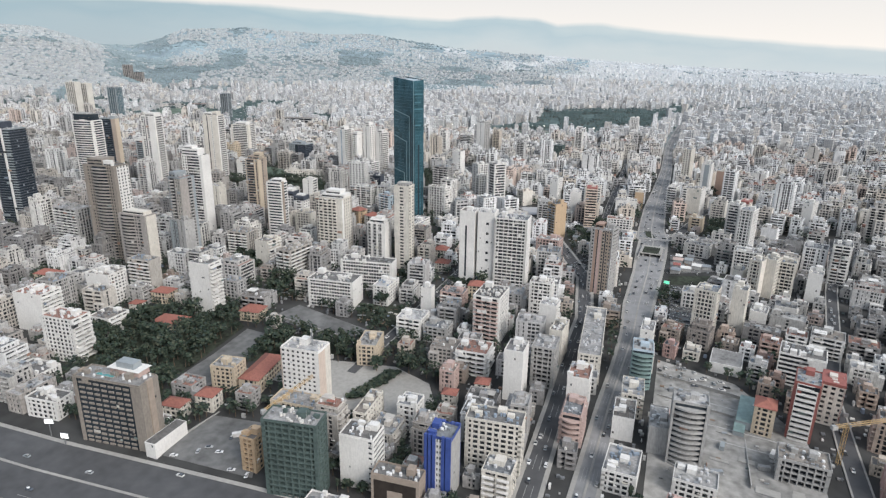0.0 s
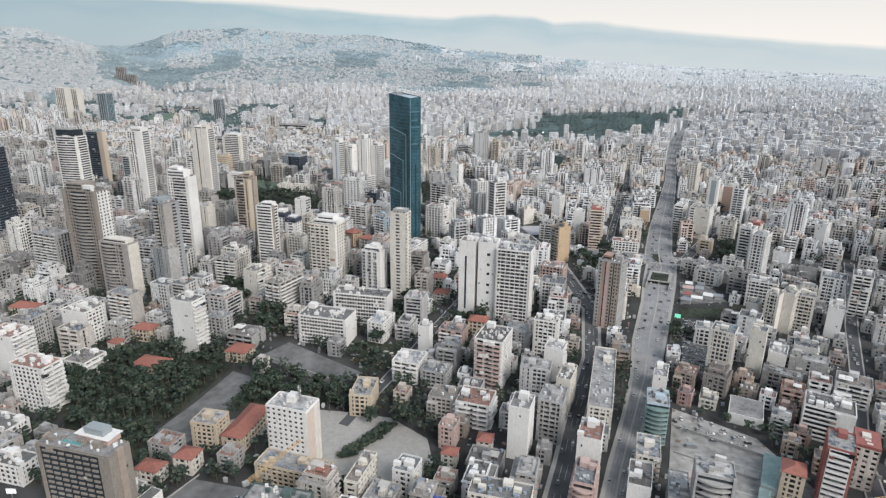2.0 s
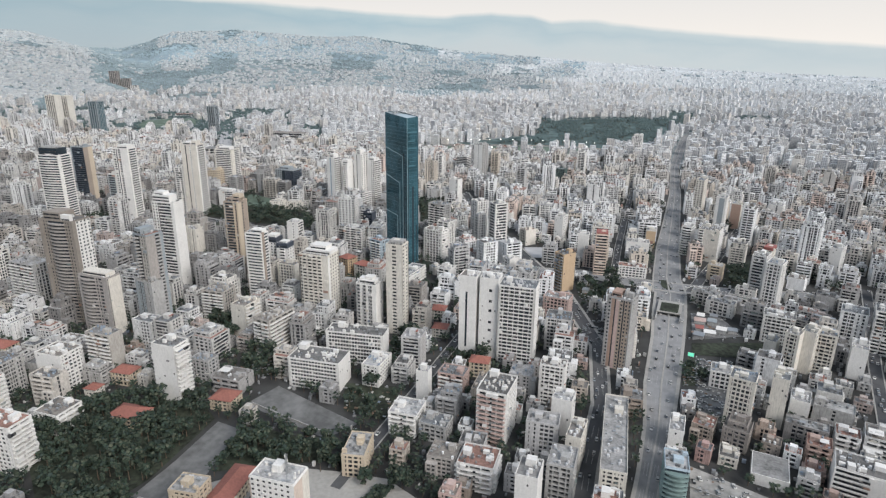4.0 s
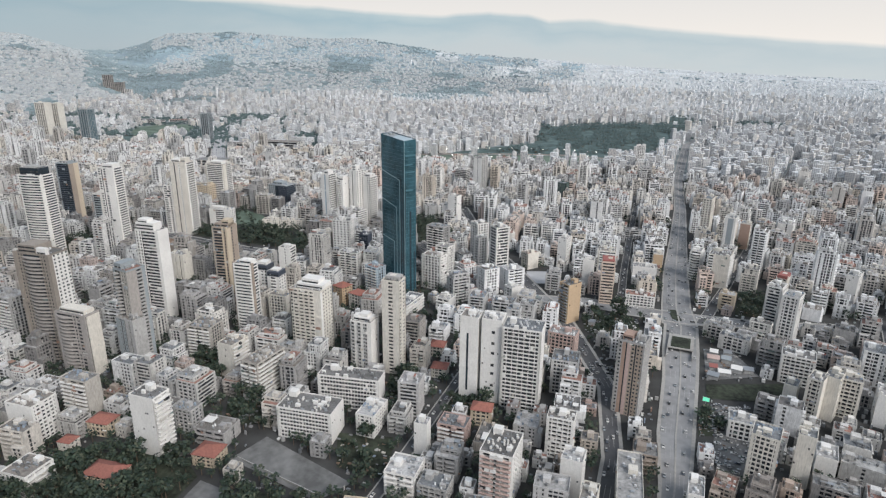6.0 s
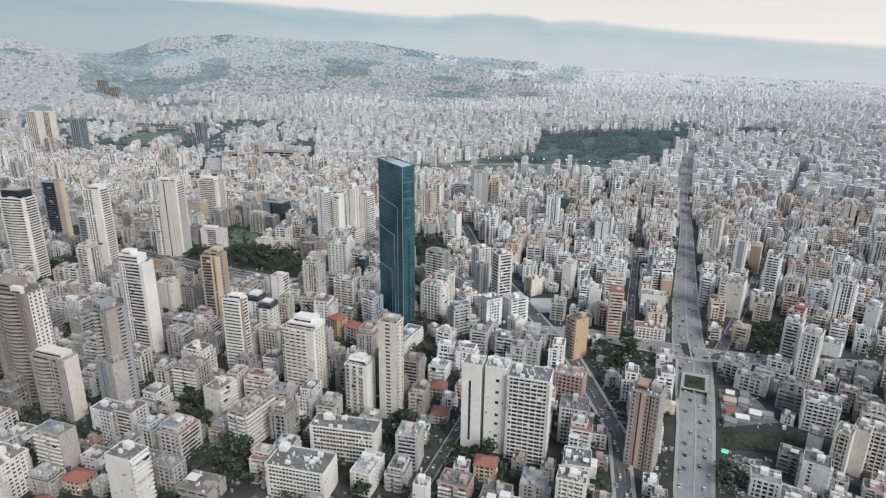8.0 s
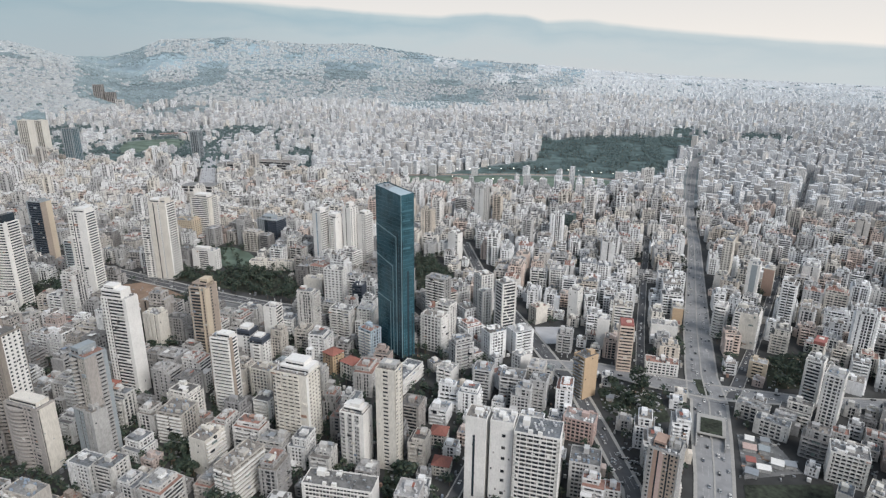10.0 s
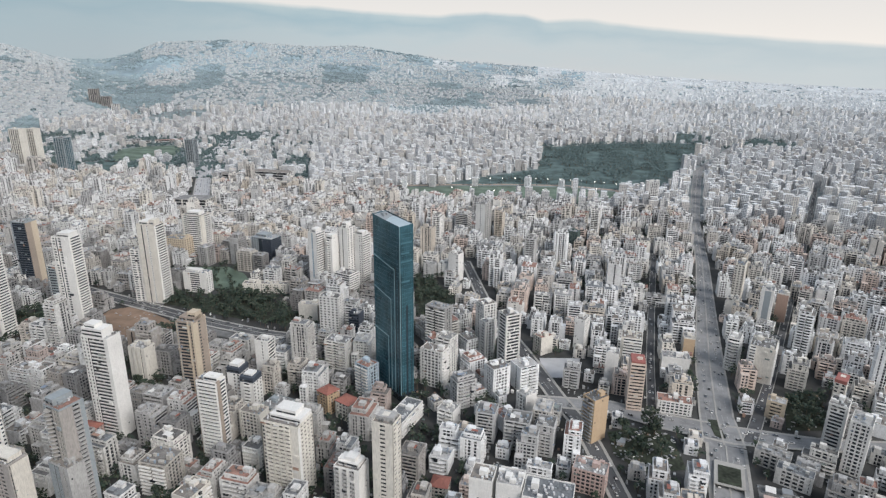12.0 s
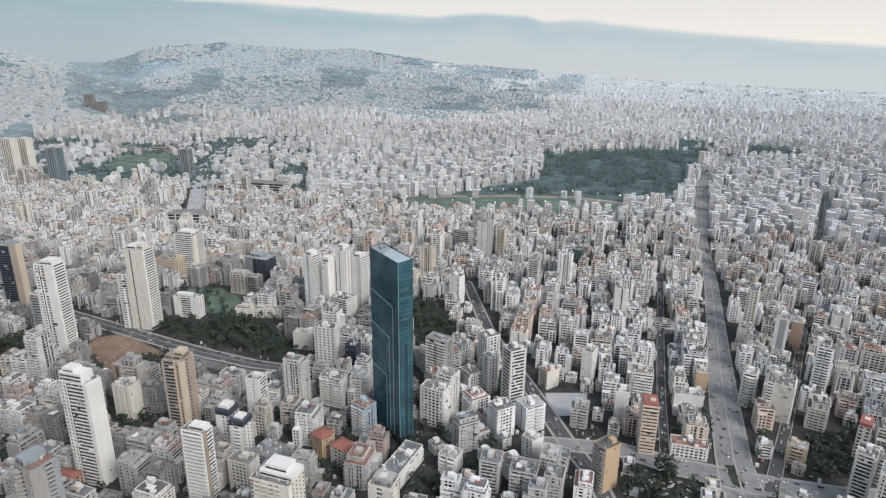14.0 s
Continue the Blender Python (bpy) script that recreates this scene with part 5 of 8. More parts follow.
slab_b = building(-133, 502, 15, 16, 68, 2, "blank", "blank", "white", label="tall white slab with a blank front wall")
slab_a = building(-150.5, 501, 14, 15, 68, 2, "blank", "blank", "white", label="tall white slab with one dark slot")
wall_openings(slab_b, [(1.5, z, 2.4, 2.2) for z in (14, 24, 31, 41, 49, 58)], "window", "glass", -8.0)
wall_openings(slab_a, [(-1.0, 8, 1.6, 48)], "light_slot", "darkglass", -7.5)
building(-103, 500, 29, 20, 65, 2, "rows", "blank", "white", bay=4.2, label="white apartment slab with rows of long balconies")
building(-103, 647, 13, 16, 39, -38, "balcony", "blank", "ochre", "concrete", label="orange apartment block with a blank painted side")
building(-24, 714, 29, 14, 11, 3, "punched", "punched", "white", name="villa", label="low white arcaded palace")
building(-196, 731, 15, 17, 61, -45, "strip", "strip", "white", storey=3.4, label="white office block with horizontal window bands")
building(-228, 767, 16, 16, 53, -42, "punched", "punched", "white")
building(-222, 752, 10, 12, 41, -42, "strip", "punched", "white")
building(-265, 751, 24, 15, 49, -12, "balcony", "punched", "concrete", "white")
building(-243, 702, 16, 15, 42, -12, "balcony", "punched", "white")
building(-245, 684, 23, 14, 37, -8, "punched", "balcony", "white")
building(83, 694, 13, 18, 43, -22, "strip", "punched", "white")
building(93, 671, 14, 20, 44, -22, "punched", "punched", "white")
building(89, 549, 10, 16, 34, -25, "grid", "blank", "cream")
building(101, 556, 10, 16, 34, -25, "blank", "grid", "cream")
building(50, 467, 16, 17, 35, -14, "punched", "punched", "cream", bay=2.8, label="tall cream apartment block with square windows")
building(71, 475, 10, 14, 36, -14, "blank", "punched", "cream")
building(96, 599, 24, 17, 24, -10, "grid", "punched", "white")
building(78, 565, 9, 15, 18, -20, "blank", "punched", "cream")
building(-333, 369, 20, 15, 44, 0, "blank", "balcony", "white", label="white apartment block with a blank end wall")
building(-141, 216, 29, 13, 43, 8, "grid", "grid", "net", "net", "net", name="scaffolded_tower", label="unfinished block wrapped in green scaffold net")
building(-165, 271, 42, 14, 11, 3, "punched", "punched", "stone", name="school_building", label="low stone college hall with grey flat roof")
building(-67, 335, 12, 17, 34, 0, "blank", "blank", "white", label="tall white apartment house with blank walls")
building(-51, 356, 15, 20, 28, 0, "grid", "punched", "concrete", label="grey block with a grid of dark windows")
building(-23, 372, 15, 84, 20, 3, "punched", "punched", "cream", label="long cream block between two avenues")
building(-26, 333, 13, 20, 25, 0, "blank", "punched", "white", label="white block in the wedge between two avenues")
building(-99, 397, 20, 26, 38, -2, "balcony", "punched", "white", "pink", label="white and pink apartment block")
building(66, 412, 20, 24, 7, -8, "blank", "blank", "white", name="hall", label="low white hall with a flat roof", crown=False)
building(77, 348, 11, 13, 18, -10, "punched", "punched", "stone", roof="tile", crown=False)
building(-60, 1459, 19, 20, 59, 0, "punched", "punched", "white", label="slim white tower above the avenue")
building(-345, 685, 24, 16, 29, 0, "balcony", "balcony", "white")
building(-161, 662, 12, 13, 22, -35, "punched", "blank", "white")
building(-372, 275, 28, 16, 33, 3, "punched", "balcony", "white")
building(-325, 221, 23, 13, 12, 5, "punched", "punched", "white")
building(-424, 352, 24, 20, 29, 2, "blank", "punched", "white")
building(-439, 303, 26, 20, 30, 6, "blank", "balcony", "white")
building(-574, 451, 34, 20, 43, -2, "balcony", "punched", "concrete")
building(-412, 385, 24, 13, 31, 1, "balcony", "blank", "greige")
building(-388, 489, 23, 20, 26, 4, "balcony", "punched", "greige")
building(-347, 466, 15, 20, 29, -4, "blank", "balcony", "cream")
building(-307, 444, 16, 32, 32, -6, "balcony", "balcony", "greige")
building(-327, 394, 16, 12, 20, 0, "punched", "punched", "concrete")
building(-71, 454, 18, 13, 30, 0, "grid", "punched", "white")
building(-61, 417, 13, 14, 29, -4, "blank", "punched", "white")
building(-88, 588, 24, 16, 19, -6, "punched", "punched", "pink")
building(118, 564, 14, 14, 30, -12, "grid", "punched", "cream")
building(46, 513, 18, 15, 13, -6, "punched", "blank", "white")
building(171, 795, 11, 24, 30, -24, "blank", "punched", "white")
building(-216, 629, 15, 15, 16, -8, "balcony", "blank", "white")
building(-254, 588, 16, 55, 15, -6, "punched", "balcony", "white")
building(-352, 580, 21, 20, 20, -5, "strip", "strip", "bluegrey")
building(-356, 558, 20, 13, 30, 0, "punched", "blank", "cream")
building(-169, 781, 13, 16, 19, -40, "punched", "blank", "cream")
building(-24, 788, 26, 15, 17, 3, "blank", "punched", "white")
building(-129, 810, 11, 17, 33, -14, "blank", "punched", "white")
building(-382, 312, 20, 20, 15, 2, "punched", "balcony", "white")
building(-172, 343, 14, 24, 15, 12, "punched", "punched", "stone", label="old stone school house with arched windows")
building(-157, 389, 20, 20, 15, 2, "balcony", "punched", "white")
building(-136, 388, 19, 15, 12, 0, "grid", "grid", "concrete")
building(-164, 429, 9, 9, 23, 3, "blank", "blank", "white")
building(-142, 444, 20, 15, 15, 0, "balcony", "punched", "pink")
building(-96, 356, 22, 20, 16, 2, "balcony", "balcony", "white", label="ornate white corner house with an arcade")
building(-110, 330, 10, 12, 15, 2, "punched", "punched", "pink")
building(-51, 386, 9, 22, 26, -4, "blank", "punched", "cream")
building(8, 427, 9, 20, 16, -4, "blank", "punched", "white")
building(40, 424, 11, 14, 6, -8, "punched", "punched", "cream")
building(89, 489, 12, 18, 14, -12, "blank", "punched", "white")
building(138, 559, 11, 20, 25, -14, "blank", "punched", "white")
building(168, 608, 15, 20, 36, -14, "balcony", "grid", "white")
building(20, 312, 10, 24, 16, 0, "blank", "punched", "concrete", label="grey block with a blue-grey roof")
building(6, 342, 13, 22, 15, 2, "punched", "grid", "cream")
building(10, 398, 12, 18, 14, 2, "balcony", "punched", "white")
building(2, 318, 12, 22, 14, 0, "blank", "punched", "white")
building(6, 272, 17, 24, 12, -4, "punched", "blank", "white")
building(44, 280, 21, 15, 9, -6, "punched", "blank", "white")
building(98, 309, 24, 16, 13, -6, "grid", "grid", "concrete", label="low concrete frame under construction")
building(-52, 247, 15, 14, 16, 0, "balcony", "punched", "cream")
poster_block = building(-92, 226, 25, 10, 17, 3, "blank", "blank", "brownstone", label="brown block with a dark billboard front")
wall_openings(poster_block, [(0, 1.0, 22, 14)], "poster", "poster", -5.05)
wall_openings(poster_block, [(0, 3.0, 8, 7)], "poster_motif", "brownstone", -5.15)
building(-119, 205, 25, 10, 8, 2, "strip", "punched", "white")
building(-118, 285, 12, 14, 16, 1, "punched", "punched", "white")
building(-52, 268, 30, 14, 30, 4, "punched", "punched", "cream")
building(-184, 223, 9, 10, 20, 0, "grid", "punched", "ochre")
building(-367, 243, 24, 16, 10, 3, "punched", "punched", "white")
building(-1415, 1290, 26, 28, 96, 10, "grid", "grid", "bluegrey", "bluegrey", "teal", bay=6, storey=4)
building(-1222, 1506, 24, 22, 74, 10, "grid", "grid", "bluegrey", "bluegrey", "darkglass", bay=6, storey=4)
building(-1606, 1327, 30, 24, 104, 10, "punched", "blank", "cream", bay=6, storey=4)
building(-1622, 1378, 24, 24, 98, 10, "punched", "blank", "cream", bay=6, storey=4)
building(-304, 649, 17, 14, 30, -20, "balcony", "punched", "paleblue", "white", label="pale blue ornate apartment house with white balconies")
building(-326, 613, 14, 14, 20, -20, "punched", "punched", "ochre", roof="tile", crown=False, label="ochre gabled house with a dark tiled roof")
building(-304, 610, 16, 14, 16, -16, "punched", "punched", "cream", roof="tile", crown=False, label="cream apartment house with a red tiled roof")
building(-488, 516, 18, 12, 14, 4, "punched", "punched", "pink", roof="tile", crown=False, label="pink house with a red tiled roof")
building(-243, 214, 7, 24, 9, 0, "blank", "blank", "white", label="low white garden building with blank walls", crown=False)
for vx, vy, vw, vd, vh in ((-337, 335, 24, 15, 8), (-291, 372, 17, 15, 8), (-384, 374, 17, 13, 10), (-394, 352, 10, 9, 8), (-255, 246, 14, 10, 9), (-243, 260, 12, 11, 10), (-88, 334, 9, 9, 8), (-104, 316, 9, 8, 8),
                           (-514, 372, 24, 14, 9), (-441, 372, 14, 12, 9), (-182, 521, 13, 12, 8), (-195, 552, 13, 13, 9), (-236, 482, 14, 9, 8), (-131, 472, 15, 12, 12)):
    building(vx, vy, vw, vd, vh, 6, "punched", "punched", "stone" if vw > 14 else "cream", roof="tile", name="villa", label="old stone villa with a red tiled hipped roof", crown=False, group="red-roofed villas")
building(-244, 283, 17, 15, 17, 8, "punched", "punched", "stone", label="sandstone palace wing with arched windows")
building(-228, 286, 14, 36, 10, 8, "punched", "punched", "stone", roof="tile", crown=False, name="palace", label="long sandstone palace wing with red tiled roof")


def far_hall(x, y, w, d, h, turn, front, wall, label, name="hall"):
    """A large far building with its plot kept clear."""
    building(x, y, w, d, h, turn, front, "punched", wall, bay=8, storey=6, name=name, label=label, crown=False)
    c, q = corner_pose(x, y, w, d, turn), radians(turn)
    CLEAR.append([(c[0] + math.cos(q) * i * (w / 2 + 6) - math.sin(q) * j * (d / 2 + 6), c[1] + math.sin(q) * i * (w / 2 + 6) + math.cos(q) * j * (d / 2 + 6)) for i, j in ((-1, -1), (1, -1), (1, 1), (-1, 1))])


far_hall(-1600, 1895, 90, 24, 10, 44, "strip", "white", "long low white sheds behind the sports field")
far_hall(-1672, 1822, 84, 24, 10, 44, "strip", "white", "long low white sheds behind the sports field")
far_hall(-1740, 1850, 60, 20, 9, 44, "strip", "white", "long low white sheds behind the sports field")
far_hall(-892, 1432, 96, 34, 24, 6, "strip", "white", "long white commercial hall with window bands")
far_hall(-996, 1392, 64, 30, 19, 6, "strip", "white", "long white commercial hall with window bands")
far_hall(-875, 1129, 66, 40, 28, 14, "balcony", "cream", "broad cream apartment complex with a pale flat roof", "apartment_building")
far_hall(-2410, 2370, 40, 26, 52, 30, "punched", "taupe", "tall taupe block beside the highway", "apartment_tower")
far_hall(-2450, 2345, 40, 26, 70, 30, "punched", "taupe", "tall taupe block beside the highway", "apartment_tower")
far_hall(-2332, 2336, 30, 24, 44, 30, "punched", "white", "tall white block beside the highway", "apartment_tower")
RECTS.append((-149, 344, 9, 9, 0.0))       # room for the large tree


# ---- apartment houses that fill the blocks ----
FRONTS = {"a": ("balcony", "punched"), "b": ("punched", "punched"), "c": ("balcony", "blank"), "d": ("strip", "punched"), "e": ("blank", "balcony"), "f": ("grid", "punched")}


def storey_band(b, ox, oy, w, d, z, fronts, ground, rng):
    """Sill and slab of one storey, with its balconies."""
    b.box(ox - w / 2, ox + w / 2, oy - d / 2, oy + d / 2, z, z + (0.4 if fronts[0] == "balcony" else 0.95), "plaster", True)
    if ground:
        return
    out, high = rng.uniform(1.1, 1.7), rng.choice((0.88, 0.88, 0.42))
    if fronts[0] == "balcony":
        cut = rng.uniform(-0.2, 0.2) * w
        e = rng.uniform(0.4, 0.12 * w)
        for lo, hi in ((ox - w / 2 + e, ox + cut - 0.8), (ox + cut + 0.8, ox + w / 2 - e)):
            b.box(lo, hi, oy - d / 2 - out, oy - d / 2, z + 0.02, z + high, "plaster", True)
        b.box(ox - w / 2 + 0.5, ox + w / 2 - 0.5, oy + d / 2, oy + d / 2 + out, z + 0.02, z + high, "plaster", True)
    if fronts[1] == "balcony":
        for s in (-1, 1):
            e = rng.uniform(0.6, 0.25 * d)
            b.box(*sorted((ox + s * w / 2, ox + s * (w / 2 + out))), oy - d / 2 + e, oy + d / 2 - 1, z + 0.02, z + high, "plaster", True)


def uprights(b, ox, oy, w, d, h, fronts, bay, rng=None):
    """Piers and blank walls from the ground to the eaves."""
    for s, (length, kind) in enumerate(((w, fronts[0]), (d, fronts[1]))):
        off = (d if s == 0 else w) / 2
        for sg in (-1, 1):
            if kind == "blank":
                lo, hi = sorted((sg * off + sg * 0.05, sg * (off - 0.3)))
                # a light well splits some blank walls
                cuts = [(-length / 2, length / 2)]
                if rng and length > 9 and rng.random() < 0.6:
                    c = rng.uniform(-0.2, 0.2) * length
                    cuts = [(-length / 2, c - 0.9), (c + 0.9, length / 2)]
                for u0, u1 in cuts:
                    b.box(*((ox + u0, ox + u1, oy + lo, oy + hi) if s == 0 else (ox + lo, ox + hi, oy + u0, oy + u1)), 0.01, h - 0.05, "plaster")
            else:
                lo, hi = sorted((sg * (off - 0.03), sg * (off - 1.9)))
                for c, hw in pier_places(length, kind, bay, rng):
                    b.box(*((ox + c - hw, ox + c + hw, oy + lo, oy + hi) if s == 0 else (ox + lo, ox + hi, oy + c - hw, oy + c + hw)), 0.02, h - 0.05, "plaster")


def house_kind(seed, w, d, h, style):
    """The pieces of one kind of house; some have a lower wing or set-back top storeys."""
    rng = random.Random(seed)
    fronts, n = FRONTS[style], max(2, round(h / 3.1))
    st, bay = h / n, rng.uniform(2.6, 4.4)
    glaze, piers, slab, wing_slab, upper, roof = Build(), Build(), Build(), Build(), Build(), Build()
    wing = None
    back = rng.choice((0, 1, 1, 2)) if n >= 5 and w > 11 else 0      # storeys set back
    full_h, n = h, n - back
    h = n * st
    if rng.random() < 0.45 and w > 12:
        ww, wd = w * rng.uniform(0.35, 0.55), rng.uniform(3, 6)
        wing = ((w - ww) / 2 * rng.choice((-1, 1)), -(d + wd) / 2, ww, wd, max(2, n - rng.randint(1, 4)))
    ix, iy = 1.8 if fronts[1] == "balcony" else 0.6, 1.8 if fronts[0] in ("balcony", "grid") else 0.6
    glaze.box(-w / 2 + ix, w / 2 - ix, -d / 2 + iy, d / 2 - iy, 0, h - 0.1, "glass")
    uprights(piers, 0, 0, w, d, h, fronts, bay, rng)
    plain, full = Build(), Build()
    rr = random.Random(seed + 500)
    storey_band(plain, 0, 0, w, d, 0, fronts, False, rr)
    rr = random.Random(seed + 500)
    storey_band(full, 0, 0, w, d, 0, fronts, False, rr)
    wing_storeys = 0
    if wing:
        ox, oy, ww, wd, wing_storeys = wing
        glaze.box(ox - ww / 2 + 0.35, ox + ww / 2 - 0.35, oy - wd / 2 + 0.35, oy + wd / 2, 0, wing_storeys * st - 0.1, "glass")
        uprights(piers, ox, oy, ww, wd, wing_storeys * st, ("punched", "blank"), bay)
        storey_band(full, ox, oy - 0.01, ww, wd, 0, ("punched", "blank"), True, rr)
        wing_slab.box(ox - ww / 2 - 0.1, ox + ww / 2 + 0.1, oy - wd / 2 - 0.1, oy + wd / 2, wing_storeys * st - 0.3, wing_storeys * st + 0.4, "plaster", True)
    slab.box(-w / 2 - 0.1, w / 2 + 0.1, -d / 2 - 0.1, d / 2 + 0.1, h - 0.3, h, "plaster", True)
    deck = Build()
    deck.box(-w / 2 + 0.27, w / 2 - 0.27, -d / 2 + 0.27, d / 2 - 0.27, h - 0.1, h + 0.05, "roof")
    top_w, top_d, tx, ty = w, d, 0.0, 0.0
    if back:
        # terraces on two sides of the upper storeys
        top_w, top_d = w - rng.uniform(2.5, 5), d - rng.uniform(2.5, 5)
        tx, ty = (w - top_w) / 2 * rng.choice((-0.9, 0, 0.9)), (d - top_d) / 2 * rng.choice((-0.2, 0.9, 0.9))
        tall = back * st
        bit = Build()
        bit.box(tx - top_w / 2 + 0.6, tx + top_w / 2 - 0.6, ty - top_d / 2 + 0.6, ty + top_d / 2 - 0.6, 0, tall - 0.1, "glass")
        uprights(bit, tx, ty, top_w, top_d, tall, ("punched", "punched"), bay * 1.3, rng)
        for i in range(back):
            bit.box(tx - top_w / 2, tx + top_w / 2, ty - top_d / 2, ty + top_d / 2, i * st, i * st + 0.7, "plaster")
        bit.box(tx - top_w / 2 - 0.5, tx + top_w / 2 + 0.5, ty - top_d / 2 - 0.5, ty + top_d / 2 + 0.5, tall - 0.35, tall, "plaster", True)
        bit.box(tx - top_w / 2 + 0.1, tx + top_w / 2 - 0.1, ty - top_d / 2 + 0.1, ty + top_d / 2 - 0.1, tall, tall + 0.06, "roof")
        upper.merge(bit, h + 0.04)
        for x0, x1, y0, y1 in ((-w / 2, w / 2, -d / 2, -d / 2 + 0.2), (-w / 2, -w / 2 + 0.2, -d / 2 + 0.2, d / 2), (w / 2 - 0.2, w / 2, -d / 2 + 0.2, d / 2)):
            upper.box(x0, x1, y0, y1, h, h + 0.85, "plaster")
    roof_z = full_h + (0.12 if back else 0.06)
    bits = roof_clutter(rng, top_w, top_d, roof_z, "plaster")
    bits.v = [(x + tx, y + ty, z) for x, y, z in bits.v]
    roof.merge(bits)
    if rng.random() < 0.5:
        x0, y0 = tx + rng.uniform(-0.45, 0.1) * top_w, ty + rng.uniform(-0.45, 0.1) * top_d
        x1, y1 = x0 + top_w * rng.uniform(0.2, 0.4), y0 + top_d * rng.uniform(0.2, 0.4)
        roof.box(x0, x1, y0, y1, roof_z + 2.3, roof_z + 2.4, rng.choice(("tile", "metal", "white", "curtain", "metal")), True)
        for px, py in ((x0, y0), (x1, y0), (x0, y1), (x1, y1)):
            roof.box(px - 0.08, px + 0.08, py - 0.08, py + 0.08, roof_z, roof_z + 2.3, "metal")
    stair = Build()
    for k in range(9):
        sx, sy, q = tx + rng.uniform(-0.36, 0.36) * top_w, ty + rng.uniform(-0.36, 0.36) * top_d, rng.uniform(0.9, 2.4) if k < 4 else rng.uniform(0.5, 0.9)
        stair.box(sx - q, sx + q, sy - q * 0.8, sy + q * 0.8, roof_z - 0.1, roof_z + (rng.uniform(1.4, 3.8) if k < 4 else rng.uniform(0.8, 1.6)), "plaster" if k < 3 else "roof" if k == 3 else rng.choice(("tank", "metal", "white")))
    additions = facade_bits(rng, w, d, n, st, fronts, int(n * (w + d) / 24), 1.3)
    every = [glaze, piers, slab, wing_slab, deck, upper, roof]
    for i in range(n):
        src = full if i < wing_storeys else plain
        lifted = Build()
        lifted.mats, lifted.f, lifted.m = src.mats, src.f, src.m
        lifted.v = [(a, b, c + i * st) for a, b, c in src.v]
        every.append(lifted)
    return {"w": w, "d": d + (wing[3] if wing else 1.0), "h": full_h, "n": n, "st": st, "wing": wing_storeys, "every": every, "shift": wing[3] / 2 if wing else 0.0,
            "glazing": glaze, "piers": piers, "roof_slab": slab, "wing_roof": wing_slab, "roof_deck": deck, "upper_storey": upper, "roof_plant": roof, "stair_room": stair, "front_addition": additions, "plain": plain, "full": full, "meshes": {}}


def house(kind, x, y, turn):
    """A house with each storey a part of its own."""
    ms = kind["meshes"]
    for key in ("glazing", "piers", "roof_slab", "wing_roof", "roof_deck", "upper_storey", "roof_plant", "front_addition", "plain", "full"):
        if key not in ms:
            ms[key] = kind[key].mesh({"plain": "floor_band", "full": "floor_band"}.get(key, key))
    top = new("apartment_house")
    part("glazing", ms["glazing"], top)
    tagged(part("pier", ms["piers"], top), kind="stuff")
    slab = part("roof_slab", ms["roof_slab"], top)
    part("roof_deck", ms["roof_deck"], slab)
    if kind["wing_roof"].v:
        part("wing_roof", ms["wing_roof"], top)
    if kind["upper_storey"].v:
        part("upper_storey", ms["upper_storey"], top)
    tagged(part("roof_plant", ms["roof_plant"], slab), kind="stuff")
    tagged(part("front_addition", ms["front_addition"], top), kind="stuff")
    for i in range(kind["n"]):
        part("floor_band", ms["full"] if i < kind["wing"] else ms["plain"], top, at=(0, 0, i * kind["st"]))
    # one plaster for the whole house; the old quarter east of the avenue is browner
    pick = random.Random(int(x * 31 + y * 17))
    plaster = pick.choice(GREY_PLASTERS if x < -0.33 * y and pick.random() < 0.8 else OLD_PLASTERS if (x > 20 and y < 720 and pick.random() < 0.82) or (-300 < x < -90 and 560 < y < 740 and pick.random() < 0.4) else PLASTERS)
    for ob in list(top.children) + list(slab.children):
        for slot in ob.material_slots:
            if slot.material == M["plaster"]:
                slot.link = "OBJECT"
                slot.material = plaster
    top.matrix_world = pose(x, y, rise_at(x, y) - 0.6, 0, 0, turn)
    size = "tall" if kind["h"] > 38 else "low" if kind["h"] < 16 else "mid-rise"
    return tagged(top, f"{size} plastered apartment house with flat roof and tanks", "building", "city apartment houses")


def packed(kind, plain_roof):
    """All pieces of a kind as arrays, to be joined into a quarter."""
    v, f, m = [], [], []
    for b in kind["every"] + ([] if plain_roof else [kind["front_addition"]]):
        if plain_roof and b is kind["roof_plant"]:
            b = kind["stair_room"]
        k = len(v)
        v += b.v
        f += [tuple(k + i for i in q) for q in b.f]
        m += [b.mats[i] for i in b.m]
    return np.array(v), f, m


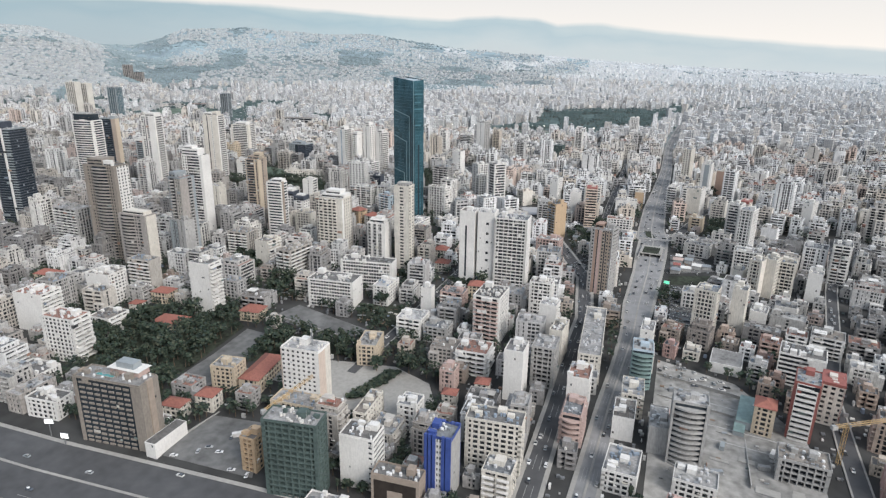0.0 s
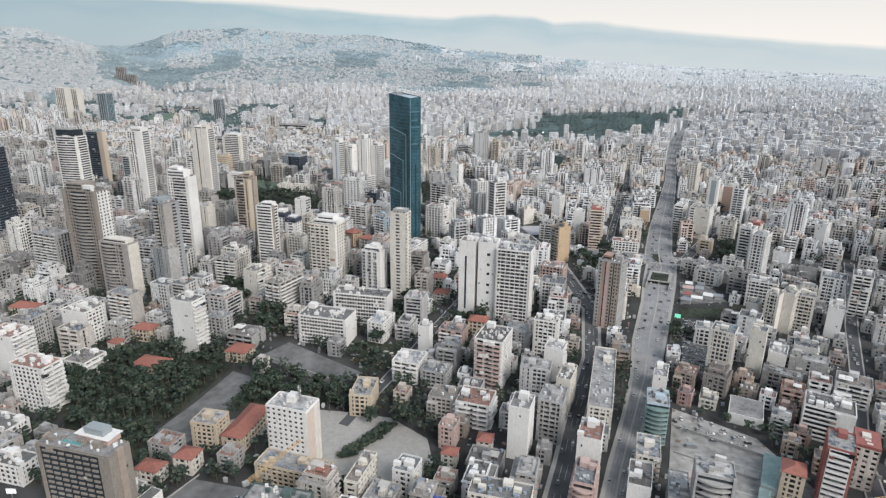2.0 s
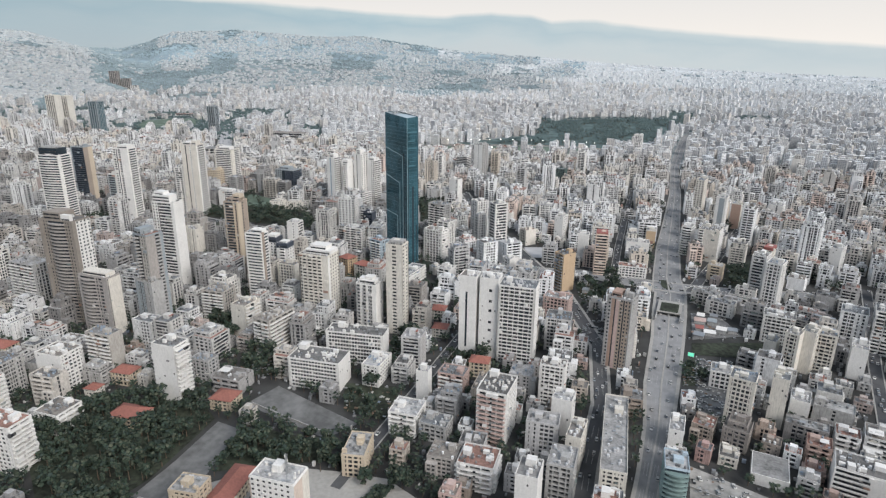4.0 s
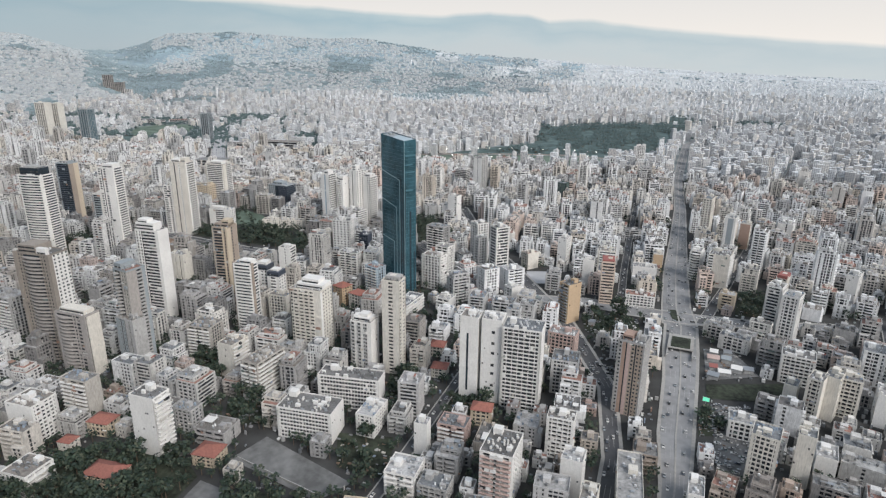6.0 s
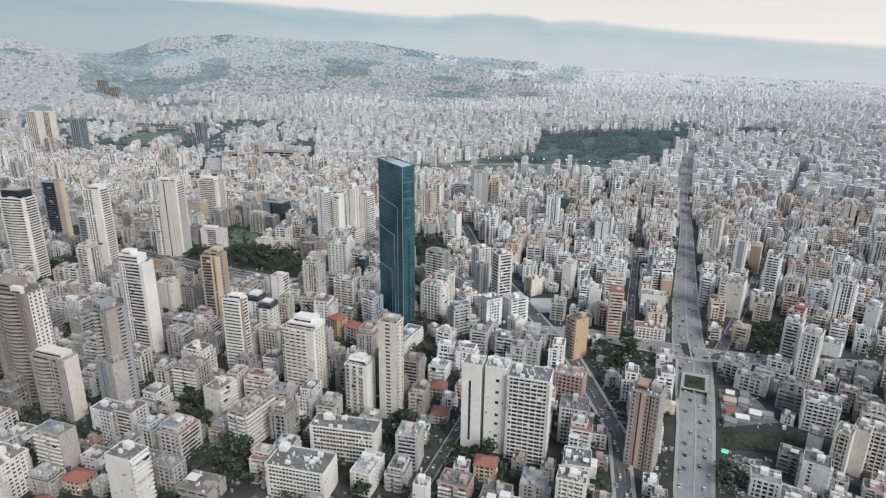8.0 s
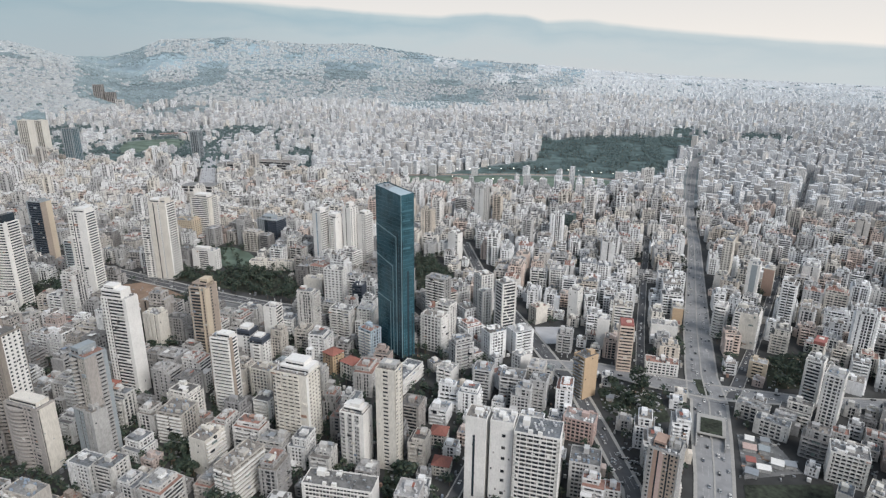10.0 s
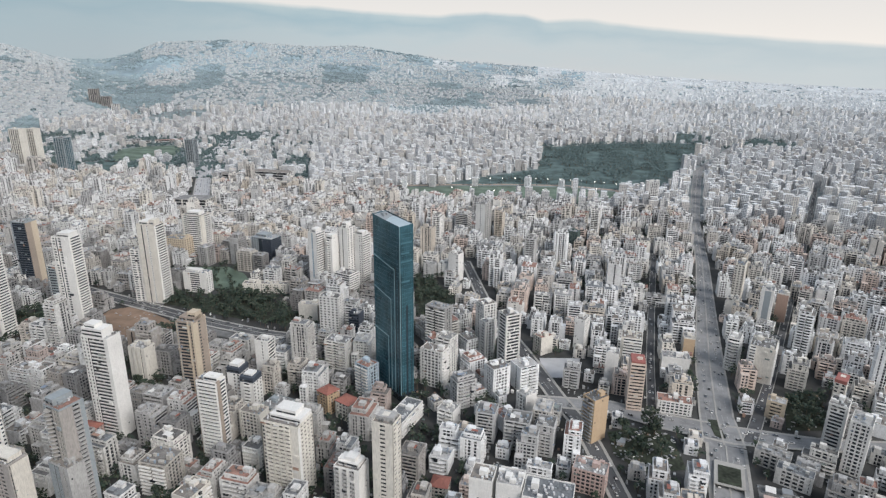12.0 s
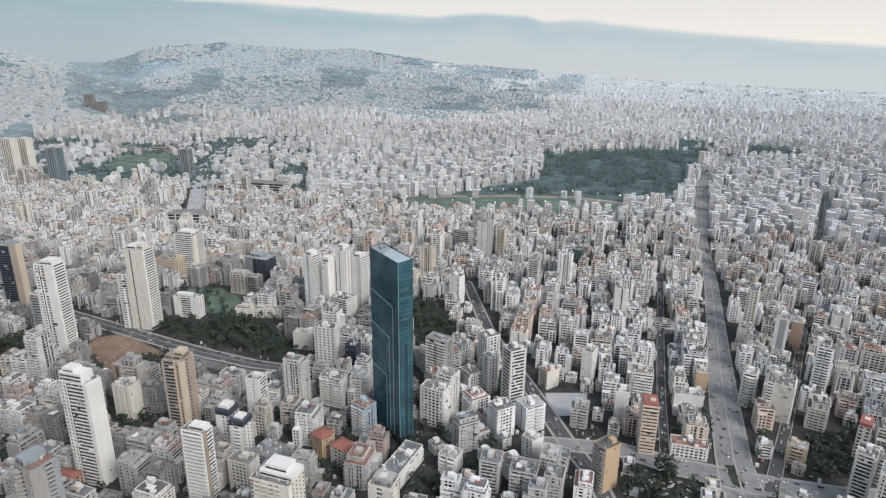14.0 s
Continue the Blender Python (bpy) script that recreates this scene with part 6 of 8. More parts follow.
def quarter(name, rows, label, wall, plain_roof):
    """Many houses joined: past what one could count."""
    mats = ["plaster_many", "glass", "roof", "tank", "metal", "tile", "white", "curtain"]
    verts, loops, starts, counts, mi, tone = [], [], [], [], [], []
    base = 0
    for x, y, turn, kind in rows:
        key = "packed_plain" if plain_roof else "packed"
        if key not in kind:
            v, f, m = packed(kind, plain_roof)
            lens = np.array([len(q) for q in f])
            kind[key] = (v, np.concatenate([np.array(q) for q in f]), lens, np.array([mats.index("plaster_many" if q == "plaster" else q) for q in m]))
        v, lp, lens, mm = kind[key]
        a = radians(turn)
        r = np.array([[math.cos(a), -math.sin(a), 0], [math.sin(a), math.cos(a), 0], [0, 0, 1]])
        verts.append(v @ r.T + np.array([x, y, rise_at(x, y) - 0.6]))
        loops.append(lp + base)
        counts.append(lens)
        mi.append(mm)
        tone.append(np.full(len(lens), rng.random()))
        base += len(v)
    verts, loops, counts, mi, tone = [np.concatenate(q) for q in (verts, loops, counts, mi, tone)]
    me = bpy.data.meshes.new(name)
    me.vertices.add(len(verts))
    me.vertices.foreach_set("co", verts.astype(np.float32).ravel())
    me.loops.add(len(loops))
    me.loops.foreach_set("vertex_index", loops.astype(np.int32))
    me.polygons.add(len(counts))
    me.polygons.foreach_set("loop_start", np.concatenate(([0], np.cumsum(counts)[:-1])).astype(np.int32))
    for q in mats:
        me.materials.append(M[wall if q == "plaster_many" else "roof_many" if q == "roof" else q])
    me.polygons.foreach_set("material_index", mi.astype(np.int32))
    at = me.attributes.new("tone", "FLOAT", "FACE")
    at.data.foreach_set("value", tone.astype(np.float32))
    me.polygons.foreach_set("use_smooth", np.zeros(len(counts), dtype=bool))
    me.update(calc_edges=True)
    return tagged(new(name, me), label, "city", kind="stuff")


rng = random.Random(11)
KINDS = []
for i in range(64):
    w, d = rng.uniform(13, 25), rng.uniform(12, 20)
    h = (rng.uniform(9, 15), rng.uniform(14, 21), rng.uniform(18, 26), rng.uniform(23, 31))[i % 4]
    if i % 16 == 0:
        h, w = rng.uniform(42, 58), rng.uniform(14, 19)
    if i % 16 in (5, 9):
        w, d, h = rng.uniform(8, 12), rng.uniform(8, 12), rng.uniform(6, 12)
    KINDS.append(house_kind(i, w, d, h, "abcabdefab"[i % 10]))
LOW = [k for k in KINDS if k["h"] < 19]
SMALL = [k for k in KINDS if k["w"] < 12.5 and k["h"] < 15]
MID = [k for k in KINDS if 14 <= k["h"] < 31]
HIGH = [k for k in KINDS if 20 <= k["h"] < 37]
NARROW = [k for k in KINDS if k["w"] * k["d"] < 260 and 9 < k["h"] < 24]
TALL = [k for k in KINDS if k["h"] >= 40]


def inside(x, y, poly):
    hit = False
    for (x0, y0), (x1, y1) in zip(poly, poly[1:] + poly[:1]):
        if (y0 > y) != (y1 > y) and x < (x1 - x0) * (y - y0) / (y1 - y0) + x0:
            hit = not hit
    return hit


ROAD_XY = np.array([p for pts, hw in ROADS for p in pts])
ROAD_HW = np.array([v for pts, hw in ROADS for v in hw])


def free(x, y, hw, hd, turn):
    c, s = math.cos(turn), math.sin(turn)
    pts = [(x + c * a * hw - s * b * hd, y + s * a * hw + c * b * hd) for a, b in ((-1, -1), (1, -1), (1, 1), (-1, 1), (0, 0), (0, -1), (0, 1), (-1, 0), (1, 0))]
    for px, py in pts:
        if np.any((ROAD_XY[:, 0] - px) ** 2 + (ROAD_XY[:, 1] - py) ** 2 < (ROAD_HW + 0.5) ** 2):
            return False
        for poly in CLEAR:
            if inside(px, py, poly):
                return False
    for rx, ry, rw, rd, ra in RECTS:
        if abs(rx - x) > 60 or abs(ry - y) > 60:
            continue
        c2, s2 = math.cos(ra), math.sin(ra)
        for px, py in pts:
            u, v = (px - rx) * c2 + (py - ry) * s2, -(px - rx) * s2 + (py - ry) * c2
            if abs(u) < rw + 0.3 and abs(v) < rd + 0.3:
                return False
        for a, b in ((-1, -1), (1, -1), (1, 1), (-1, 1), (0, 0), (0, -1), (0, 1), (-1, 0), (1, 0)):
            px, py = rx + c2 * a * rw - s2 * b * rd, ry + s2 * a * rw + c2 * b * rd
            u, v = (px - x) * c + (py - y) * s, -(px - x) * s + (py - y) * c
            if abs(u) < hw + 0.3 and abs(v) < hd + 0.3:
                return False
    return True


def quarter_turn(x, y):
    """The heading of the street grid in a quarter, in degrees."""
    t = 3.0
    if x > 12 + 0.02 * y:
        t = -15.0
    k = max(0.0, 1 - math.hypot(x + 230, y - 720) / 130)
    if k > 0.25:
        t = -42.0
    if x < -700:
        t = 12.0
    return t + 5 * noise.noise((x / 150, y / 150, 0.3))


def in_view(x, y, m=25):
    return -1.52 * (y - 10) - 60 - m < x < 0.31 * y + 40 + m


PLACED = []
FAR_FROM = 1420
gx, gy, row = -2100.0, 232.0, 0
while gy < FAR_FROM:
    gx = -1.52 * gy - 140
    col = 0
    while gx < 0.31 * gy + 75:
        x, y = gx + rng.uniform(-2.5, 2.5), gy + rng.uniform(-2.5, 2.5)
        gx += 21.5 + (8 if col % 4 == 3 else 0)
        col += 1
        if not in_view(x, y):
            continue
        roll = rng.random()
        low = (x > 16 and y < 730) or (x < -240 and y < 420) or (-240 < x < -60 and y < 600)
        pool = TALL if (roll < (0.05 if y > 450 and not low else 0)) else LOW if low and roll < (0.88 if x > 0 else 0.75) else MID if roll < 0.6 else HIGH
        for attempt in range(3):
            kind = rng.choice(pool)
            turn = quarter_turn(x, y) + rng.choice((0, 0, 90)) + rng.uniform(-2, 2)
            if free(x, y, kind["w"] / 2, kind["d"] / 2, radians(turn)):
                RECTS.append((x, y, kind["w"] / 2, kind["d"] / 2, radians(turn)))
                PLACED.append((x, y, turn, kind))
                break
            pool = LOW if attempt == 1 else pool
            x, y = x + rng.uniform(-4, 4), y + rng.uniform(-4, 4)
    gy += 19.5 + (8 if row % 3 == 2 else 0)
    row += 1
for k in range(17000):          # more houses in the gaps that are left, the smallest last
    y = rng.uniform(225, 1300 if k < 8000 else 1150)
    x = rng.uniform(-1.52 * y - 40, 0.31 * y + 60)
    kind = rng.choice(NARROW if k < 8000 else SMALL)
    if x < -0.33 * y and noise.noise((x / 55, y / 55, 7.7)) > -0.02:
        continue
    turn = quarter_turn(x, y) + rng.choice((0, 90))
    if not in_view(x, y):
        continue
    if free(x, y, kind["w"] / 2, kind["d"] / 2, radians(turn)):
        RECTS.append((x, y, kind["w"] / 2, kind["d"] / 2, radians(turn)))
        PLACED.append((x, y, turn, kind))
PLACED.sort(key=lambda p: p[1] + 0.45 * abs(p[0] + 0.3 * p[1]))
PLACED = [(x - math.sin(radians(turn)) * kind["shift"], y + math.cos(radians(turn)) * kind["shift"], turn, kind) for x, y, turn, kind in PLACED]
for x, y, turn, kind in PLACED[:166]:
    house(kind, x, y, turn)
rest = PLACED[166:]
for lo, hi in ((0, 700), (700, 950), (950, 1200), (1200, 1500)):
    for zone in ("west", "middle", "old"):
        some = [p for p in rest if lo <= p[1] < hi and zone == ("west" if p[0] < -0.38 * p[1] else "old" if p[0] > 14 and p[1] < 740 else "middle")]
        if some:
            worn = zone == "old" or (zone == "west" and lo < 900)
            quarter("city_quarter", some, "dense quarter of weathered flat-roofed apartment houses" if worn else "dense quarter of pale flat-roofed apartment houses", "plaster_mixed" if worn else "plaster_many", lo > 650)
print("houses", len(PLACED))


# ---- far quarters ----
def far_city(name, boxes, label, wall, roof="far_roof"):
    """Many far houses in one mesh, with wall metres for the windows."""
    v, f, uv, mi = [], [], [], []
    for x, y, z, w, d, h, a in boxes:
        k = len(v)
        c, s = math.cos(a), math.sin(a)
        q = [(x + c * p * w / 2 - s * r * d / 2, y + s * p * w / 2 + c * r * d / 2) for p, r in ((-1, -1), (1, -1), (1, 1), (-1, 1))]
        v += [(px, py, z) for px, py in q] + [(px, py, z + h) for px, py in q]
        u0 = (x * 7.3) % 3
        for i, ln in enumerate((w, d, w, d)):
            j = (i + 1) % 4
            f.append((k + i, k + j, k + 4 + j, k + 4 + i))
            uv += [(u0, 0), (u0 + ln, 0), (u0 + ln, h), (u0, h)]
            mi.append(0)
        f.append((k + 4, k + 5, k + 6, k + 7))
        uv += [(0, 0)] * 4
        mi.append(1)
    me = bpy.data.meshes.new(name)
    me.from_pydata(v, [], f)
    me.materials.append(M[wall])
    me.materials.append(M[roof])
    me.polygons.foreach_set("material_index", mi)
    layer = me.uv_layers.new(name="UVMap")
    layer.data.foreach_set("uv", np.array(uv, dtype=np.float32).ravel())
    me.update()
    return tagged(new(name, me), label, "city", kind="stuff")


bands = {}
green_spots, hill_spots = [], []
gy, row = FAR_FROM, 0
while gy < 5000:
    step = 17.5 + (min(gy, 4900) - FAR_FROM) * 0.0044
    gx = max(-1.5 * gy, -4700)
    while gx < 0.32 * gy + 60:
        x, y = gx + rng.uniform(-0.4, 0.4) * step, gy + rng.uniform(-0.45, 0.45) * step
        gx += step * rng.choice((0.8, 0.9, 1.0, 1.3))
        r = math.hypot(x, y)
        az = math.degrees(math.atan2(x, y))
        # the plain's houses thin out into open ground; the hills go on
        if r > 5050 or az < -57 or (r > 4000 and az > -21 and rng.random() < lerp(r, (4000, 4600, 5000), (0.0, 0.3, 0.75))):
            continue
        z = rise_at(x, y)
        if r > 2700 and noise.noise((x / 260, y / 260, 4.4)) > lerp(az, (-60, -52, -47, -43, -41, -36, -16, -12, 0), (0.42, 0.36, 0.2, 0.08, 0.2, 0.32, 0.3, 0.7, 0.8)):
            if rng.random() < 0.75:
                hill_spots.append((x, y))
            continue
        if r < 4000 and any(inside(x, y, p) for p in CLEAR):
            continue
        if az < -30 and 1450 < r < 2750 and rng.random() < 0.5 + 0.4 * (noise.noise((x / 200, y / 200, 2.2)) > 0.05):
            green_spots.append((x, y))
            continue
        if r > 1800 and rng.random() < 0.04:
            (green_spots if r < 3100 else hill_spots).append((x, y))
            continue
        if -48 < az < -43.2 and r > 3300 and rng.random() < 0.86:
            for _ in range(3):
                hill_spots.append((x + rng.uniform(-16, 16), y + rng.uniform(-16, 16)))
            continue
        if z > 90 and az < -14 and rng.random() < 0.06 + 0.4 * max(0, noise.noise((x / 600, y / 600, 7))) + (z - 90) / 1900:
            continue
        if r < 4000 and (np.any((ROAD_XY[:, 0] - x) ** 2 + (ROAD_XY[:, 1] - y) ** 2 < (ROAD_HW + 8) ** 2) or any(inside(x, y, p) for p in CLEAR)):
            continue
        if noise.noise((x / 300, y / 300, 1.7)) > 0.62:
            continue
        if on_hills(x, y, z):
            # small hill houses, a few on each plot
            big = max(1.0, step / 42)
            for _ in range(rng.randint(2, 5)):
                hx, hy = x + rng.uniform(-0.5, 0.5) * step, y + rng.uniform(-0.5, 0.5) * step
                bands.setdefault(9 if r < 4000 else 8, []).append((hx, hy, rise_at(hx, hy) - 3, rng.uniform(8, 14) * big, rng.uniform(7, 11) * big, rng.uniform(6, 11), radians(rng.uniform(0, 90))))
            continue
        w, d = rng.uniform(8, 17), rng.uniform(8, 14)
        h = rng.choice((rng.uniform(11, 20), rng.uniform(16, 32), rng.uniform(22, 40)))
        h *= 0.7 if az < -30 and r < 2750 else 1.0
        h *= lerp(r, (3000, 4000, 4700), (1.0, 0.55, 0.2)) if az > -20 else 1.0
        if rng.random() < 0.03:
            h *= 1.6
        a = radians(quarter_turn(x, y) + rng.choice((rng.uniform(-8, 8), rng.uniform(-35, 35))))
        # distance band: it decides how much haze the wall colour holds
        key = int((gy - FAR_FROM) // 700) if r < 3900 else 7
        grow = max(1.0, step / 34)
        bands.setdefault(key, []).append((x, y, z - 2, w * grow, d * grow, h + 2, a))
        if rng.random() < 0.6 and r < 4500:
            bands[key].append((x + rng.uniform(-3, 3), y + rng.uniform(-3, 3), z + h, w * rng.uniform(0.25, 0.6), d * rng.uniform(0.25, 0.6), rng.uniform(2, 4.5), a))
    gy += step
    row += 1
# farther bands take wall colours with more haze painted in
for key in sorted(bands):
    far_city("far_city_quarter", bands[key], "dense apartment houses of a distant quarter in haze-paled colours" if key < 3 else "houses of the distant plain and slopes in haze-paled colours",
             "far_wall" if key < 2 else {9: "hill_wall", 8: "far_hill_wall", 7: "plain_wall"}.get(key, "far_wall_hazed"), "hill_roof" if key in (8, 9) else "far_roof")


# ---- trees ----
def tree_meshes(seed, height, spread, leaves, narrow=False):
    rg = random.Random(seed)
    t, c = Build(), Build()
    n = 7
    for k in range(4):
        z0, z1 = height * 0.12 * k, height * 0.12 * (k + 1)
        r0, r1 = 0.32 - 0.06 * k, 0.26 - 0.06 * k
        ring = [(math.cos(6.2832 * i / n), math.sin(6.2832 * i / n)) for i in range(n)]
        for i in range(n):
            a, b = ring[i], ring[(i + 1) % n]
            t.poly([(a[0] * r0, a[1] * r0, z0), (b[0] * r0, b[1] * r0, z0), (b[0] * r1, b[1] * r1, z1), (a[0] * r1, a[1] * r1, z1)], "bark")
    tips = []
    for k in range(9):
        ang, up = 6.2832 * k / 9 + rg.uniform(-0.3, 0.3), rg.uniform(0.45, 0.92)
        reach = spread * rg.uniform(0.35, 0.75) * (0.4 if narrow else 1)
        a, b = Vector((0, 0, height * rg.uniform(0.28, 0.48))), Vector((math.cos(ang) * reach, math.sin(ang) * reach, height * up))
        tips.append((b, spread * rg.uniform(0.28, 0.5) * (0.6 if narrow else 1)))
        side = Vector((-math.sin(ang), math.cos(ang), 0)) * 0.1
        t.poly([a - side, a + side, b + side * 0.3, b - side * 0.3], "bark")
        t.poly([a + Vector((0, 0, 0.12)), a - Vector((0, 0, 0.12)), b - Vector((0, 0, 0.04)), b + Vector((0, 0, 0.04))], "bark")
    tips.append((Vector((0, 0, height * 0.85)), spread * 0.45))
    for _ in range(leaves):
        p, r = rg.choice(tips)
        dirv = Vector((rg.gauss(0, 1), rg.gauss(0, 1), rg.gauss(0, 0.8))).normalized()
        q = p + dirv * r * rg.uniform(0.55, 1.05)
        s = rg.uniform(0.45, 1.0)
        u = Vector((rg.gauss(0, 1), rg.gauss(0, 1), rg.gauss(0, 0.5))).normalized()
        w = (dirv + Vector((rg.uniform(-0.5, 0.5), rg.uniform(-0.5, 0.5), rg.uniform(0, 0.6)))).cross(u).normalized()
        c.poly([q - u * s - w * s * 0.6, q + u * s * 0.2 - w * s, q + u * s, q + w * s * 0.9, q - u * s * 0.7 + w * s * 0.5], "leaf")
    return t.mesh("trunk"), c.mesh("crown")


TREES = [tree_meshes(i, h, s, 230, nar) for i, (h, s, nar) in enumerate(((11, 5.0, False), (9, 4.2, False), (13, 5.5, False), (8, 3.6, False), (14, 2.6, True)))]
BIG_TREE = tree_meshes(31, 17, 9.5, 1300)


def tree(x, y, pick, s=1.0, label="dark green broadleaf tree", turn=0.0):
    top = tagged(new("tree"), label, "tree", "city trees")
    part("trunk", pick[0], top)
    part("crown", pick[1], top)
    top.matrix_world = pose(x, y, rise_at(x, y) - 0.2, 0, 0, turn) @ Matrix.Diagonal((s, s, s, 1))
    return top


JOINED = []       # spots of trees that stand far off, built together later


def grove(poly, spacing, prob=1.0, single=True):
    xs, ys = [p[0] for p in poly], [p[1] for p in poly]
    y = min(ys)
    while y < max(ys):
        x = min(xs)
        while x < max(xs):
            px, py = x + rng.uniform(-0.4, 0.4) * spacing, y + rng.uniform(-0.4, 0.4) * spacing
            if inside(px, py, poly) and rng.random() < prob and free(px, py, 1.5, 1.5, 0) is not None:
                ok = all(abs((px - rx) * math.cos(ra) + (py - ry) * math.sin(ra)) > rw or abs(-(px - rx) * math.sin(ra) + (py - ry) * math.cos(ra)) > rd for rx, ry, rw, rd, ra in RECTS if abs(rx - px) < 50 and abs(ry - py) < 50)
                if ok and not single:
                    JOINED.append((px, py))
                elif ok:
                    tree(px, py, rng.choice(TREES), rng.uniform(0.65, 1.45), turn=rng.uniform(0, 360))
            x += spacing
        y += spacing


grove([(-400, 300), (-398, 352), (-323, 378), (-297, 362), (-295, 300), (-300, 280), (-285, 262), (-276, 240), (-300, 236)], 8.4, 0.9)
grove([(-640, 757), (-650, 788), (-599, 786), (-577, 828), (-527, 819), (-480, 787), (-450, 780), (-462, 756), (-515, 750), (-579, 752)], 8, 0.75, False)
grove([(-353, 886), (-374, 955), (-330, 930), (-290, 868), (-282, 815), (-318, 828)], 9, 0.8, False)
grove([(-600, 1090), (-606, 1250), (-570, 1350), (-480, 1280), (-420, 1225), (-425, 1130), (-484, 1120)], 8, 0.9, False)
grove([(-775, 665), (-760, 694), (-722, 686), (-690, 655), (-720, 645)], 8, 0.9, False)
grove([(-684, 838), (-690, 880), (-650, 896), (-610, 880), (-573, 850), (-589, 825), (-612, 820)], 12, 0.45, False)
grove([(-92, 668), (-60, 686), (-40, 680), (-30, 640), (-60, 625), (-84, 640)], 10, 0.55)
grove([(-268, 340), (-262, 364), (-214, 364), (-196, 352), (-216, 342), (-241, 330), (-262, 318)], 7.5, 0.95)
grove([(-225, 345), (-200, 372), (-165, 350), (-190, 330)], 8, 0.4)
grove([(-178, 345), (-168, 348), (-158, 330), (-168, 326)], 7, 0.6)
for poly, gap, share in LOTS:
    grove(poly, gap, share, poly[0][1] < 530)
tree(-147, 342, BIG_TREE, 1.0, "large dark green spreading tree beside a stone house")


def far_groves(spots, leaves, label):
    """Small clumps of far trees between the houses."""
    rg = random.Random(9)
    b = Build()
    for x, y in spots:
        for _ in range(rg.randint(2, 4)):
            px, py, s = x + rg.uniform(-13, 13), y + rg.uniform(-13, 13), rg.uniform(2.5, 5) * max(1.0, y / 2300)
            z = rise_at(px, py) + rg.uniform(2, 5)
            p = [(px + s * math.cos(a), py + s * math.sin(a), z + rg.uniform(-1.5, 0.5)) for a in (0, 1.26, 2.5, 3.8, 5.0)]
            k = (px + rg.uniform(-1, 1), py, z + s * rg.uniform(0.5, 1.0))
            for i in range(5):
                b.poly([p[i], p[(i + 1) % 5], k], leaves)
                b.poly([p[(i + 1) % 5], p[i], (px, py, z - 5)], leaves)
    return tagged(new("far_groves", b.mesh("far_groves")), label, "trees", kind="stuff")


grown = random.Random(77)
for _ in range(140):
    gx0, gy0 = grown.uniform(-1640, -1150), grown.uniform(1330, 1640)
    if inside(gx0, gy0, [(-1660, 1420), (-1480, 1330), (-1250, 1400), (-1230, 1490), (-1400, 1530), (-1535, 1490)]):
        green_spots.append((gx0, gy0))
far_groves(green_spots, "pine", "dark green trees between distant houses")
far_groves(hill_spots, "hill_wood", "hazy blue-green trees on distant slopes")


def far_wood(name, poly, spacing, label):
    rg = random.Random(5)
    b = Build()
    xs, ys = [p[0] for p in poly], [p[1] for p in poly]
    y = min(ys)
    while y < max(ys):
        x = min(xs)
        while x < max(xs):
            px, py = x + rg.uniform(-0.5, 0.5) * spacing, y + rg.uniform(-0.5, 0.5) * spacing
            if inside(px + noise.noise((px / 90, py / 90, 9)) * 70, py + noise.noise((px / 90, py / 90, 6)) * 70, poly) and noise.noise((px / 45, py / 130, 2)) < 0.18 and free(px, py, 3, 3, 0) is not None:
                z, h, r = rise_at(px, py), rg.uniform(8, 13), rg.uniform(4, 6.5)
                b.box(px - 0.3, px + 0.3, py - 0.3, py + 0.3, z, z + h * 0.6, "bark")
                for _ in range(7):
                    cx, cy, cz = px + rg.uniform(-r, r) * 0.7, py + rg.uniform(-r, r) * 0.7, z + h * rg.uniform(0.6, 1.0)
                    s = r * rg.uniform(0.35, 0.6)
                    p = [(cx + s * math.cos(a + rg.uniform(-.3, .3)), cy + s * math.sin(a + rg.uniform(-.3, .3)), cz + rg.uniform(-0.6, 0.6)) for a in (0, 1.26, 2.5, 3.8, 5.0)]
                    k = (cx, cy, cz + s * rg.uniform(0.4, 0.8))
                    for i in range(5):
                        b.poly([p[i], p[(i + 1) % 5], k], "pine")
            x += spacing
        y += spacing
    return tagged(new(name, b.mesh(name)), label, "wood", kind="stuff")


far_wood("pine_wood", [(-435, 2269), (-250, 2420), (-19, 2556), (113, 2583), (60, 2240), (4, 2020), (-10, 1780), (-60, 1580), (-120, 1660), (-150, 1740), (-360, 1839)], 13, "dark green pine wood in the city park")
far_wood("pine_wood", [(200, 2450), (245, 2710), (300, 2800), (408, 2680), (363, 2470)], 13, "dark green pine wood beyond the avenue")
far_wood("pine_wood", [(-11, 2900), (110, 2860), (170, 2660), (0, 2580)], 19, "scattered dark trees beyond the pine wood")
far_wood("park_trees", [(-545, 1570), (-456, 1650), (-370, 1760), (-285, 1790), (-140, 1720), (-150, 1690), (-267, 1690), (-410, 1645)], 11, "row of dark park trees")


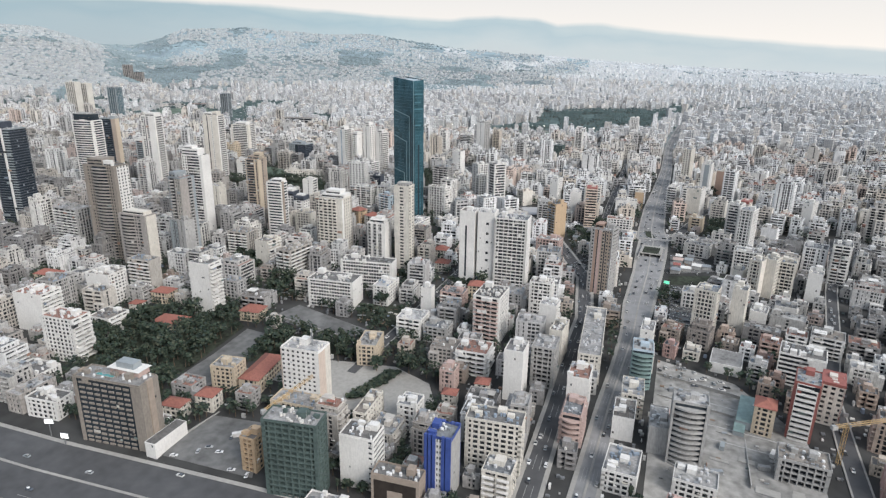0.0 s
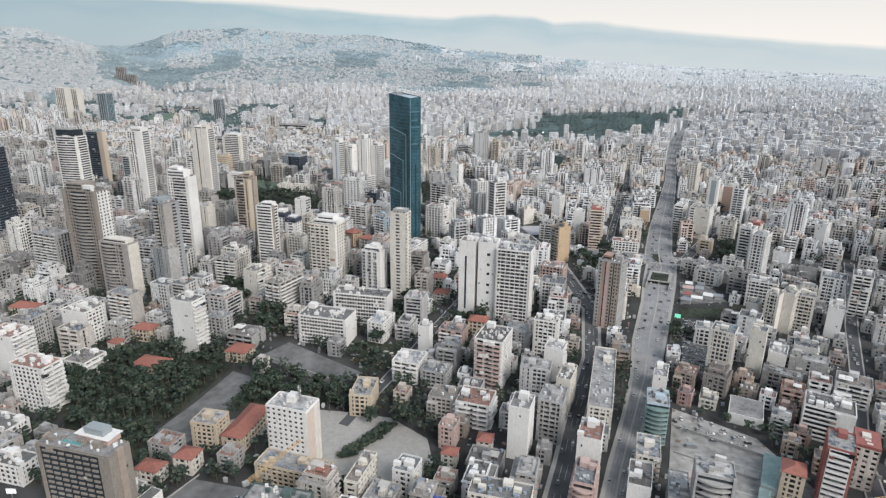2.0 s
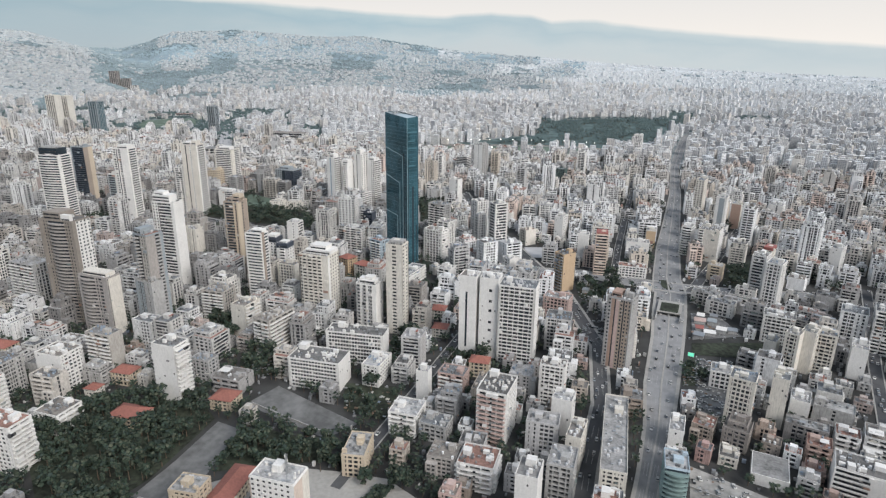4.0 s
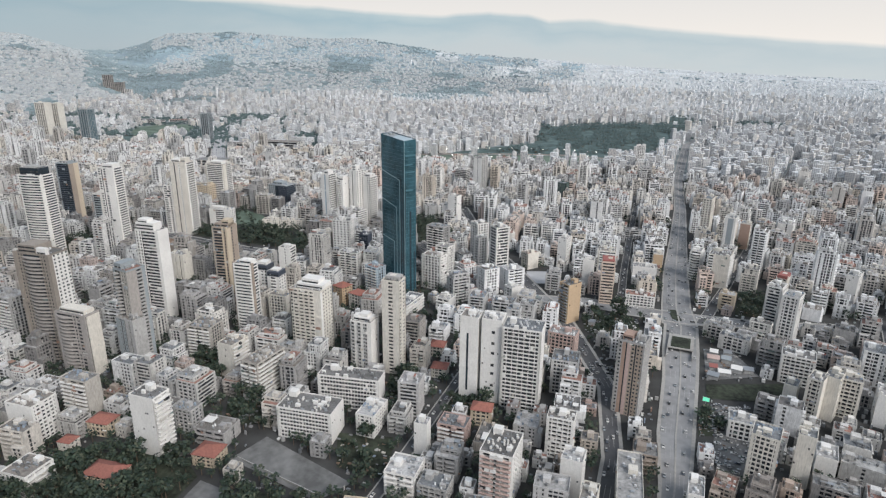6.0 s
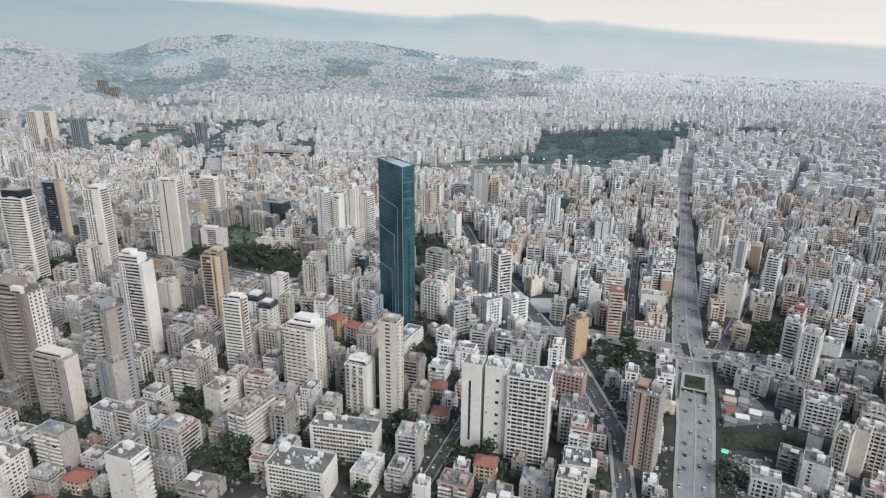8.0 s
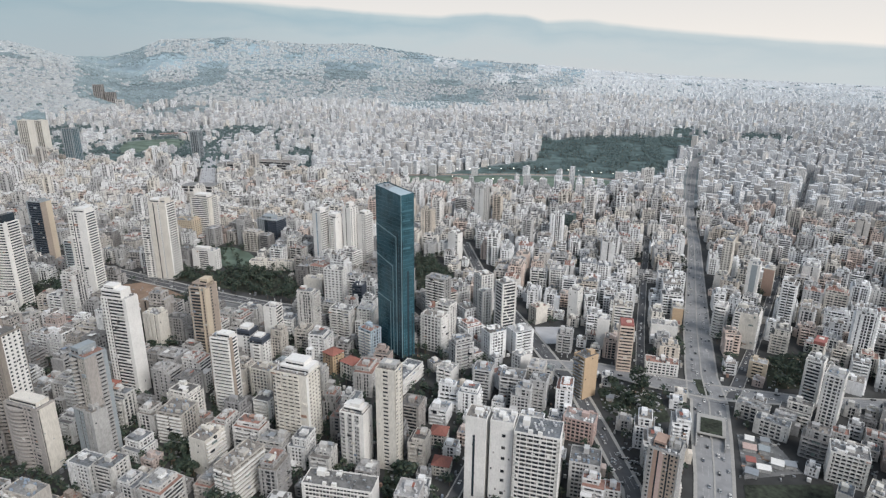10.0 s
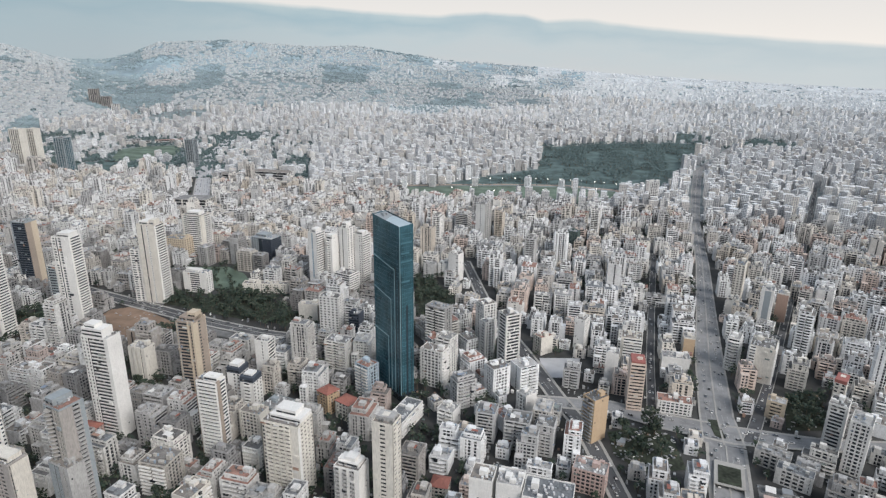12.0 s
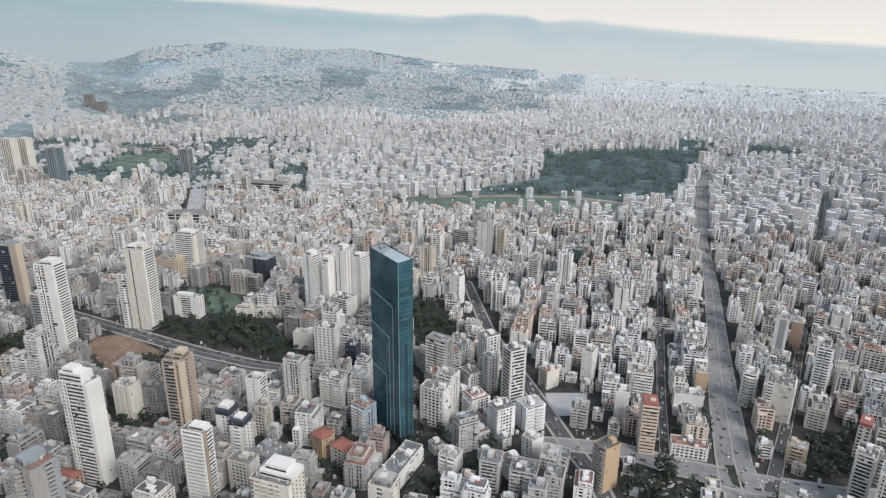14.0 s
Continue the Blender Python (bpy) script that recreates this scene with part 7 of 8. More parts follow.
# ---- street trees in the gaps ----
def leafy(b, x, y, z, h, r, rg, n):
    b.box(x - 0.18, x + 0.18, y - 0.18, y + 0.18, z, z + h * 0.5, "bark")
    for _ in range(n):
        v = Vector((rg.gauss(0, 1), rg.gauss(0, 1), rg.gauss(0, 0.8))).normalized() * rg.uniform(0.4, 1.0)
        q = Vector((x, y, z + h * 0.68)) + Vector((v.x * r, v.y * r, v.z * h * 0.36))
        s = rg.uniform(0.7, 1.4)
        u = Vector((rg.gauss(0, 1), rg.gauss(0, 1), rg.gauss(0, 0.5))).normalized()
        w = u.cross(Vector((rg.gauss(0, 0.4), rg.gauss(0, 0.4), 1))).normalized()
        b.poly([q - u * s - w * s * 0.6, q + u * s * 0.3 - w * s, q + u * s, q + w * s * 0.9 - u * s * 0.2], "leaf")


rg = random.Random(21)
TREE_SPOTS = []
for _ in range(22000):
    y = 225 + 1300 * rg.random() ** 1.3
    x = rg.uniform(-1.5 * y, 0.31 * y + 40)
    if (noise.noise((x / 110, y / 110, 5.5)) > -0.08 or x < -0.33 * y) and free(x, y, 1.8, 1.8, 0):
        TREE_SPOTS.append((x, y))
        RECTS.append((x, y, 1.5, 1.5, 0))
TREE_SPOTS.sort(key=lambda p: p[1] + 0.45 * abs(p[0] + 0.3 * p[1]))
for x, y in TREE_SPOTS[:60]:
    tree(x, y, rg.choice(TREES), rg.uniform(0.55, 0.95), turn=rg.uniform(0, 360))
scatter = Build()
for x, y in TREE_SPOTS[60:2700]:
    leafy(scatter, x, y, rise_at(x, y) - 0.2, rg.uniform(7, 12.5), rg.uniform(2.4, 4.6), rg, 28)
for x, y in JOINED:
    leafy(scatter, x, y, rise_at(x, y) - 0.2, rg.uniform(8, 13), rg.uniform(3.4, 5.6), rg, 60)
tagged(new("street_trees", scatter.mesh("street_trees")), "dark green trees scattered between the houses", "trees", kind="stuff")


# ---- cars ----
def car_shapes():
    body, cabin, wheel = Build(), Build(), Build()
    side = [(-2.15, 0.35), (2.1, 0.35), (2.2, 0.75), (1.2, 0.92), (0.6, 0.95), (-1.9, 0.98), (-2.2, 0.8)]
    for sgn in (-0.88, 0.88):
        pts = [(px, sgn, pz) for px, pz in side]
        body.poly(pts if sgn < 0 else pts[::-1], "car")
    for (x0, z0), (x1, z1) in zip(side, side[1:] + side[:1]):
        body.poly([(x0, -0.88, z0), (x0, 0.88, z0), (x1, 0.88, z1), (x1, -0.88, z1)], "car")
    lo, hi = [(-1.8, -0.8), (0.9, -0.8), (0.9, 0.8), (-1.8, 0.8)], [(-1.35, -0.62), (0.25, -0.62), (0.25, 0.62), (-1.35, 0.62)]
    for i in range(4):
        j = (i + 1) % 4
        cabin.poly([(*lo[i], 0.93), (*lo[j], 0.93), (*hi[j], 1.42), (*hi[i], 1.42)], "darkglass")
    top = Build()
    top.box(-1.37, 0.27, -0.64, 0.64, 1.40, 1.46, "car", True)
    n = 10
    ring = [(0.32 * math.cos(6.2832 * i / n), 0.32 * math.sin(6.2832 * i / n)) for i in range(n)]
    for i in range(n):
        a, c = ring[i], ring[(i + 1) % n]
        wheel.poly([(a[0], -0.1, a[1]), (c[0], -0.1, c[1]), (c[0], 0.1, c[1]), (a[0], 0.1, a[1])], "tyre")
    wheel.poly([(a[0], -0.1, a[1]) for a in ring[::-1]], "tyre")
    wheel.poly([(a[0], 0.1, a[1]) for a in ring], "metal")
    return body, cabin, top, wheel


CAR = car_shapes()
CAR_MESH = [b.mesh(n) for b, n in zip(CAR, ("body", "cabin_glass", "roof", "wheel"))]


def car(x, y, turn, lift=0.12):
    top = tagged(new("car"), "small saloon car on the asphalt road", "car", "cars on the roads")
    part("body", CAR_MESH[0], top)
    part("cabin_glass", CAR_MESH[1], top)
    part("roof", CAR_MESH[2], top)
    for wx in (-1.35, 1.35):
        for wy in (-0.8, 0.8):
            part("wheel", CAR_MESH[3], top, at=(wx, wy, 0.32))
    top.matrix_world = pose(x, y, rise_at(x, y) + lift, 0, 0, turn)
    return top


def car_stuff(rows):
    """Cars too small to tell apart, joined."""
    b = Build()
    tones = ("white", "metal", "tyre", "car", "white", "bluegrey", "concrete")
    for x, y, turn in rows:
        c, s = math.cos(radians(turn)), math.sin(radians(turn))
        z = rise_at(x, y) + 0.12
        for src, mt in zip(CAR[:3], (rg.choice(tones), "darkglass", None)):
            mt = mt or paint
            paint = mt
            k = len(b.v)
            b.v += [(x + c * px - s * py, y + s * px + c * py, z + pz) for px, py, pz in src.v]
            b.f += [tuple(k + i for i in f) for f in src.f]
            b.m += [b.slot(mt)] * len(src.f)
            if mt == "darkglass":
                paint = "concrete"
    tagged(new("distant_cars", b.mesh("distant_cars")), "small cars driving and parked on distant streets", "cars", kind="stuff")


spots = []
for pts, hw in ROADS:
    for i in range(len(pts) - 1):
        (x0, y0), (x1, y1) = pts[i], pts[i + 1]
        ln = math.hypot(x1 - x0, y1 - y0)
        a = math.degrees(math.atan2(y1 - y0, x1 - x0))
        half = hw[i] - 2.5
        if math.hypot(x0, y0) > 1900:
            continue
        for _ in range(max(1, int(half / 4))):
            for sgn in (-1, 1):
                if rg.random() < 0.5:
                    lane = rg.choice((0.3, 0.6, 0.88)) * half if half > 5 else rg.choice((0.35, 0.75)) * half
                    u = rg.random()
                    spots.append((x0 + (x1 - x0) * u + (y1 - y0) / ln * lane * sgn, y0 + (y1 - y0) * u - (x1 - x0) / ln * lane * sgn, a + (180 if sgn < 0 else 0)))
for poly, n, a0 in (([(20, 470), (20, 552), (46, 556), (46, 470)], 100, 80), ([(-246, 218), (-240, 258), (-205, 262), (-184, 219)], 4, 20), ([(-92, 668), (-60, 686), (-40, 680), (-30, 640)], 14, 40),
                    ([(14, 395), (14, 416), (60, 404), (60, 385)], 14, 10), ([(-75, 560), (-60, 640), (-40, 640), (-45, 560)], 30, 60)):
    for _ in range(n * 4):
        x, y = rg.uniform(min(p[0] for p in poly), max(p[0] for p in poly)), rg.uniform(min(p[1] for p in poly), max(p[1] for p in poly))
        if inside(x, y, poly) and all(math.hypot(x - q[0], y - q[1]) > 3.2 for q in spots[-60:]) and not any(abs(x - r[0]) < r[2] + 2 and abs(y - r[1]) < r[3] + 2 for r in RECTS):
            spots.append((x, y, a0 + rg.choice((0, 90))))
kept = []
grid_of = {}
for s in spots:
    key = (int(s[0] // 6), int(s[1] // 6))
    near = [q for dx in (-1, 0, 1) for dy in (-1, 0, 1) for q in grid_of.get((key[0] + dx, key[1] + dy), ())]
    if all(math.hypot(s[0] - q[0], s[1] - q[1]) > 5.4 or abs((s[0] - q[0]) * math.sin(radians(s[2])) - (s[1] - q[1]) * math.cos(radians(s[2]))) > 2.2 for q in near):
        grid_of.setdefault(key, []).append(s)
        kept.append(s)
kept.sort(key=lambda p: p[1] + 0.45 * abs(p[0] + 0.3 * p[1]))
seen = [s for s in kept if s[1] > 215 or (s[1] > 160 and rg.random() < 0.3)]
for s in seen[:45]:
    car(*s)
car_stuff(seen[45:])


# ---- underpass portal under the crossing ----
def underpass():
    top = tagged(new("underpass_portal"), "concrete underpass portal with a green planted deck", "underpass")
    x0, x1, y0, y1, hgt = -11.0, 9.0, 0.0, 30.0, 3.6
    w = Build()
    w.box(x0 - 0.8, x0, y0 - 14, y1, 0, hgt * 0.7, "concrete")
    part("side_wall", w, top)
    w = Build()
    w.box(x1, x1 + 0.8, y0 - 14, y1, 0, hgt * 0.7, "concrete")
    part("side_wall", w, top)
    w = Build()
    w.box(-1.4, -0.6, y0 + 0.2, y1 - 1, 0, hgt - 0.9, "concrete")
    part("middle_wall", w, top)
    w = Build()
    w.box(x0 - 0.8, x1 + 0.8, y1 - 0.8, y1, 0, hgt - 0.9, "concrete")
    part("rear_wall", w, top)
    w = Build()
    w.box(x0 - 0.8, x1 + 0.8, y0, y1, hgt - 0.9, hgt, "paving", True)
    part("deck", w, top)
    w = Build()
    w.box(x0 + 2, x1 - 2, y0 + 2, y1 - 6, hgt + 0.004, hgt + 0.3, "grass")
    part("planting", w, top, "green grass bed")
    top.matrix_world = pose(0, 626, rise_at(0, 626) + 0.1, 0, 0, -4)


underpass()


# ---- park lamps ----
def lamp_shapes():
    pole, head = Build(), Build()
    pole.drum(0, 0, 0.14, 0, 12, "metal", 6)
    pole.box(-0.9, 0.9, -0.06, 0.06, 11.7, 11.85, "metal", True)
    n = 8
    for k in range(4):
        a0, a1 = -math.pi / 2 + math.pi * k / 4, -math.pi / 2 + math.pi * (k + 1) / 4
        for i in range(n):
            t0, t1 = 6.2832 * i / n, 6.2832 * (i + 1) / n
            q = [(0.9 * math.cos(a) * math.cos(t), 0.9 * math.cos(a) * math.sin(t), 12.6 + 0.7 * math.sin(a)) for a, t in ((a0, t0), (a0, t1), (a1, t1), (a1, t0))]
            head.poly(q, "lamp")
    return pole.mesh("pole"), head.mesh("globe")


LAMP = lamp_shapes()


def park_lamp(x, y):
    top = tagged(new("street_lamp"), "tall park lamp with a lit white globe", "lamp", "park lamps")
    part("pole", LAMP[0], top)
    part("globe", LAMP[1], top, "glowing white globe")
    top.matrix_world = pose(x, y, rise_at(x, y))


for i in range(17):
    f = i / 16
    park_lamp(lerp(f, (0, 0.35, 0.68, 0.95, 1), (-540, -398, -260, -146, -128)) + rg.uniform(-4, 4), lerp(f, (0, 0.35, 0.68, 0.95, 1), (1562, 1628, 1664, 1654, 1590)))
for x, y in ((-494, 1472), (-459, 1500), (-400, 1480), (-300, 1530), (-259, 1552), (-190, 1580), (-600, 1470)):
    park_lamp(x, y)


# ---- cranes, screens, hotel roof ----
def lattice(b, p, q, half, mat, bays):
    """A square lattice boom from p to q."""
    p, q = Vector(p), Vector(q)
    d = (q - p).normalized()
    u = d.cross(Vector((0, 1, 0.01))).normalized()
    v = d.cross(u).normalized()

    def bar(a, c, t):
        e = (c - a).normalized()
        s = e.cross(Vector((0.3, 0.9, 0.2))).normalized() * t
        r = e.cross(s).normalized() * t
        k = len(b.v)
        b.v += [tuple(a + s), tuple(a + r), tuple(a - s), tuple(a - r), tuple(c + s), tuple(c + r), tuple(c - s), tuple(c - r)]
        b.f += [(k + i, k + (i + 1) % 4, k + 4 + (i + 1) % 4, k + 4 + i) for i in range(4)]
        b.m += [b.slot(mat)] * 4

    cs = [u * half + v * half, u * half - v * half, -u * half - v * half, -u * half + v * half]
    for c in cs:
        bar(p + c, q + c, 0.16)
    for i in range(bays):
        a, c = p + (q - p) * i / bays, p + (q - p) * (i + 1) / bays
        for k in range(4):
            bar(a + cs[k], c + cs[(k + 1) % 4], 0.09)


def crane(x, y, mast, reach, rise, turn, label):
    top = tagged(new("tower_crane"), label, "crane")
    m = Build()
    lattice(m, (0, 0, 0), (0, 0, mast), 0.8, "yellow", int(mast / 2.2))
    part("mast", m, top)
    j = Build()
    lattice(j, (-6, 0, mast), (reach, 0, mast + rise), 0.7, "yellow", int(reach / 2))
    part("jib", j, top)
    c = Build()
    c.box(-8.5, -5.5, -1.1, 1.1, mast - 1.6, mast + 0.6, "concrete", True)
    part("counterweight", c, top)
    k = Build()
    k.box(0.9, 2.3, -0.9, 0.9, mast - 0.6, mast + 1.4, "metal", True)
    part("operator_cabin", k, top)
    top.matrix_world = pose(x, y, rise_at(x, y), 0, 0, turn)


def antenna_mast(x, y, base, tall, label):
    top = tagged(new("antenna_mast"), label, "mast")
    b = Build()
    lattice(b, (0, 0, 0), (0, 0, tall), 0.45, "metal", int(tall / 1.2))
    part("lattice", b, top)
    for k in range(3):
        d = Build()
        d.drum(0.7 * math.cos(2.1 * k), 0.7 * math.sin(2.1 * k), 0.28, tall * (0.6 + 0.12 * k), tall * (0.6 + 0.12 * k) + 1.4, "white", 8)
        part("aerial", d, top)
    top.matrix_world = pose(x, y, base)


antenna_mast(-190, 292, rise_at(-181, 284) + 40, 11, "grey lattice aerial mast on a white block roof")
crane(-186, 246, 26, 24, 11, 60, "yellow lattice tower crane beside the scaffolded block")
crane(108, 336, 24, 26, 3, 25, "yellow lattice tower crane over a building site")


def screen(x, y, w, h, z, turn, mat, label):
    top = tagged(new("billboard"), label, "billboard")
    p = Build()
    p.box(-0.2, 0.2, -0.2, 0.2, 0, z, "metal")
    part("post", p, top)
    f = Build()
    f.box(-w / 2 - 0.2, w / 2 + 0.2, 0.02, 0.4, z, z + h + 0.4, "metal", True)
    part("frame", f, top)
    s = Build()
    s.box(-w / 2, w / 2, -0.06, 0.016, z + 0.2, z + 0.2 + h, mat, True)
    part("screen", s, top, "glowing plain screen")
    top.matrix_world = pose(x, y, rise_at(x, y), 0, 0, turn)


screen(-316, 209, 5.0, 2.6, 8, 20, "screen", "lit white billboard screen beside the ring road")
screen(-301, 206, 4.6, 3.0, 4, 12, "screen", "lit white billboard screen beside the ring road")
screen(16, 547, 4.5, 3, 5, -10, "green_screen", "lit green billboard screen beside the avenue")


def hotel_roof():
    top = tagged(new("rooftop_restaurant"), "rooftop restaurant with canopies and a small pool", "restaurant")
    b = Build()
    b.box(-8, 12, -2, 6, 0, 3.4, "pink")
    part("dining_room", b, top, "pinkish glazed dining room")
    b = Build()
    b.box(-9, 13, -3, 7, 3.4, 3.7, "white", True)
    part("canopy", b, top, "white canopy")
    b = Build()
    b.box(-4, 8, -1, 5, 3.704, 7.2, "bluegrey")
    part("plant_room", b, top)
    b = Build()
    b.box(-14, -1, -7.4, -4.2, 0, 0.5, "paving")
    part("pool_edge", b, top)
    b = Build()
    b.box(-13.4, -1.6, -6.9, -4.7, 0.504, 0.52, "pool")
    part("pool_water", b, top, "green-blue pool water")
    top.matrix_world = pose(-271, 226, rise_at(-274, 226) + 40.7, 0, 0, 2)


hotel_roof()


# ---- market sheds and lot clutter ----
def shed(x, y, w, d, h, turn, roof_mat):
    top = tagged(new("market_shed"), "low market shed with a thin metal roof", "shed", "market sheds")
    b = Build()
    b.box(-w / 2, w / 2, -d / 2, d / 2, 0, h, "concrete")
    part("wall", b, top)
    b = Build()
    b.poly([(-w / 2 - 0.5, -d / 2 - 0.5, h), (w / 2 + 0.5, -d / 2 - 0.5, h), (w / 2 + 0.5, d / 2 + 0.5, h + 0.9), (-w / 2 - 0.5, d / 2 + 0.5, h + 0.9)], roof_mat)
    b.box(-w / 2 - 0.5, w / 2 + 0.5, -d / 2 - 0.5, -d / 2 - 0.35, h - 0.25, h - 0.004, roof_mat, True)
    part("roof", b, top)
    top.matrix_world = pose(x, y, rise_at(x, y) - 0.05, 0, 0, turn)


for x, y, w, d, mt in ((24, 592, 8, 6, "metal"), (33, 600, 9, 5, "white"), (43, 608, 8, 6, "white"), (25, 606, 6, 5, "red"), (26, 622, 9, 6, "pink"), (36, 622, 7, 6, "bluegrey"), (27, 633, 6, 5, "white"), (52, 610, 7, 5, "metal"),
                       (38, 634, 6, 4, "metal"), (-72, 640, 7, 5, "white"), (-80, 655, 6, 5, "metal"), (-98, 690, 9, 6, "white")):
    shed(x, y, w, d, rg.uniform(2.6, 3.6), rg.uniform(-14, 4), mt)


# ---- depot yard: walls, containers, low roofs ----
def low_wall(x0, y0, x1, y1, h):
    top = tagged(new("yard_wall"), "low pale concrete yard wall", "wall", "yard walls")
    ln, a = math.hypot(x1 - x0, y1 - y0), math.degrees(math.atan2(y1 - y0, x1 - x0))
    n = max(1, int(ln / 6))
    for i in range(n):
        p = Build()
        p.box(i * ln / n + 0.02, (i + 1) * ln / n - 0.02, -0.15, 0.15, -0.6, h, "paving")
        part("panel", p, top)
        c = Build()
        c.box(i * ln / n + 0.02, (i + 1) * ln / n - 0.02, -0.25, 0.25, h + 0.002, h + 0.12, "concrete", True)
        part("coping", c, top)
    top.matrix_world = pose(x0, y0, min(rise_at(x0, y0), rise_at(x1, y1)), 0, 0, a)


low_wall(13, 398, 64, 384, 2.4)
low_wall(14, 372, 58, 362, 1.6)
low_wall(62, 300, 64, 384, 2.4)
low_wall(30, 300, 34, 366, 1.2)
low_wall(-246, 216, -240, 262, 2.2)
low_wall(-210, 371, -284, 386, 1.6)
low_wall(-300, 398, -322, 374, 2.5)
low_wall(-198, 300, -170, 288, 1.5)


def container(x, y, turn, mat):
    top = tagged(new("container"), "small site container on the yard", "container", "yard containers")
    b = Build()
    b.box(-3, 3, -1.2, 1.2, 0.15, 2.6, mat, True)
    body = part("body", b, top)
    for i in range(9):
        r = Build()
        r.box(-2.8 + 0.66 * i, -2.5 + 0.66 * i, -1.27, -1.198, 0.3, 2.45, mat)
        part("rib", r, body)
    d = Build()
    d.box(3.002, 3.06, -1.1, 1.1, 0.25, 2.5, "metal")
    part("door", d, top)
    top.matrix_world = pose(x, y, rise_at(x, y) - 0.1, 0, 0, turn)


for x, y, t, mt in ((24, 380, 12, "metal"), (40, 374, -8, "white"), (50, 330, 80, "bluegrey"), (70, 318, 5, "concrete"), (22, 352, 85, "pink"), (46, 306, 15, "metal"), (76, 332, 70, "white"), (-214, 246, 40, "white")):
    container(x, y, t, mt)


def yard_kerb(x0, y0, x1, y1, w, h, mat, label):
    ln, a = math.hypot(x1 - x0, y1 - y0), math.degrees(math.atan2(y1 - y0, x1 - x0))
    top = tagged(new("kerb"), label, "kerb", "yard kerbs")
    for i in range(max(1, int(ln / 8))):
        b = Build()
        b.box(i * 8, i * 8 + 7.9, -w / 2, w / 2, -0.3, h + 0.02 * (i % 3), mat)
        part("segment", b, top)
    top.matrix_world = pose(x0, y0, min(rise_at(x0, y0), rise_at(x1, y1)) + 0.1, 0, 0, a)


for k in range(5):
    yard_kerb(40 + 9 * k, 272, 42 + 9 * k, 342, 0.5, 0.12, "paving", "pale concrete strip across the depot yard")
for y0 in (338, 352, 376):
    yard_kerb(34, y0, 92 - (y0 - 338) * 0.5, y0 - 8, 1.2, 0.3, "concrete", "worn concrete kerb in the depot yard")
for x0, y0, w, d, mt in ((52, 345, 9, 3, "pale_lot"), (62, 322, 8, 4, "paving"), (78, 326, 9, 3, "worn_asphalt"), (48, 318, 10, 2.5, "worn_asphalt"), (70, 300, 12, 6, "worn_asphalt"), (56, 366, 8, 5, "worn_asphalt"), (38, 352, 6, 6, "lot_asphalt"), (84, 300, 6, 12, "paving")):
    slab = tagged(new("loading_slab"), "low worn loading slab on the depot yard", "slab", "loading slabs")
    b = Build()
    b.box(-w / 2, w / 2, -d / 2, d / 2, -0.4, 0.3, mt)
    part("base", b, slab)
    b = Build()
    b.box(-w / 2 + 0.3, w / 2 - 0.3, -d / 2 + 0.3, d / 2 - 0.3, 0.304, 0.42, "paving")
    part("top_course", b, slab)
    slab.matrix_world = pose(x0, y0, rise_at(x0, y0), 0, 0, -8)


def lean_to(x, y, w, d, h, turn):
    top = tagged(new("lean_to"), "pale teal sheet-metal lean-to beside a stone house", "shed")
    b = Build()
    b.box(-w / 2, w / 2, -d / 2, d / 2, 0, h, "bluegrey")
    part("wall", b, top)
    for i in range(int(w / 1.5)):
        b = Build()
        x0 = -w / 2 + 1.5 * i
        b.poly([(x0, -d / 2 - 0.4, h + 0.05), (x0 + 1.42, -d / 2 - 0.4, h + 0.05), (x0 + 1.42, d / 2, h + 1.4), (x0, d / 2, h + 1.4)], "teal_sheet")
        b.poly([(x0 + 1.42, -d / 2 - 0.4, h + 0.05), (x0 + 1.5, -d / 2 - 0.4, h + 0.16), (x0 + 1.5, d / 2, h + 1.51), (x0 + 1.42, d / 2, h + 1.4)], "teal_sheet")
        part("roof_sheet", b, top)
    top.matrix_world = pose(x, y, rise_at(x, y) - 0.1, 0, 0, turn)


lean_to(65, 366, 9, 30, 5, -10)
lean_to(60, 348, 6, 8, 3, -10)


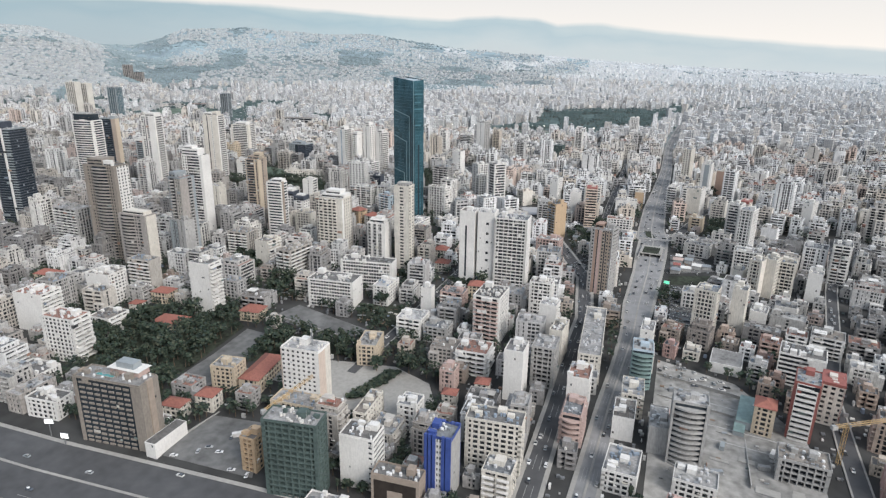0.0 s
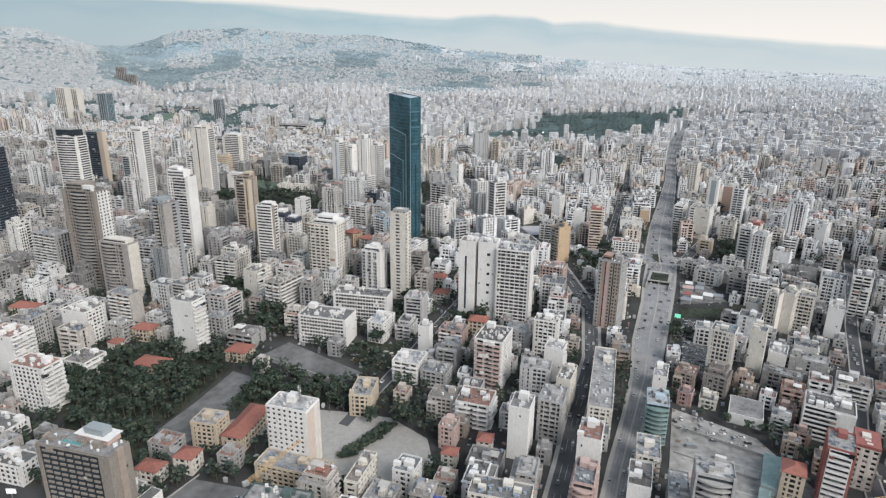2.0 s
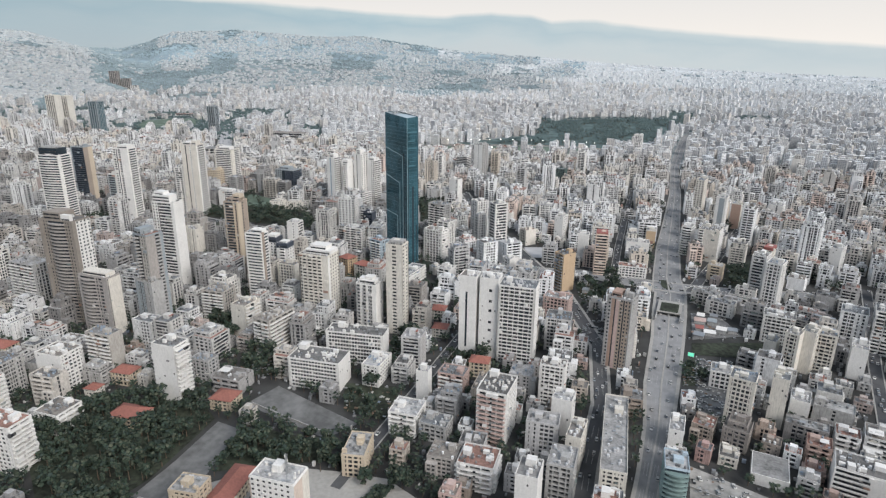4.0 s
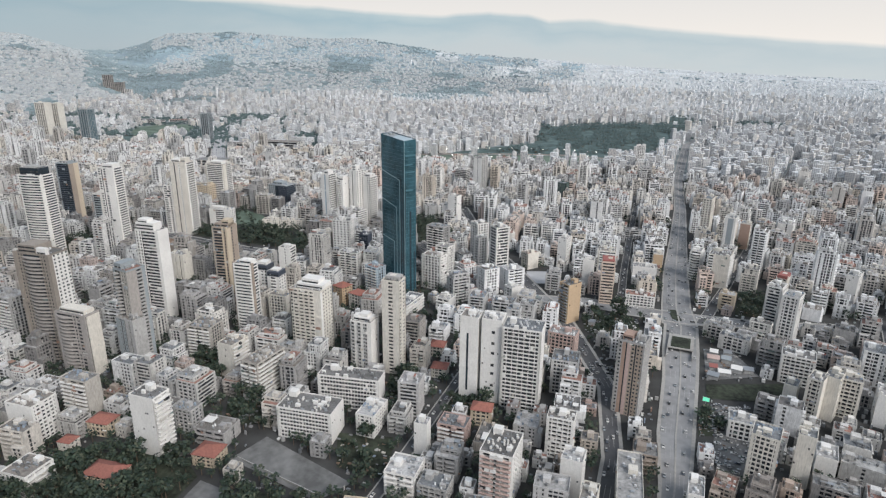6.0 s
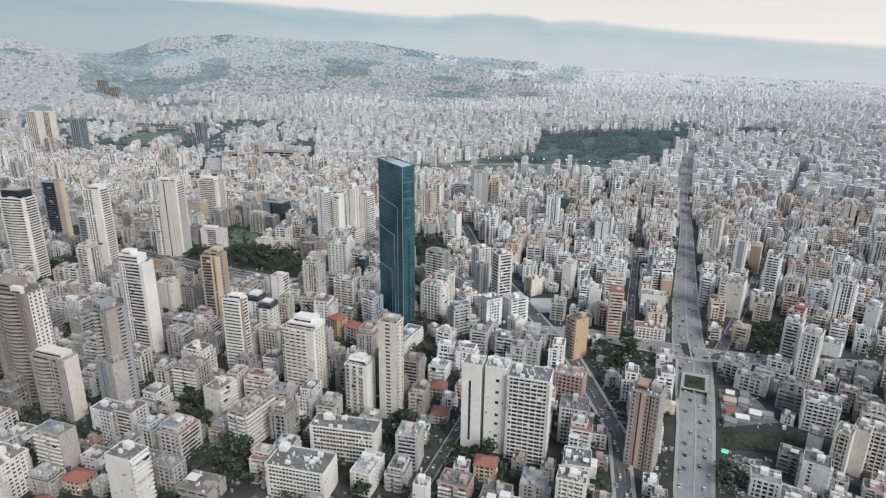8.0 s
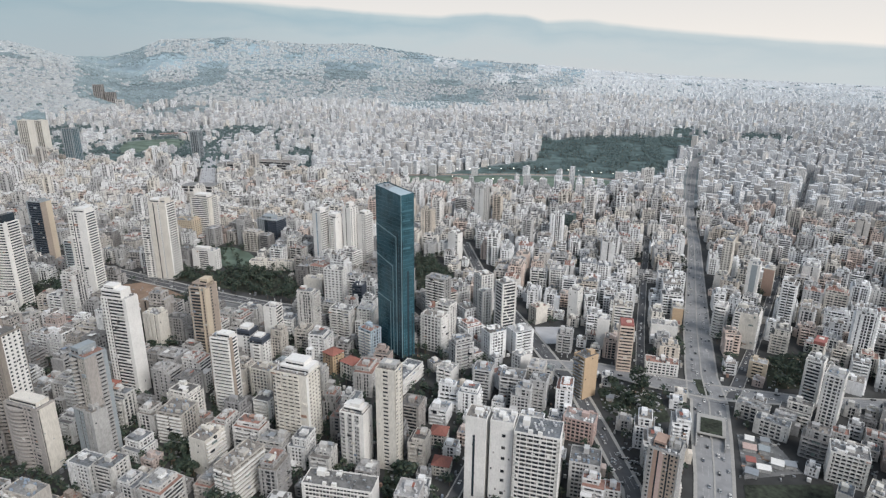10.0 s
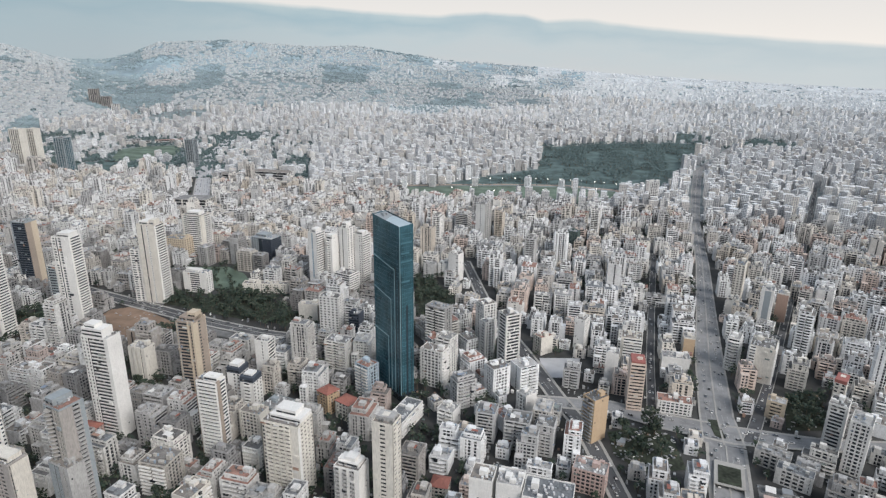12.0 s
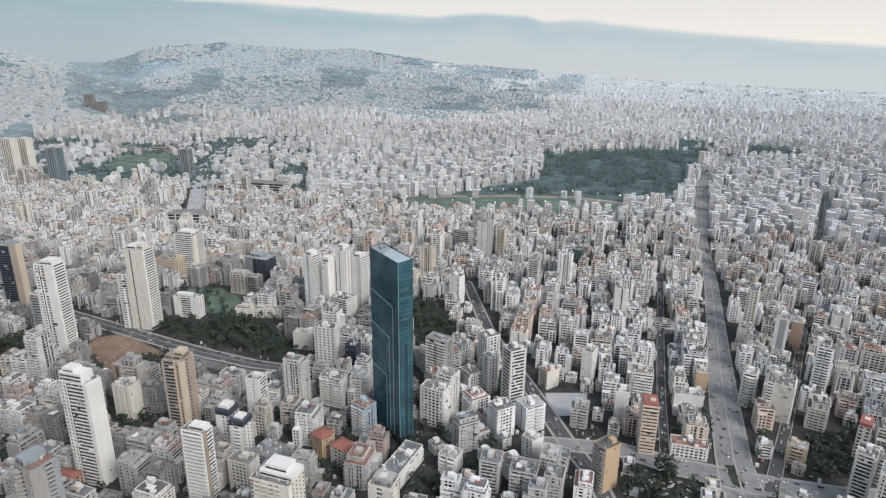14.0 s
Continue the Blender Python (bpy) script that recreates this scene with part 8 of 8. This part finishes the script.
hedge = tagged(new("hedge"), "low dark green hedge on the sandy yard", "hedge")
for k in range(8):
    b = Build()
    for i in range(4):
        x0, y0 = -168 + 1.6 * k + rg.uniform(-0.8, 0.8) + (i - 1.5) * 2.0, 305 + 4.6 * k + (i - 1.5) * 1.2
        leafy(b, x0, y0, rise_at(x0, y0) - 0.6, rg.uniform(3.4, 4.8), 2.8, rg, 60)
    part("bush", b, hedge)


# ---- yard clutter: crates, rubble, low huts in the gaps ----
litter = Build()
yards = [poly for poly, gap, share in LOTS] + [[(10, 268), (13, 418), (62, 402), (96, 352), (100, 268)], [(20, 470), (20, 552), (46, 556), (46, 470)], [(19, 586), (19, 640), (44, 640), (60, 606)],
                                               [(-92, 668), (-60, 686), (-40, 680), (-30, 640), (-60, 625), (-84, 640)], [(-678, 698), (-684, 718), (-627, 728), (-584, 715), (-580, 678), (-601, 658)]]
for poly in yards:
    xs, ys = [p[0] for p in poly], [p[1] for p in poly]
    for _ in range(90):
        x, y = rg.uniform(min(xs), max(xs)), rg.uniform(min(ys), max(ys))
        if inside(x, y, poly) and not any(abs(x - r[0]) < r[2] + 1 and abs(y - r[1]) < r[3] + 1 for r in RECTS if abs(r[0] - x) < 60):
            a, c, h, z = rg.uniform(0.2, 1.4), rg.uniform(0.2, 1.0), rg.uniform(0.15, 0.9), rise_at(x, y) - 0.2
            litter.box(x - a, x + a, y - c, y + c, z, z + h + 0.2, rg.choice(("concrete", "soil", "worn_asphalt", "metal", "worn_asphalt", "curtain")))
for _ in range(8000):
    y = rg.uniform(225, 760)
    x = rg.uniform(-1.45 * y, 0.31 * y + 30)
    if free(x, y, 1.2, 1.2, 0):
        z = rise_at(x, y) - 0.3
        a, c = rg.uniform(0.3, 1.3), rg.uniform(0.3, 1.3)
        litter.box(x - a, x + a, y - c, y + c, z, z + rg.choice((0.5, 0.9, 2.6)) + rg.uniform(0, 0.5), rg.choice(("concrete", "white", "curtain", "worn_asphalt", "metal", "roof", "concrete", "roof")))
tagged(new("yard_clutter", litter.mesh("yard_clutter")), "crates, rubble, huts and bins in the yards", "clutter", kind="stuff")
